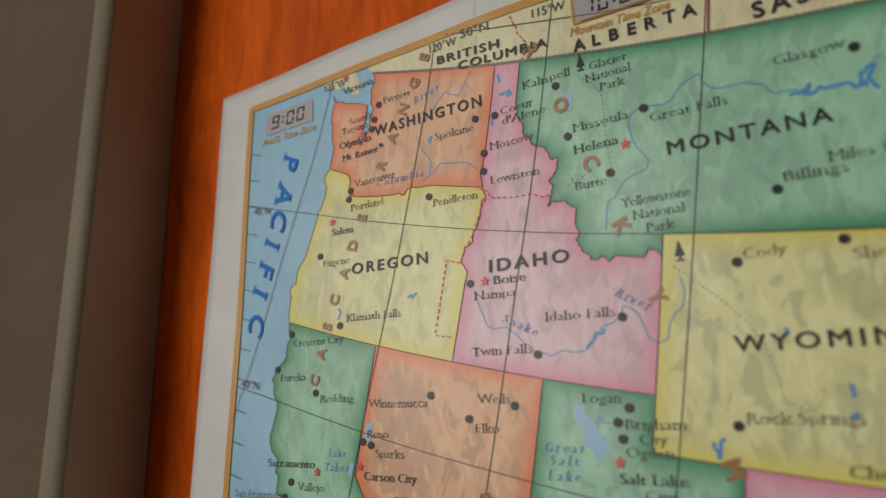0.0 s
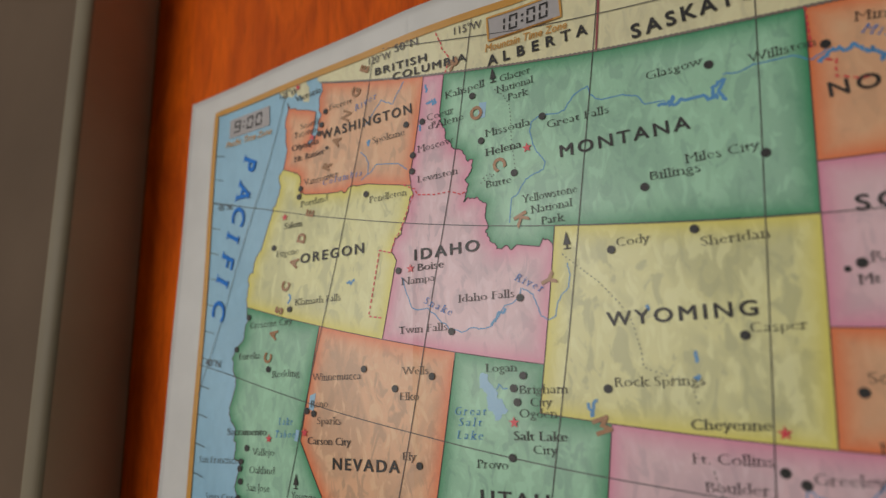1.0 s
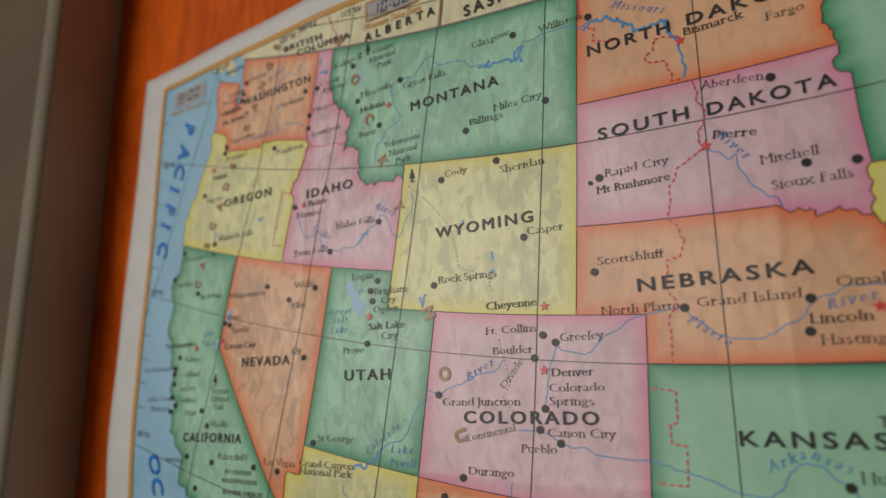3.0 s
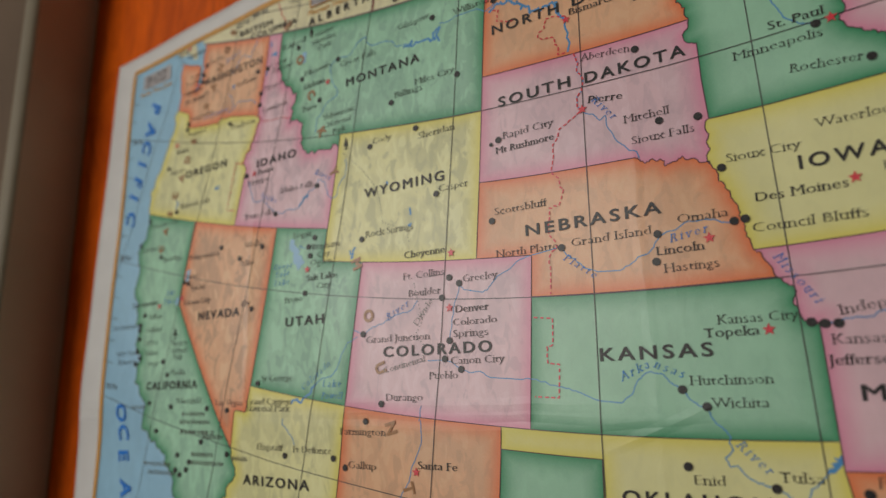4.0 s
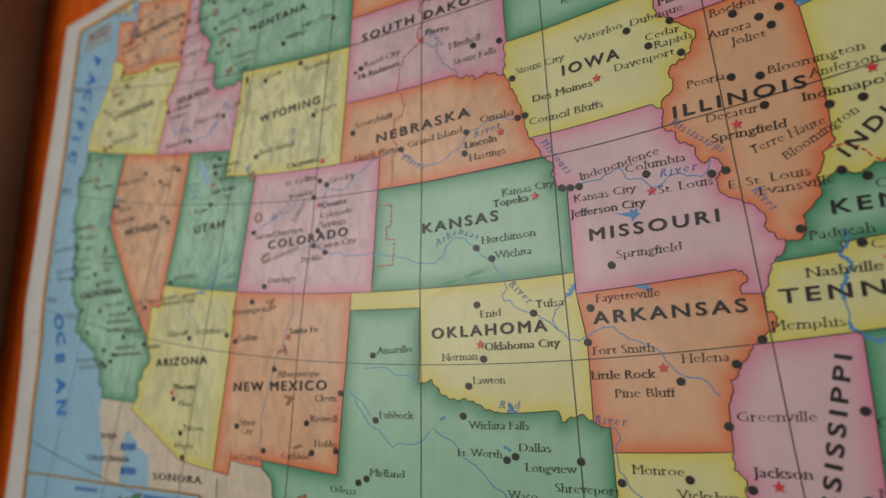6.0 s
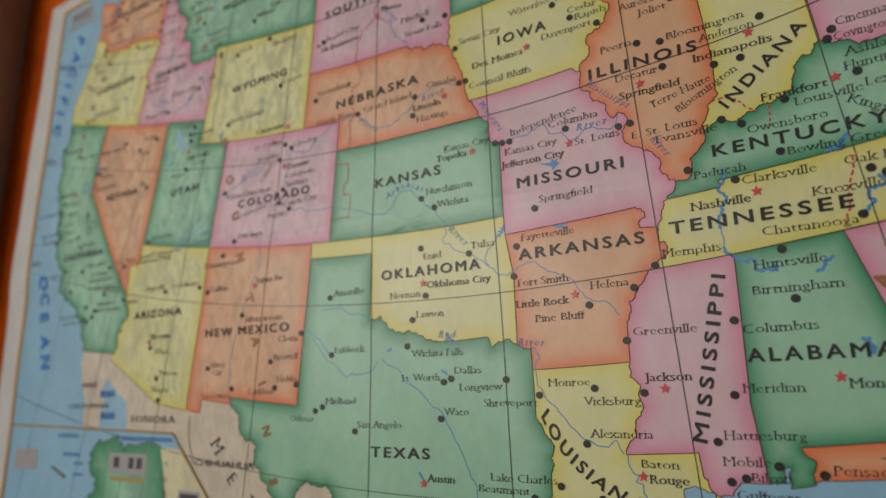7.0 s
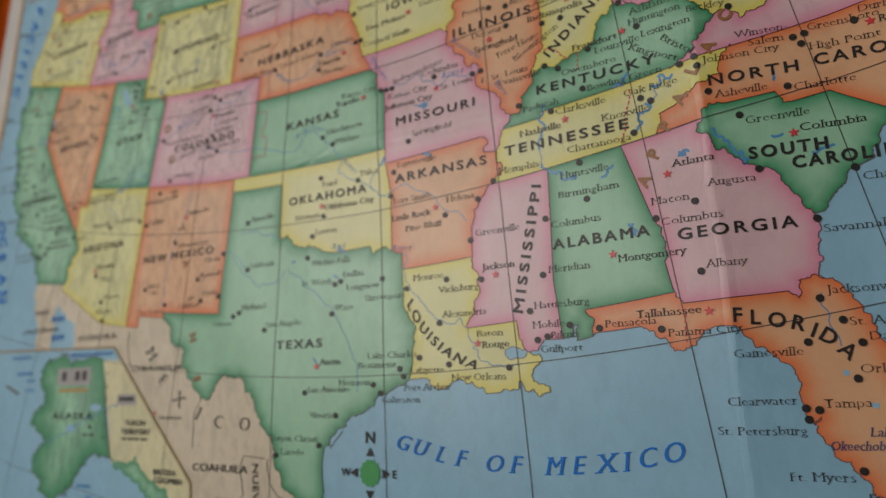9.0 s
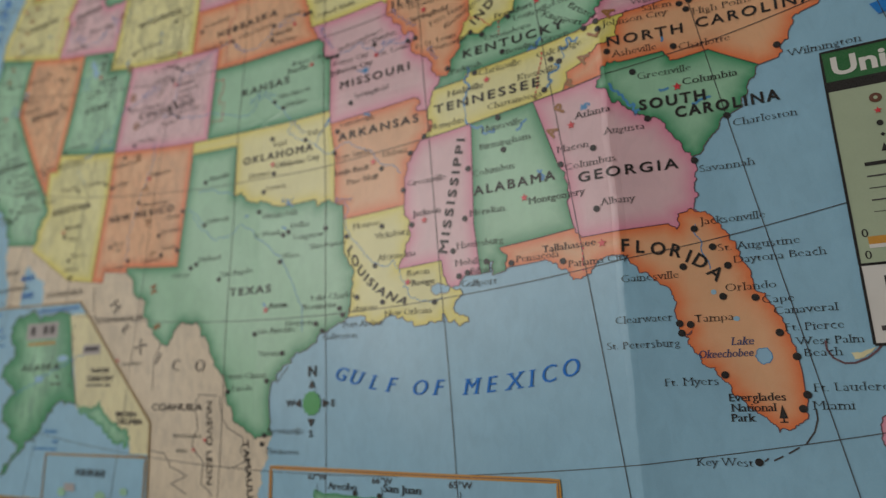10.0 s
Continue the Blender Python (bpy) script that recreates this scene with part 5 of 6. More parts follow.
state_name("Arizona", "ARIZONA", -259.1, -43.3, 55.1)
city("Iowa", "Sioux City", -4.3, 97.3, 11.4, 99.1, 26.9)
city("Iowa", "Council Bluffs", 1.9, 74.4, 23.1, 68.4, 37.9)
capital("Iowa", "Des Moines", 40.0, 83.7, 22.1, 80.6, 31.1)
city("Iowa", "Waterloo", 56.1, 103.5, 42.2, 105.7, 24.2)
city("Iowa", "Dubuque", 75.8, 101.9, 70.2, 105.1, 23.7)
note("Iowa", "Cedar", 72.1, 95.1, 15.4)
city("Iowa", "Rapids", 65.4, 92.3, 76.3, 90.0, 16.9)
city("Iowa", "Davenport", 79.2, 84.3, 62.8, 84.3, 27.4)
state_name("Iowa", "IOWA", 37.4, 90.7, 29.0)
capital("Wisconsin", "Madison", 91.6, 115.8, 82.4, 111.3, 22.3)
city("Illinois", "Rockford", 101.8, 95.6, 103.8, 97.3, 22.6)
city("Illinois", "Aurora", 111.6, 90.5, 99.5, 86.7, 17.7)
city("Illinois", "Joliet", 115.7, 85.2, 106.5, 80.6, 13.6)
city("Illinois", "Chicago", 119.5, 92.3, 130.1, 93.0, 16.8, -7)
city("Illinois", "Peoria", 98.0, 66.1, 87.7, 66.0, 15.8)
state_name("Illinois", "ILLINOIS", 99.0, 53.6, 52.0)
city("Illinois", "Decatur", 108.9, 49.9, 96.5, 47.8, 20.2)
capital("Illinois", "Springfield", 97.8, 44.1, 101.8, 38.2, 28.7)
city("Missouri", "Independence", 27.4, 30.8, 46.8, 36.2, 37.3, 8)
city("Missouri", "Columbia", 58.8, 30.5, 62.9, 33.0, 26.2)
city("Missouri", "Kansas City", 23.2, 31.0, 39.2, 23.3, 29.7)
capital("Missouri", "Jefferson City", 60.3, 22.1, 40.0, 16.0, 35.4)
city("Missouri", "St. Louis", 85.7, 24.7, 74.6, 20.2, 22.5)
state_name("Missouri", "MISSOURI", 58.7, 3.6, 55.8)
city("Missouri", "Springfield", 40.0, -9.2, 56.7, -6.5, 28.1)
water_name("Missouri", "River", 72.4, 27.9, 16.0)
water_name("Illinois", "Mississippi", 80.7, 42.3, 26.7, -43)
city("Arkansas", "Fayetteville", 28.5, -27.5, 45.4, -25.2, 28.4)
city("Arkansas", "Fort Smith", 25.9, -42.8, 41.5, -48.5, 27.5)
capital("Arkansas", "Little Rock", 57.9, -55.5, 40.5, -59.4, 28.9)
city("Arkansas", "Pine Bluff", 64.4, -61.3, 49.0, -67.3, 25.8)
city("Arkansas", "Helena", 86.2, -55.2, 74.7, -53.8, 18.4)
state_name("Arkansas", "ARKANSAS", 61.0, -34.8, 63.6)
water_name("Arkansas", "River", 33.1, -78.7, 14.4, -5)
city("Oklahoma", "Enid", -29.6, -20.8, -22.1, -27.4, 11.3)
city("Oklahoma", "Tulsa", 0.4, -27.4, 8.9, -25.0, 14.4)
capital("Oklahoma", "Oklahoma City", -28.5, -40.8, -6.6, -43.8, 39.1)
city("Oklahoma", "Norman", -27.1, -47.9, -40.4, -48.0, 20.4)
city("Oklahoma", "Lawton", -35.7, -60.8, -24.6, -60.0, 17.5)
state_name("Oklahoma", "OKLAHOMA", -24.8, -36.3, 63.4)
water_name("Oklahoma", "Red", -14.3, -71.7, 11.0, -4)
city("Texas", "Wichita Falls", -39.4, -75.2, -20.9, -81.3, 31.5)
city("Texas", "Amarillo", -95.3, -43.1, -81.2, -42.5, 23.2)
city("Texas", "Lubbock", -93.2, -77.7, -79.8, -76.8, 22.1)
city("New Mexico", "Clovis", -117.3, -63.2, -127.9, -67.7, 16.2)
city("New Mexico", "Farmington", -190.5, -5.4, -193.0, -12.5, 32.0)
city("New Mexico", "Gallup", -205.5, -29.8, -193.7, -29.8, 18.8)
capital("New Mexico", "Santa Fe", -158.7, -29.4, -146.3, -27.8, 22.4)
city("New Mexico", "Albuquerque", -169.8, -48.4, -149.9, -53.4, 34.2)
state_name("New Mexico", "NEW MEXICO", -166.4, -61.2, 77.8)
city("New Mexico", "Roswell", -142.3, -79.9, -129.3, -78.9, 20.2)
city("New Mexico", "Hobbs", -120.1, -94.5, -127.7, -92.7, 16.7)
city("New Mexico", "Silver", -201.0, -82.6, -191.5, -82.1, 13.4)
note("New Mexico", "City", -191.4, -87.1, 9.2)
city("New Mexico", "Las Cruces", -177.3, -96.4, -192.1, -102.4, 25.9)
city("New Mexico", "Carlsbad", -138.0, -96.2, -150.7, -100.1, 22.3)
city("Arizona", "Mesa", -264.7, -65.7, -251.9, -70.7, 14.2)
city("Arizona", "Tucson", -255.3, -88.2, -242.2, -86.2, 20.7)
city("Arizona", "Nogales", -252.2, -103.6, -250.6, -97.6, 20.0)
city("Illinois", "Bloomington", 108.9, 63.5, 129.2, 63.2, 34.0)
city("Indiana", "Terre Haute", 131.3, 44.0, 115.6, 33.1, 28.0, 14)
city("Indiana", "Bloomington", 142.4, 43.9, 127.5, 31.4, 30.3, 28)
city("Indiana", "Anderson", 152.2, 61.1, 137.8, 57.1, 23.8)
capital("Indiana", "Indianapolis", 146.9, 54.9, 139.1, 47.7, 33.5)
state_name("Indiana", "INDIANA", 152.0, 35.4, 45.8, 40)
city("Illinois", "E. St. Louis", 91.3, 25.0, 106.6, 16.5, 29.6)
city("Indiana", "Evansville", 131.5, 16.2, 116.0, 11.5, 26.4)
city("Kentucky", "Owensboro", 139.3, 12.2, 156.4, 6.9, 30.2)
city("Kentucky", "Louisville", 156.9, 19.1, 172.6, 14.8, 24.7)
capital("Kentucky", "Frankfort", 176.2, 23.3, 160.6, 20.3, 25.4)
city("Kentucky", "Lexington", 183.9, 23.4, 198.1, 16.0, 25.0)
city("Kentucky", "Ashland", 204.5, 33.2, 191.2, 31.2, 21.7)
city("Kentucky", "Huntington", 210.0, 31.9, 193.1, 25.0, 27.0)
city("Kentucky", "Covington", 175.6, 41.0, 188.2, 39.2, 20.1)
city("Ohio", "Cincinnati", 177.6, 44.8, 189.8, 45.8, 20.5)
state_name("Kentucky", "KENTUCKY", 158.9, -0.6, 65.5)
city("Kentucky", "Paducah", 115.0, -4.6, 128.0, -9.6, 21.7)
city("Kentucky", "Bowling Green", 152.5, -4.1, 174.9, -6.5, 39.2)
city("Tennessee", "Clarksville", 133.8, -13.0, 150.5, -15.7, 27.9)
capital("Tennessee", "Nashville", 141.6, -19.7, 126.6, -23.8, 24.7)
city("Tennessee", "Oak Ridge", 182.5, -18.1, 187.7, -15.1, 26.8)
city("Tennessee", "Knoxville", 187.3, -20.8, 173.9, -25.8, 25.1)
city("Tennessee", "Chattanooga", 177.4, -36.1, 158.7, -39.4, 34.2)
city("Tennessee", "Memphis", 96.5, -46.1, 112.4, -43.0, 24.8)
state_name("Tennessee", "TENNESSEE", 139.7, -32.7, 71.0)
water_name("Illinois", "River", 103.0, 9.2, 12.2, -58)
city("Texas", "Ft. Worth", -16.9, -95.2, -31.2, -94.3, 24.1)
city("Texas", "Dallas", -12.5, -93.5, -2.6, -91.1, 15.3)
city("Texas", "Longview", 18.7, -94.8, 4.5, -99.9, 24.7)
city("Louisiana", "Shreveport", 36.1, -102.8, 20.5, -108.0, 28.8)
city("Texas", "Waco", -19.1, -114.1, -10.0, -112.3, 14.5)
city("Texas", "Midland", -98.8, -107.8, -85.6, -106.2, 22.1)
city("Texas", "Odessa", -104.2, -110.1, -114.7, -116.3, 17.9)
city("Texas", "San Angelo", -75.1, -121.3, -58.7, -119.3, 29.7)
state_name("Texas", "TEXAS", -45.4, -134.7, 37.7)
capital("Texas", "Austin", -30.4, -147.1, -20.1, -146.1, 16.8)
city("Texas", "Houston", 12.4, -159.3, -1.6, -159.5, 23.2)
city("Texas", "San Antonio", -39.2, -163.4, -21.2, -163.3, 31.6)
city("Louisiana", "Lake Charles", 44.6, -144.5, 25.5, -143.8, 34.7)
city("Texas", "Beaumont", 31.3, -150.5, 15.3, -149.3, 27.0)
city("Texas", "Port Arthur", 33.8, -154.9, 49.4, -163.3, 30.8)
city("Texas", "Galveston", 17.6, -164.4, 31.9, -170.1, 26.7)
city("Louisiana", "Monroe", 63.8, -100.1, 51.3, -98.8, 21.0)
city("Mississippi", "Vicksburg", 86.4, -102.6, 71.3, -107.8, 26.4)
city("Louisiana", "Alexandria", 58.2, -125.2, 74.2, -122.3, 28.6)
note("Louisiana", "Baton", 90.4, -134.7, 16.0)
capital("Louisiana", "Rouge", 82.6, -138.4, 93.3, -141.1, 16.5)
city("Louisiana", "Lafayette", 63.9, -149.1, 49.6, -153.5, 21.9)
city("Louisiana", "New Orleans", 100.9, -152.3, 82.1, -158.4, 33.5)
state_name("Louisiana", "LOUISIANA", 58.5, -132.8, 59.3, -42, 7.0)
city("Mississippi", "Greenville", 80.7, -79.1, 97.6, -77.2, 27.1)
capital("Mississippi", "Jackson", 95.5, -101.0, 97.3, -97.7, 20.2)
city("Mississippi", "Columbus", 126.4, -73.6, 143.1, -79.4, 27.3)
city("Mississippi", "Meridian", 123.1, -104.3, 137.7, -103.6, 22.9)
city("Mississippi", "Hattiesburg", 114.6, -123.1, 132.0, -122.2, 29.9)
city("Mississippi", "Biloxi", 123.7, -137.2, 132.9, -138.4, 14.1)
city("Mississippi", "Gulfport", 118.1, -138.7, 130.8, -145.4, 22.3)
state_name("Mississippi", "MISSISSIPPI", 117.6, -89.0, 71.5, 78)
city("Alabama", "Mobile", 136.0, -132.1, 124.4, -132.5, 17.8)
city("Alabama", "Huntsville", 147.7, -46.0, 149.6, -53.1, 26.7)
city("Alabama", "Birmingham", 150.1, -66.7, 151.3, -63.7, 32.8)
state_name("Alabama", "ALABAMA", 155.0, -91.1, 51.0)
capital("Alabama", "Montgomery", 161.3, -98.2, 180.1, -102.6, 33.2)
city("Texas", "Victoria", -15.3, -177.5, -26.5, -179.0, 17.4)
city("Texas", "Corpus Christi", -27.2, -195.7, -47.9, -193.5, 39.4)
city("Texas", "Laredo", -61.5, -202.6, -48.4, -201.9, 18.5)
capital("Florida", "Tallahassee", 203.2, -130.8, 185.0, -131.3, 30.0)
city("Florida", "Pensacola", 151.2, -134.8, 166.6, -134.7, 25.1)
city("Florida", "Panama City", 181.2, -137.5, 200.1, -141.2, 32.4)
city("Florida", "Gainesville", 241.6, -147.3, 225.3, -152.7, 27.6)
capital("Georgia", "Atlanta", 191.6, -61.5, 203.8, -58.5, 20.2)
city("Georgia", "Augusta", 232.4, -66.1, 219.8, -71.5, 21.6)
city("Georgia", "Macon", 202.8, -77.6, 191.5, -76.2, 18.3)
city("Georgia", "Columbus", 183.9, -83.2, 200.4, -87.2, 27.9)
city("Georgia", "Albany", 201.9, -111.9, 213.2, -110.6, 18.5)
state_name("Georgia", "GEORGIA", 219.2, -95.5, 51.9)
city("Georgia", "Savannah", 253.0, -92.7, 267.9, -99.4, 25.9)
city("South Carolina", "Greenville", 227.3, -38.2, 243.3, -43.1, 27.2)
capital("South Carolina", "Columbia", 249.1, -51.0, 265.4, -50.6, 27.0)
lettering("SOUTH", 0.2456, -0.0607, 0.0080, BLACK, STATES["South Carolina"], 0.0334, 0.0, 0.034, 0.0, 1.3, "bold black capital letters")
lettering("CAROLINA", 0.2714, -0.0679, 0.0080, BLACK, STATES["South Carolina"], 0.0497, 0.0, 0.034, 0.0, 1.3, "bold black capital letters")
city("South Carolina", "Charleston", 271.0, -71.3, 288.0, -77.7, 29.1)
city("North Carolina", "Asheville", 214.9, -23.7, 229.1, -27.6, 23.6)
city("North Carolina", "Charlotte", 249.5, -27.7, 264.9, -30.4, 25.3)
note("North Carolina", "Winston-", 241.4, 1.8, 23.7)
city("North Carolina", "Salem", 255.0, -3.3, 243.4, -3.7, 15.8)
city("North Carolina", "High Point", 258.0, -7.4, 275.5, -11.4, 29.2)
city("North Carolina", "Greensboro", 260.0, -2.3, 276.3, -1.1, 29.1)
city("North Carolina", "Durham", 280.9, -0.9, 293.2, 2.6, 19.6)
state_name("North Carolina", "NORTH", 235.4, -20.7, 39.9)
state_name("North Carolina", "CAROLINA", 290.3, -19.4, 56.4)
capital("North Carolina", "Raleigh", 287.0, -3.2, 298.3, -4.8, 16.4)
city("Tennessee", "Kingsport", 203.2, -5.7, 190.0, 4.2, 27.6, -32)
city("Virginia", "Bristol", 210.2, -3.9, 202.1, 4.6, 19.4, -43)
city("Tennessee", "Johnson City", 211.1, -9.2, 231.3, -8.6, 34.9)
city("West Virginia", "Beckley", 228.9, 20.1, 218.4, 21.3, 18.0)
capital("West Virginia", "Charleston", 219.2, 32.6, 235.1, 29.0, 24.9)
city("Florida", "Jacksonville", 248.9, -128.5, 266.8, -126.8, 29.7)
city("Florida", "St. Augustine", 256.3, -138.5, 276.6, -141.1, 35.8)
city("Florida", "Daytona Beach", 262.1, -148.5, 284.9, -147.7, 39.3)
city("Florida", "Orlando", 258.1, -163.5, 270.7, -161.2, 22.0)
city("Florida", "Cape", 272.2, -165.1, 281.6, -168.2, 13.4)
note("Florida", "Canaveral", 292.2, -173.8, 26.1)
city("Florida", "Ft. Pierce", 280.2, -182.3, 294.3, -181.9, 23.8)
note("Florida", "West Palm", 299.5, -188.6, 26.8)
city("Florida", "Beach", 285.7, -193.6, 296.5, -193.9, 14.9)
city("Florida", "Clearwater", 237.0, -175.3, 220.3, -173.6, 27.5)
city("Florida", "Tampa", 241.9, -176.1, 252.8, -175.2, 17.6)
city("Florida", "St. Petersburg", 237.5, -180.0, 218.6, -186.3, 34.9)
lettering("Lake", 0.2640, -0.1871, 0.0054, NAVY, STATES["Florida"], 0.0100, 0.0, 0.006, 0.25, 1.0, "blue slanted letters", serif=True)
lettering("Okeechobee", 0.2561, -0.1926, 0.0054, NAVY, STATES["Florida"], 0.0239, 0.0, 0.006, 0.25, 1.0, "blue slanted letters", serif=True)
city("Florida", "Ft. Myers", 254.6, -200.8, 239.1, -205.2, 24.3)
lettering("Everglades", 0.2669, -0.2131, 0.0052, BLACK, STATES["Florida"], 0.0237, 0.0, 0.012, serif=True)
lettering("National", 0.2649, -0.2178, 0.0052, BLACK, STATES["Florida"], 0.0193, 0.0, 0.012, serif=True)
lettering("Park", 0.2601, -0.2223, 0.0052, BLACK, STATES["Florida"], 0.0108, 0.0, 0.012, serif=True)
city("Florida", "Miami", 285.0, -216.9, 296.9, -217.4, 16.2)
city("Florida", "Ft. Lauderdale", 287.5, -210.8, 308.1, -209.5, 35.9)
city("Florida", "Key West", 264.3, -240.4, 249.7, -242.4, 24.1)
city("North Carolina", "Wilmington", 298.5, -38.7, 318.3, -46.6, 32.1)
city("Texas", "Brownsville", -27.6, -231.5, -10.2, -230.2, 29.1)
city("Mexico", "Matamoros", -29.3, -237.2, -12.0, -243.2, 27.3)
note("Arizona", "National Park", -265.9, -0.6, 37.9)
note("Arizona", "Grand Canyon", -265.8, 3.5, 38.8)
city("Nevada", "Las Vegas", -302.5, -0.2, -301.3, 2.8, 25.2)
state_name("California", "CALIFORNIA", -361.7, 14.0, 54.7)
city("California", "San Francisco", -403.9, 60.7, -422.3, 59.5, 32.8)
city("California", "Oakland", -404.4, 57.1, -387.4, 54.9, 19.2)
city("California", "San Jose", -403.4, 50.4, -389.5, 45.9, 16.9)
city("California", "Santa Cruz", -404.3, 41.7, -418.5, 39.8, 24.5)
city("California", "Salinas", -400.3, 36.6, -387.9, 38.4, 15.7)
city("California", "Monterey", -404.5, 32.7, -416.5, 33.0, 21.5)
city("California", "Fresno", -373.2, 33.0, -384.2, 30.4, 12.3)
city("California", "Visalia", -367.0, 23.7, -355.9, 23.4, 17.1)
note("California", "Yosemite", -356.5, 43.5, 17.3)
note("California", "National", -356.1, 38.6, 17.2)
note("California", "Park", -356.7, 33.7, 10.0)
city("California", "Bakersfield", -360.1, 2.1, -341.3, 4.3, 25.5)
bar("California", -396.5, 0.9, 17.8, -384.1, 4.9)
bar("California", -334.0, -9.0, 30.2, -374.8, -13.8)
bar("California", -331.6, -15.5, 33.6, -350.2, -28.9)
bar("California", -315.8, -18.1, 19.0, -327.3, -20.1)
bar("California", -325.6, -29.2, 20.9, -337.8, -32.8)
bar("California", -320.0, -34.3, 30.8, -340.4, -37.7)
bar("California", -371.3, -36.5, 30.4, -351.3, -38.3)
bar("California", -365.8, -41.9, 29.8, -346.5, -41.1)
bar("California", -335.5, -3.9, 22.8, -322.5, 0.9)
bar("California", -289.6, -30.4, 14.5, -301.9, -26.8)
water_name("Idaho", "Snake", -274.1, 134.1, 17.0, -26)
water_name("Idaho", "River", -227.0, 140.4, 14.8, -29)
water_name("Washington", "Columbia", -334.8, 211.9, 28.2)
water_name("Washington", "River", -316.8, 253.0, 16.2, 14)
water_name("Utah", "Colorado", -226.8, 18.2, 24.6, 34)
water_name("Utah", "Lake", -215.3, 13.0, 13.5)
water_name("Utah", "Powell", -214.8, 6.5, 15.9)
water_name("South Dakota", "River", -51.3, 136.1, 15.9, -53)
capital("Minnesota", "St. Paul", 41.2, 149.5, 29.6, 152.0, 19.9)

# ---- lakes, ranges, park trees ----
region("lake", flat(winding([(113.03, 41.63), (112.8, 41.63), (112.7, 41.45), (112.5, 41.35), (112.26, 41.15), (112.02, 40.93), (112.2, 40.84), (112.25, 40.73), (112.4, 40.67), (112.53, 40.86), (112.73, 41.03), (112.86, 41.23), (113.04, 41.3), (113.03, 41.63)])[:-1]), LAKE, wall_map, 4, "pale blue printed salt lake", 0.003)
PONTCHARTRAIN = flat(winding([(90.33, 30.15), (90.09, 29.99), (89.65, 30.03), (89.58, 30.19), (90.03, 30.34), (90.29, 30.29), (90.33, 30.15)], 0.8)[:-1])
region("lake", PONTCHARTRAIN, SEA, wall_map, 4, "pale blue printed lake", 0.003)
stroke("lake_shore", PONTCHARTRAIN + PONTCHARTRAIN[:1], 0.0004, BORDER, wall_map, 5, "thin dark shore line")
region("lake", flat([(120.12, 38.95), (119.95, 38.95), (119.95, 39.25), (120.12, 39.25)]), LAKE, wall_map, 4, "pale blue printed lake", 0.003)
region("lake", flat([(119.7, 39.85), (119.45, 39.85), (119.5, 40.3), (119.75, 40.2)]), LAKE, wall_map, 4, "pale blue printed lake", 0.003)
region("lake", flat([(114.3, 47.7), (114.0, 47.7), (114.0, 48.1), (114.3, 48.1)]), LAKE, wall_map, 4, "pale blue printed lake", 0.003)
region("lake", flat([(87.75, 42.0), (87.4, 41.7), (86.8, 41.85), (86.3, 42.6), (86.5, 43.7), (86.3, 44.6), (85.6, 45.1), (86.9, 45.6), (87.4, 44.5), (87.7, 43.5)]), RIVER, wall_map, 2, "blue printed lake", 0.006)
OKEECHOBEE = [(0.2724 + 0.0034 * (1 + 0.1 * math.sin(3 * k)) * math.cos(k * math.tau / 18), -0.1927 + 0.0037 * (1 + 0.12 * math.cos(2 * k)) * math.sin(k * math.tau / 18)) for k in range(18)]
region("lake", OKEECHOBEE, LAKE, wall_map, 4, "pale blue printed lake", 0.003)
stroke("lake_shore", OKEECHOBEE + OKEECHOBEE[:1], 0.0004, RIVER, wall_map, 5, "thin blue shore line")
disc("lake", 0.2542, -0.1610, 0.0013, LAKE, wall_map, 4, 12, 1.0)
disc("lake", 0.2628, -0.1746, 0.0015, LAKE, wall_map, 4, 12, 0.8)


def range_letters(text, points, size, turn):
    for ch, (u, v) in zip(text, points):
        k = size * MM * 0.35
        c, s = math.cos(radians(turn)), math.sin(radians(turn))
        lettering(ch, u * MM + s * k, v * MM - c * k, size * MM, BROWN, wall_map, 0.0, turn, 0.045, 0.0, 1.0, "bold brown letter of a mountain range", layer=7)


range_letters("ROCKY", [(-259.4, 258.8), (-248.3, 229.0), (-237.7, 200.0), (-227.8, 171.0), (-217.3, 142.1)], 8.8, -68)
range_letters("MOU", [(-198.7, 81.8), (-189.7, 51.1), (-181.0, 22.3)], 8.8, -72)
range_letters("NTAINS", [(-173.6, -8.5), (-163.4, -37.6), (-156.3, -66.2), (-149.2, -93.2), (-144.4, -122.6), (-137.5, -152.3)], 8.8, -74)
range_letters("CASCADE", [(-387.0, 116.5), (-382.9, 129.6), (-379.2, 142.8), (-375.0, 156.1), (-369.3, 169.3), (-364.4, 183.2), (-358.7, 197.1)], 8.0, 72)
range_letters("RANGE", [(-346.1, 223.2), (-338.9, 236.5), (-331.4, 250.3), (-323.9, 262.5), (-316.8, 274.7)], 8.0, 62)
range_letters("APPALACH", [(180.0, -62.8), (186.0, -49.5), (193.0, -36.0), (201.0, -23.5), (208.5, -10.5), (217.0, 0.0), (226.6, 15.5), (235.4, 28.0)], 8.6, 58)


def park_tree(u, v):
    u, v = u * MM, v * MM
    patch("park_tree", [(u - 0.0017, v - 0.0025), (u - 0.0003, v - 0.0025), (u - 0.0003, v - 0.0042), (u + 0.0003, v - 0.0042), (u + 0.0003, v - 0.0025), (u + 0.0017, v - 0.0025), (u, v + 0.0035)], BLACK, wall_map, 8, "small black printed tree")
    stroke("park_tree", [(u - 0.0016, v - 0.0042), (u + 0.0016, v - 0.0042)], 0.0005, BLACK, wall_map, 8)


for u, v in ((-237.9, 246.5), (-207.7, 158.8), (276.7, -218.5), (-362.0, 52.9)):
    park_tree(u, v)

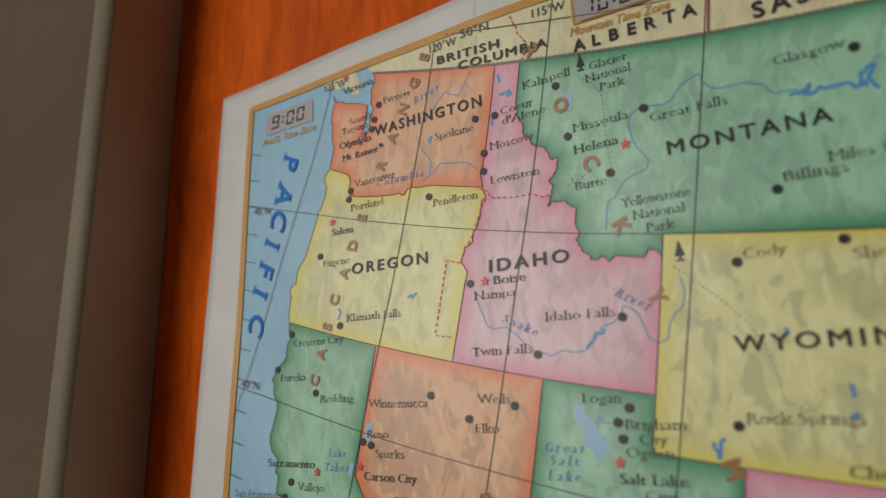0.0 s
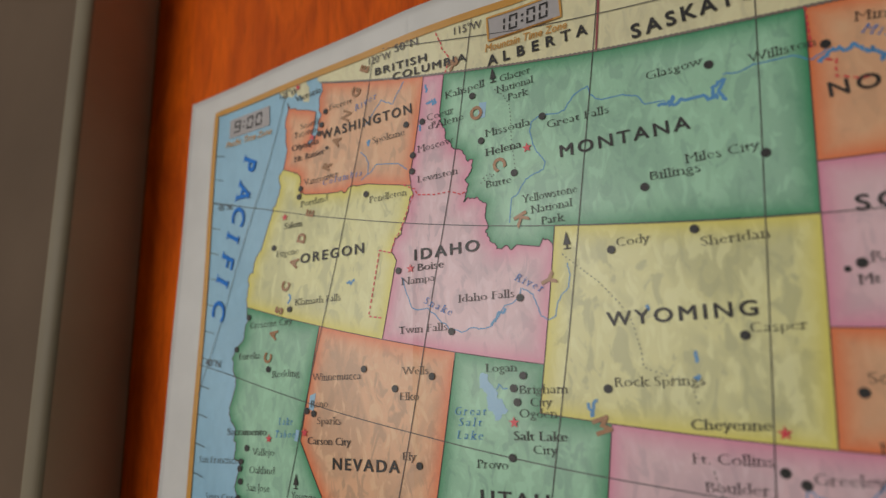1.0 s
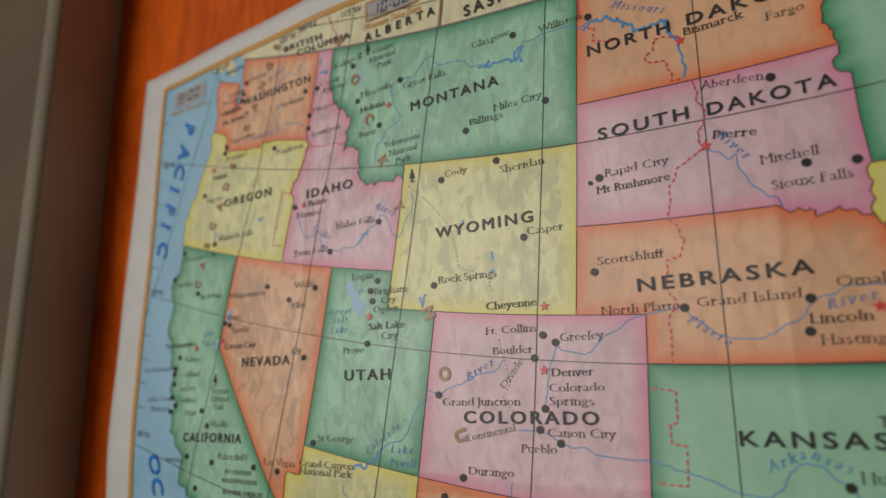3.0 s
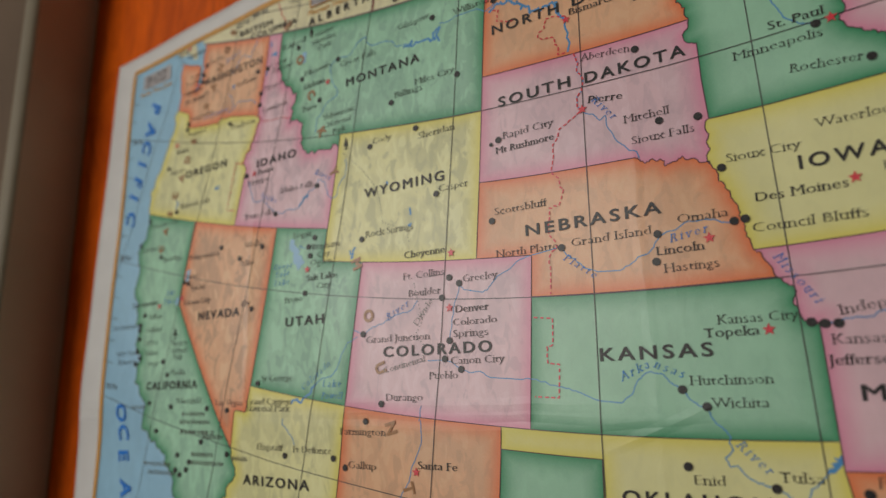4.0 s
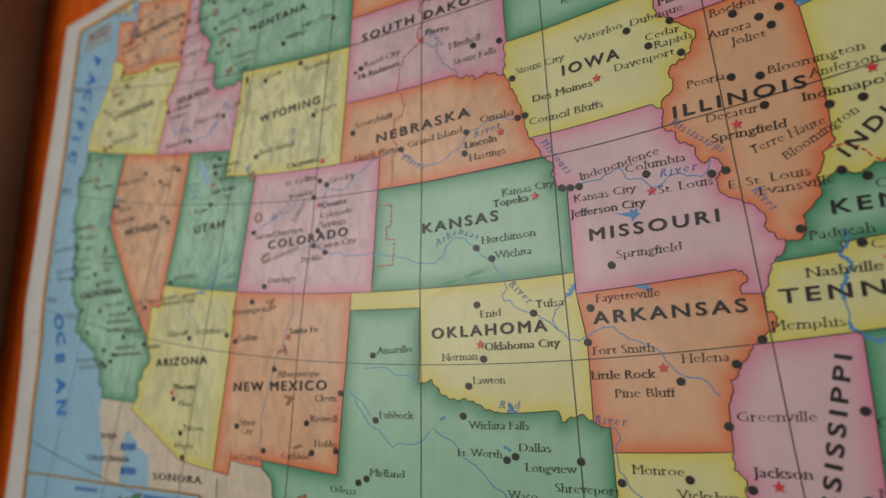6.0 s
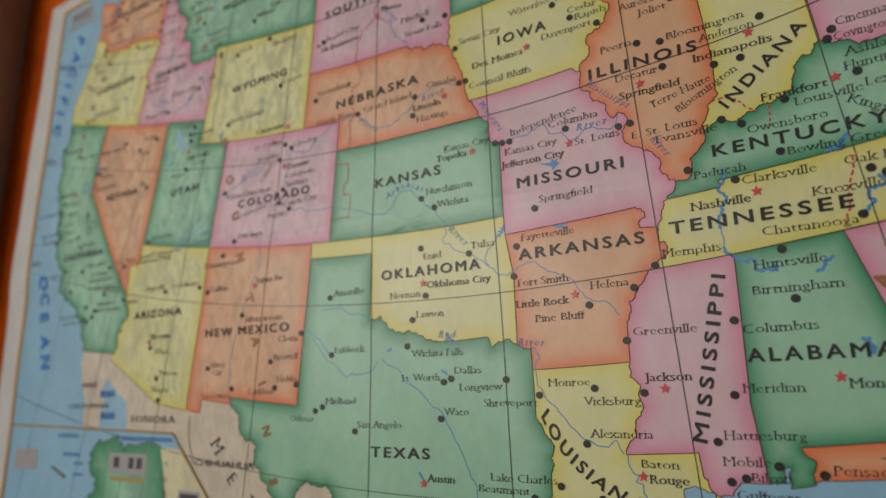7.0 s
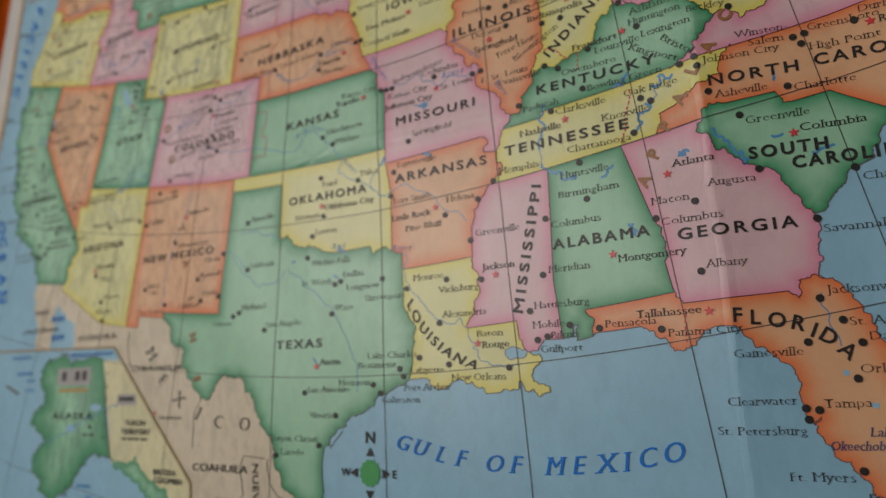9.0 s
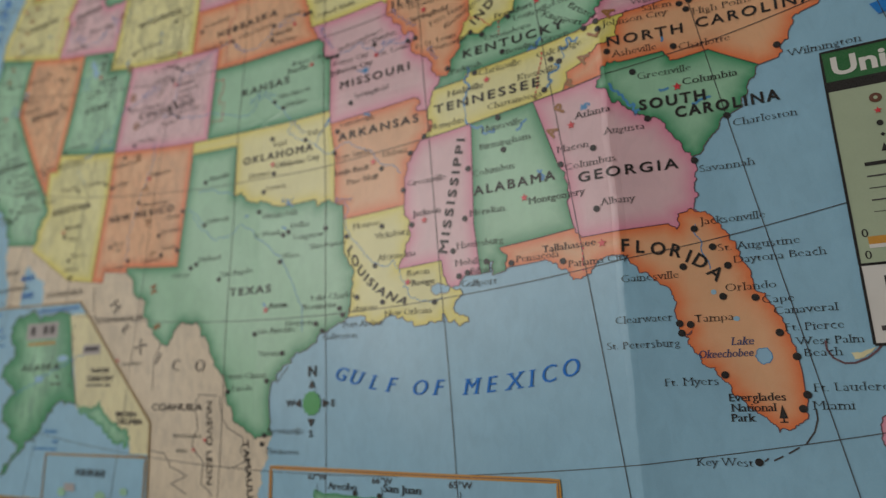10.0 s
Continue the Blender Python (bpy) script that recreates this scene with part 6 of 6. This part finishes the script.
# ---- sea names ----
def sea_letters(text, points, size, turn, slant, bold):
    turns = turn if isinstance(turn, (list, tuple)) else [turn] * len(text)
    for ch, (u, v), a in zip(text, points, turns):
        k = size * MM * 0.34
        c, s = math.cos(radians(a)), math.sin(radians(a))
        lettering(ch, u * MM + s * k, v * MM - c * k, size * MM, SEABLUE, wall_map, 0.0, a, bold, slant, 1.0, "blue slanted capital letter", serif=True)


sea_letters("PACIFIC", [(-411.1, 239.6), (-414.6, 221.4), (-418.1, 205.1), (-422.2, 192.4), (-426.2, 178.2), (-430.2, 165.7), (-432.0, 147.4)], 17, -104, 0.22, 0.024)
sea_letters("OCEAN", [(-419.2, -1.5), (-415.5, -15.8), (-413.8, -31.5), (-408.0, -52.1), (-402.8, -70.5)], 17, -76, 0.22, 0.022)
sea_letters("GULFOFMEXICO", [(34.2, -192.7), (46.1, -195.5), (57.8, -198.4), (70.5, -200.1), (90.3, -202.2), (102.2, -202.4), (123.6, -202.4), (136.1, -201.5), (149.6, -200.1), (159.5, -199.1), (169.8, -196.9), (181.5, -194.3)], 12.8, (-18, -14, -10, -6, -2, 0, 3, 5, 7, 9, 11, 13), 0.30, 0.010)

# ---- neighbours' names and marks in the margin ----
lettering("BRITISH", -0.2924, 0.2672, 0.0058, BLACK, CANADA, 0.0345, -4, 0.02, spacing=1.2)
lettering("COLUMBIA", -0.2748, 0.2602, 0.0058, BLACK, CANADA, 0.0465, -4, 0.02, spacing=1.2)
for ch, k in zip("ALBERTA", range(7)):
    lettering(ch, -0.2375 + 0.0075 * k, 0.2517, 0.0076, BLACK, CANADA, 0.0, -1, 0.03)
for ch, k in zip("SASKATCHEWAN", range(12)):
    lettering(ch, -0.1690 + 0.0072 * k, 0.2424 + 0.0002 * k, 0.0092, BLACK, CANADA, 0.0, 2, 0.03)
for text, u, v in (("120\u00b0W", -0.3057, 0.2755), ("50\u00b0N", -0.2875, 0.2770), ("115\u00b0W", -0.2498, 0.2742), ("125\u00b0W", -0.3770, 0.2755)):
    lettering(text, u, v, 0.0062, GREY, wall_map, 0.0155, -3, 0.0)
for text, u, v in (("45\u00b0N", -0.4318, 0.2120), ("40\u00b0N", -0.4340, 0.1142), ("35\u00b0N", -0.4340, 0.0160)):
    lettering(text, u, v, 0.0058, GREY, wall_map, 0.0135, -8, 0.0)
stroke("province_line", flat([(110.0, 49.0), (110.0, 51.5)]), 0.0009, MAROON, CANADA, 6, "dark red province border")
for k in range(14):
    v = 0.252 - 0.0165 * k
    stroke("scale_tick", [(F_LEFT + 0.002, v), (F_LEFT + 0.011, v - 0.0025)], 0.0004, GREY, wall_map, 6, "thin grey tick in the margin")
star(-0.3687, 0.2790, 0.0024, wall_map)
lettering("Victoria", -0.3605, 0.2700, 0.0052, BLACK, wall_map, 0.0215, 2, 0.004, serif=True)


SEGMENTS = {"0": "abcdef", "1": "bc", "9": "abcdfg"}


def digits(text, u, v, tall, wide, parent):
    """Seven-bar figures like those of a digital clock."""
    cells = [0.45 if ch == ":" else 1.0 for ch in text]
    unit, verts, faces, x = wide / sum(cells), [], [], u
    for ch, cell in zip(text, cells):
        w, t = unit * 0.68, tall * 0.11
        bars = {"a": (0, w, tall - t, tall), "d": (0, w, 0, t), "g": (0, w, tall / 2 - t / 2, tall / 2 + t / 2), "b": (w - t, w, tall / 2 + t * 0.7, tall - t * 1.2),
                "c": (w - t, w, t * 1.2, tall / 2 - t * 0.7), "e": (0, t, t * 1.2, tall / 2 - t * 0.7), "f": (0, t, tall / 2 + t * 0.7, tall - t * 1.2)}
        blocks = [(0, t * 1.3, tall * 0.25, tall * 0.25 + t * 1.3), (0, t * 1.3, tall * 0.65, tall * 0.65 + t * 1.3)] if ch == ":" else [bars[k] for k in SEGMENTS[ch]]
        for x0, x1, y0, y1 in blocks:
            base = len(verts)
            verts += [on_map(x + p + q * 0.1, v + q, 8) for p, q in ((x0, y0), (x1, y0), (x1, y1), (x0, y1))]
            faces.append((base, base + 1, base + 2, base + 3))
        x += unit * cell
    return mesh_part("clock_figures", verts, faces, BLACK, parent, "black digital clock figures")


def clock_box(u0, u1, v0, v1, hour, zone, turn=0.0, framed=False):
    """A printed digital clock on a grey plate, with the zone's name in gold under it."""
    plate = region("clock_plate", rectangle(u0, u1, v0, v1), GREYBOX, wall_map, 5, "grey printed clock plate", 0.005)
    ring = rectangle(u0, u1, v0, v1)
    if framed:
        stroke("plate_frame", [*ring, ring[0], ring[1]], 0.0011, GOLD, plate, 8, "thin gold frame of the clock plate")
    digits(hour, u0 + (u1 - u0) * 0.12, v0 + (v1 - v0) * 0.2, (v1 - v0) * 0.62, (u1 - u0) * 0.76, plate)
    lettering(zone, (u0 + u1) / 2, v0 - 0.0062, 0.0058, GOLD, plate, (u1 - u0) * 1.12, turn, 0.012, 0.2, 1.0, "gold slanted letters", serif=False)


clock_box(-0.4318, -0.3945, 0.2615, 0.2748, "9:00", "Pacific Time Zone")
clock_box(-0.2388, -0.2012, 0.2650, 0.2777, "10:00", "Mountain Time Zone", -2, True)

# ---- Mexico's names ----
for ch, (u, v), a in zip("MEXICO", [(-191.0, -131.7), (-175.2, -151.6), (-156.8, -166.4), (-135.7, -176.8), (-115.1, -182.5), (-89.9, -183.9)], (-52, -46, -36, -24, -12, 0)):
    lettering(ch, u * MM, v * MM - 0.004, 0.013, GREY, MEXICO, 0.0, a, -0.005, 0.1, serif=True)
lettering("SONORA", -0.2559, -0.1190, 0.0066, BLACK, MEXICO, 0.0500, 0, 0.0, spacing=1.2, serif=True)
lettering("CHIHUAHUA", -0.1814, -0.1460, 0.0060, BLACK, MEXICO, 0.0545, 0, -0.006)
lettering("COAHUILA", -0.1112, -0.2155, 0.0072, BLACK, MEXICO, 0.0500, 0, 0.002)
lettering("NUEVO LEON", -0.0800, -0.2377, 0.0072, BLACK, MEXICO, 0.0575, -86, 0.004)
lettering("TAMAULIPAS", -0.0420, -0.2620, 0.0072, BLACK, MEXICO, 0.0540, -80, 0.014)
lettering("BAJA", -0.3330, -0.0930, 0.0056, GREY, MEXICO, 0.0190, 0, -0.004)
lettering("CALIFORNIA", -0.3330, -0.1090, 0.0056, GREY, MEXICO, 0.0520, 0, -0.004)

# ---- compass ----
compass = region("compass_rose", [(0.0102 + 0.0066 * (1.0 + 0.14 * (k % 2)) * math.cos(k * math.tau / 24), -0.2107 + 0.0072 * (1.0 + 0.14 * (k % 2)) * math.sin(k * math.tau / 24)) for k in range(24)], LEAFGREEN, wall_map, 6, "round green compass with black pointers", 0.003)
for (du, dv), ch in (((0, 1), "N"), ((0, -1), "S"), ((-1, 0), "W"), ((1, 0), "E")):
    cu, cv = 0.0102 + du * 0.0088, -0.2107 + dv * 0.0098
    patch("pointer", [(cu - dv * 0.0027, cv - du * 0.0027), (cu + dv * 0.0027, cv + du * 0.0027), (cu + du * 0.0052, cv + dv * 0.0052)], BLACK, compass, 8, "black triangular pointer")
    lettering(ch, 0.0102 + du * 0.0170, -0.2127 + dv * 0.0178 + (0.0015 if dv > 0 else -0.0015 if dv else 0), 0.0095 if ch == "N" else 0.0062, BLACK, compass, 0.0, 0, 0.02)


# ---- inset maps ----
def inset(name, ring, label, rule=OCHRE, wide=0.0017):
    ob = region(name, ring, SEA, wall_map, 4, label)
    stroke("inset_border", [*ring, ring[0]], wide, rule, ob, 8, "double gold border line")
    stroke("inset_border", [*ring, ring[0]], 0.0005, BORDER, ob, 9)
    return ob


alaska = inset("inset_map", [(F_LEFT + 0.002, -0.288), (-0.1350, -0.288), (-0.1372, -0.2243), (-0.2330, -0.1262), (-0.3400, -0.1240), (F_LEFT + 0.002, -0.1205)], "inset map of Alaska with a gold border")
AK = [(-246, -135), (-280, -134), (-291, -133), (-298, -129), (-305, -132), (-318, -135), (-325, -142), (-324, -151), (-317, -159), (-314, -167), (-322, -172), (-329, -178), (-330, -188), (-318, -194), (-309, -199), (-317, -205), (-324, -211), (-323, -225), (-312, -230), (-313, -239), (-298, -244), (-306, -258), (-318, -272), (-308, -264), (-299, -254.5), (-288.5, -245.5), (-285.5, -241), (-276.5, -241), (-279.5, -234.5), (-271.5, -234.5), (-265.5, -225.5), (-261, -218), (-255.5, -217), (-252.5, -212.5), (-243, -208), (-232.5, -209), (-223.7, -212.5)]


def rough_ring(points, amount):
    """A ring of mm points with small bays between them."""
    out = []
    for k, (a, b) in enumerate(zip(points, points[1:] + points[:1])):
        for j in range(5):
            t = j / 5
            w = noise.noise(Vector((a[0] * 0.11 + t * 3.1, a[1] * 0.13, k * 0.7))) * amount * math.sin(math.pi * t)
            dx, dy = b[0] - a[0], b[1] - a[1]
            d = math.hypot(dx, dy) or 1
            out.append(((a[0] + dx * t - dy / d * w) * MM, (a[1] + dy * t + dx / d * w) * MM))
    return out


ak = region("state", rough_ring(AK, 6.0), tint("green", 0.90), alaska, 6, "green printed state of Alaska", 0.005, 0.030)
region("neighbour_land", [(-0.2455, -0.1360), (-0.2240, -0.1366), (-0.1800, -0.1817), (-0.1380, -0.2245), (-0.1372, -0.2480), (-0.1572, -0.2480), (-0.1600, -0.2345), (-0.1800, -0.2280), (-0.1980, -0.2150), (-0.2237, -0.2140)], CREAM, alaska, 5, "cream printed land beside Alaska", 0.005)
region("neighbour_land", rough_ring([(-223.7, -212.5), (-214, -212.5), (-204.5, -213.5), (-197.5, -208.5), (-192, -214.5), (-185, -221), (-178, -225), (-170, -229.5), (-161, -230.5), (-158.5, -236.5), (-158, -242.5), (-163.5, -244.5), (-168.5, -240.5), (-176, -241), (-182.5, -237), (-189.5, -231), (-196, -227), (-209.5, -221), (-219.5, -218)], 5.0), tint("green", 0.45), alaska, 6, "green printed coast strip of Alaska", 0.004, 0.006)
stroke("state_border", rough_ring(AK, 6.0), 0.0006, BORDER, alaska, 8)
plate = region("clock_plate", rectangle(-0.3010, -0.2590, -0.1550, -0.1410), GREYBOX, alaska, 7, "grey printed clock plate", 0.005)
for u in (-0.2950, -0.2780, -0.2690):
    stroke("name_bar", [(u, -0.1475), (u + 0.0055, -0.1475)], 0.0075, GREY, plate, 9)
stroke("name_bar", [(-0.2980, -0.1590), (-0.2600, -0.1590)], 0.0030, OCHRE, plate, 9)
lettering("ALASKA", -0.2770, -0.1820, 0.0074, BLACK, alaska, 0.0530, 0, 0.012, spacing=1.3, layer=9)
plate = region("clock_plate", rectangle(-0.2235, -0.2020, -0.1710, -0.1630), GREYBOX, alaska, 7, "small grey clock plate", 0.005)
stroke("name_bar", [(-0.2215, -0.1665), (-0.2040, -0.1665)], 0.0035, GREY, plate, 9)
# blurred names, each as a few short bars
for u0, u1, v, ink_of, thick in ((-214, -185, -196, GREY, 1.6), 
                                 (-260, -246, -194, GREY, 1.6), (-345, -332, -150, RIVER, 2.0), (-345, -332, -158, RIVER, 2.0), (-262, -244, -233, RIVER, 2.4), (-250, -243, -241, RIVER, 2.4), (-275, -242, -247, RIVER, 2.0)):
    n = max(2, int((u1 - u0) / 6))
    for k in range(n):
        a = u0 + (u1 - u0) * k / n
        stroke("name_bar", [(a * MM, v * MM), ((a + (u1 - u0) / n * (0.74 + 0.16 * (k % 2))) * MM, v * MM)], thick * MM, ink_of, alaska, 9)
for text, u, v, wide in (("YUKON", -0.2002, -0.1862, 0.0230), ("TERRITORY", -0.1990, -0.1926, 0.0331), ("BRITISH", -0.1644, -0.2205, 0.0228), ("COLUMBIA", -0.1601, -0.2260, 0.0300)):
    lettering(text, u, v, 0.0056, GREY, alaska, wide, 0, 0.02, layer=9)
disc("city_dot", -0.2520, -0.1880, 0.0016, BLACK, alaska, 9)
for text, u, v in zip("CANADA", (-0.2395, -0.2388, -0.2381, -0.2374, -0.2367, -0.2360), (-0.147, -0.157, -0.167, -0.177, -0.187, -0.196)):
    lettering(text, u, v, 0.0048, GREY, alaska, 0.0, -80, -0.006, layer=9)
region("lake", [(-0.2480 + 0.007 * math.cos(k * 0.5236), -0.1730 + 0.003 * math.sin(k * 0.5236)) for k in range(12)], LAKE, alaska, 8, "blue-green printed lake", 0.004)
region("lake", [(-0.2775 + 0.007 * math.cos(k * 0.5236), -0.1895 + 0.003 * math.sin(k * 0.5236)) for k in range(12)], LAKE, alaska, 8, "blue-green printed lake", 0.004)
stroke("river", rough_ring([(-222, -172), (-240, -176), (-262, -184), (-281, -192), (-300, -198), (-308, -203)], 5.0)[:26], 0.0007, RIVER, alaska, 8, "thin blue printed river")

# faint marks round Alaska: a small clock plate, an island and blue names of seas
region("clock_plate", rectangle(-0.4325, -0.3967, -0.1564, -0.1399), GREYBOX, alaska, 6, "small grey clock plate", 0.005)
stroke("island", [(-0.3739, -0.1531), (-0.3538, -0.1609)], 0.0024, FADED, alaska, 6, "dark printed island")
for u0, u1, v in ((-287.9, -232.5, -130.6), (-368.7, -342.1, -129.5), (-359.2, -336.5, -143.5)):
    stroke("name_bar", [(u0 * MM, v * MM), (u1 * MM, v * MM)], 0.0030, BLUE, alaska, 9, "", 0.0009, 0.0016)
for u0, u1, v in ((-318.3, -301.0, -98.4), (-315.7, -298.5, -114.5)):
    stroke("name_bar", [(u0 * MM, v * MM), (u1 * MM, v * MM)], 0.0050, BLUE, wall_map, 7, "", 0.0012, 0.0016)

hawaii = inset("inset_map", [(-0.2578, -0.288), (-0.1393, -0.288), (-0.1393, -0.2500), (-0.2578, -0.2510)], "inset map of Hawaii with a gold border")
lettering("HAWAII", -0.1990, -0.2665, 0.0080, BLACK, hawaii, 0.0330, 0, 0.022, spacing=1.2, layer=9)
for u, v, r in ((-0.232, -0.280, 0.005), (-0.185, -0.281, 0.006), (-0.160, -0.276, 0.004)):
    disc("island", u, v, r, tint("green", 0.45), hawaii, 9, 12, 0.7, "green printed island")
stroke("name_bar", [(-0.229, -0.276), (-0.216, -0.276)], 0.006, GREYBOX, hawaii, 9)

puerto = inset("inset_map", [(-0.0209, -0.288), (0.1706, -0.288), (0.1706, -0.2518), (-0.0209, -0.2518)], "inset map of Puerto Rico with a gold border", GOLD, 0.0026)
region("island", rough_ring([(14, -264), (22, -266), (45, -266), (66, -266), (90, -270), (98, -276), (90, -284), (60, -285), (30, -284), (14, -280)], 1.6), tint("green", 0.12), puerto, 6, "green printed island of Puerto Rico", 0.004, 0.006)
for text, u in (("67\u00b0W", 0.0165), ("66\u00b0W", 0.0640), ("65\u00b0W", 0.1150)):
    lettering(text, u, -0.2580, 0.0052, GREY, puerto, 0.0140, 0, 0.004, layer=9)
    stroke("scale_tick", [(u, -0.2600), (u, -0.2660)], 0.0004, GREY, puerto, 9)
disc("city_dot", 0.0447, -0.2645, 0.0016, BLACK, puerto, 9)
disc("city_dot", 0.0620, -0.2650, 0.0016, BLACK, puerto, 9)
lettering("Arecibo", 0.0350, -0.2630, 0.0060, BLACK, puerto, 0.0215, 0, 0.006, layer=9, serif=True)
lettering("San Juan", 0.0780, -0.2625, 0.0064, BLACK, puerto, 0.0260, 0, 0.014, layer=9, serif=True)

# ---- legend panel ----
L0, L1 = 0.3163, 0.4340
legend = region("legend_panel", rectangle(L0, L1, -0.1544, -0.0488), PALEGREEN, wall_map, 7, "pale green legend panel with a black outline")
region("legend_title_band", rectangle(L0, L1, -0.0644, -0.0488), DARKGREEN, legend, 8, "dark green band with white letters")
region("legend_rule", rectangle(L0, L1, -0.0696, -0.0644), BLACK, legend, 8, "black band")
region("legend_box", rectangle(L0, L1, -0.1900, -0.1544), WHITE, legend, 8, "white lower box of the legend")
for q in (rectangle(L0, L1, -0.1544, -0.0488), rectangle(L0, L1, -0.1900, -0.1544)):
    stroke("legend_outline", [*q, q[0]], 0.0012, BLACK, legend, 10, "black outline")
lettering("United States", L0 + 0.0037 + 0.0440, -0.0614, 0.0130, WHITE, legend, 0.0880, 0, 0.03, label="bold white title letters", layer=10)
disc("range_ring", 0.3351, -0.0764, 0.0026, DARKBROWN, legend, 10, 18, 0.9, "brown printed ring")
disc("range_ring", 0.3351, -0.0764, 0.0009, PALEGREEN, legend, 11, 12)
star(0.3350, -0.0829, 0.0018, legend).location.y = -0.0005
disc("city_dot", 0.3349, -0.0890, 0.0014, BLACK, legend, 10)
disc("peak_dot", 0.3351, -0.0947, 0.0010, BLACK, legend, 10, 4)
patch("park_tree", [(0.3332, -0.1028), (0.3364, -0.1028), (0.3348, -0.0988)], BLACK, legend, 10, "small black printed tree")
for v, w, m in ((-0.1080, 0.0017, BLACK), (-0.1139, 0.0007, GREY), (-0.1196, 0.0004, GREY), (-0.1253, 0.0006, GREY), (-0.1308, 0.0003, GREY)):
    stroke("legend_line", [(0.3257, v), (0.3440, v)], w, m, legend, 10, "sample line of the legend")
for k in range(9):
    v = (-0.0768, -0.0835, -0.0897, -0.0954, -0.1010, -0.1086, -0.1145, -0.1202, -0.1259)[k]
    stroke("name_bar", [(0.3480, v), (0.3480 + 0.030 + 0.006 * (k % 3), v)], 0.0026, BLACK if k != 1 else RED, legend, 10)
stroke("scale_bar", [(0.3213, -0.1437), (0.4200, -0.1437)], 0.0036, GOLD, legend, 10, "gold scale bar")
stroke("scale_bar", [(0.3213, -0.1464), (0.4200, -0.1464)], 0.0018, WHITE, legend, 10, "white scale bar")
lettering("0", 0.3205, -0.1420, 0.0056, BLACK, legend, 0.0, 0, 0.004, layer=10, serif=True)
lettering("0", 0.3203, -0.1521, 0.0056, BLACK, legend, 0.0, 0, 0.004, layer=10, serif=True)
stroke("name_bar", [(0.3245, -0.1630), (0.3400, -0.1630)], 0.006, BLACK, legend, 10)
stroke("name_bar", [(0.3200, -0.1830), (0.3420, -0.1830)], 0.0022, GREY, legend, 10)
region("island", rough_ring([(307, -193), (311, -193), (317, -191), (312, -195), (308, -196)], 0.8), CREAM, wall_map, 5, "cream printed island", 0.003)
stroke("island_chain", [(x * MM, y * MM) for x, y in ((298, -187), (298, -191), (300, -195), (304, -197.5), (308, -197.5), (313, -195.5), (317, -192.5), (320, -189))], 0.0009, BORDER, wall_map, 5, "brown printed island outline")
isle = rough_ring([(314, -221), (313, -226), (313, -232), (317, -238), (323, -236), (322, -226), (318, -220)], 1.2)
region("island", isle, tint("pink", 0.08), wall_map, 5, "pink printed island", 0.004, 0.004)
stroke("island_chain", isle + isle[:1], 0.0005, BORDER, wall_map, 6)
for du, dv, u0, u1, v in ((-179, -177, -173, -151, -180), (-82, -236, -112, -86, -233.5), (-92, -243, -108, -97, -244)):
    star(du * MM, dv * MM, 0.0018, MEXICO)
    stroke("name_bar", [(u0 * MM, v * MM), (u1 * MM, v * MM)], 0.0024, FADED, MEXICO, 7, "", 0.0006, 0.0012)
boat = patch("printed_boat", [(0.3400, -0.0290), (0.3500, -0.0270), (0.3485, -0.0340), (0.3430, -0.0350)], BLUE, wall_map, 6, "small blue printed boat")

for ch, (u, v), a in zip("FLORIDA", [(214.8, -136.7), (222.0, -138.2), (230.2, -139.9), (238.3, -141.8), (243.4, -145.0), (248.2, -147.8), (254.0, -153.8)], (-4, -6, -10, -18, -26, -36, -46)):
    lettering(ch, u * MM, v * MM, 0.0092, BLACK, STATES["Florida"], 0.0, a, 0.022, label="bold black capital letter")
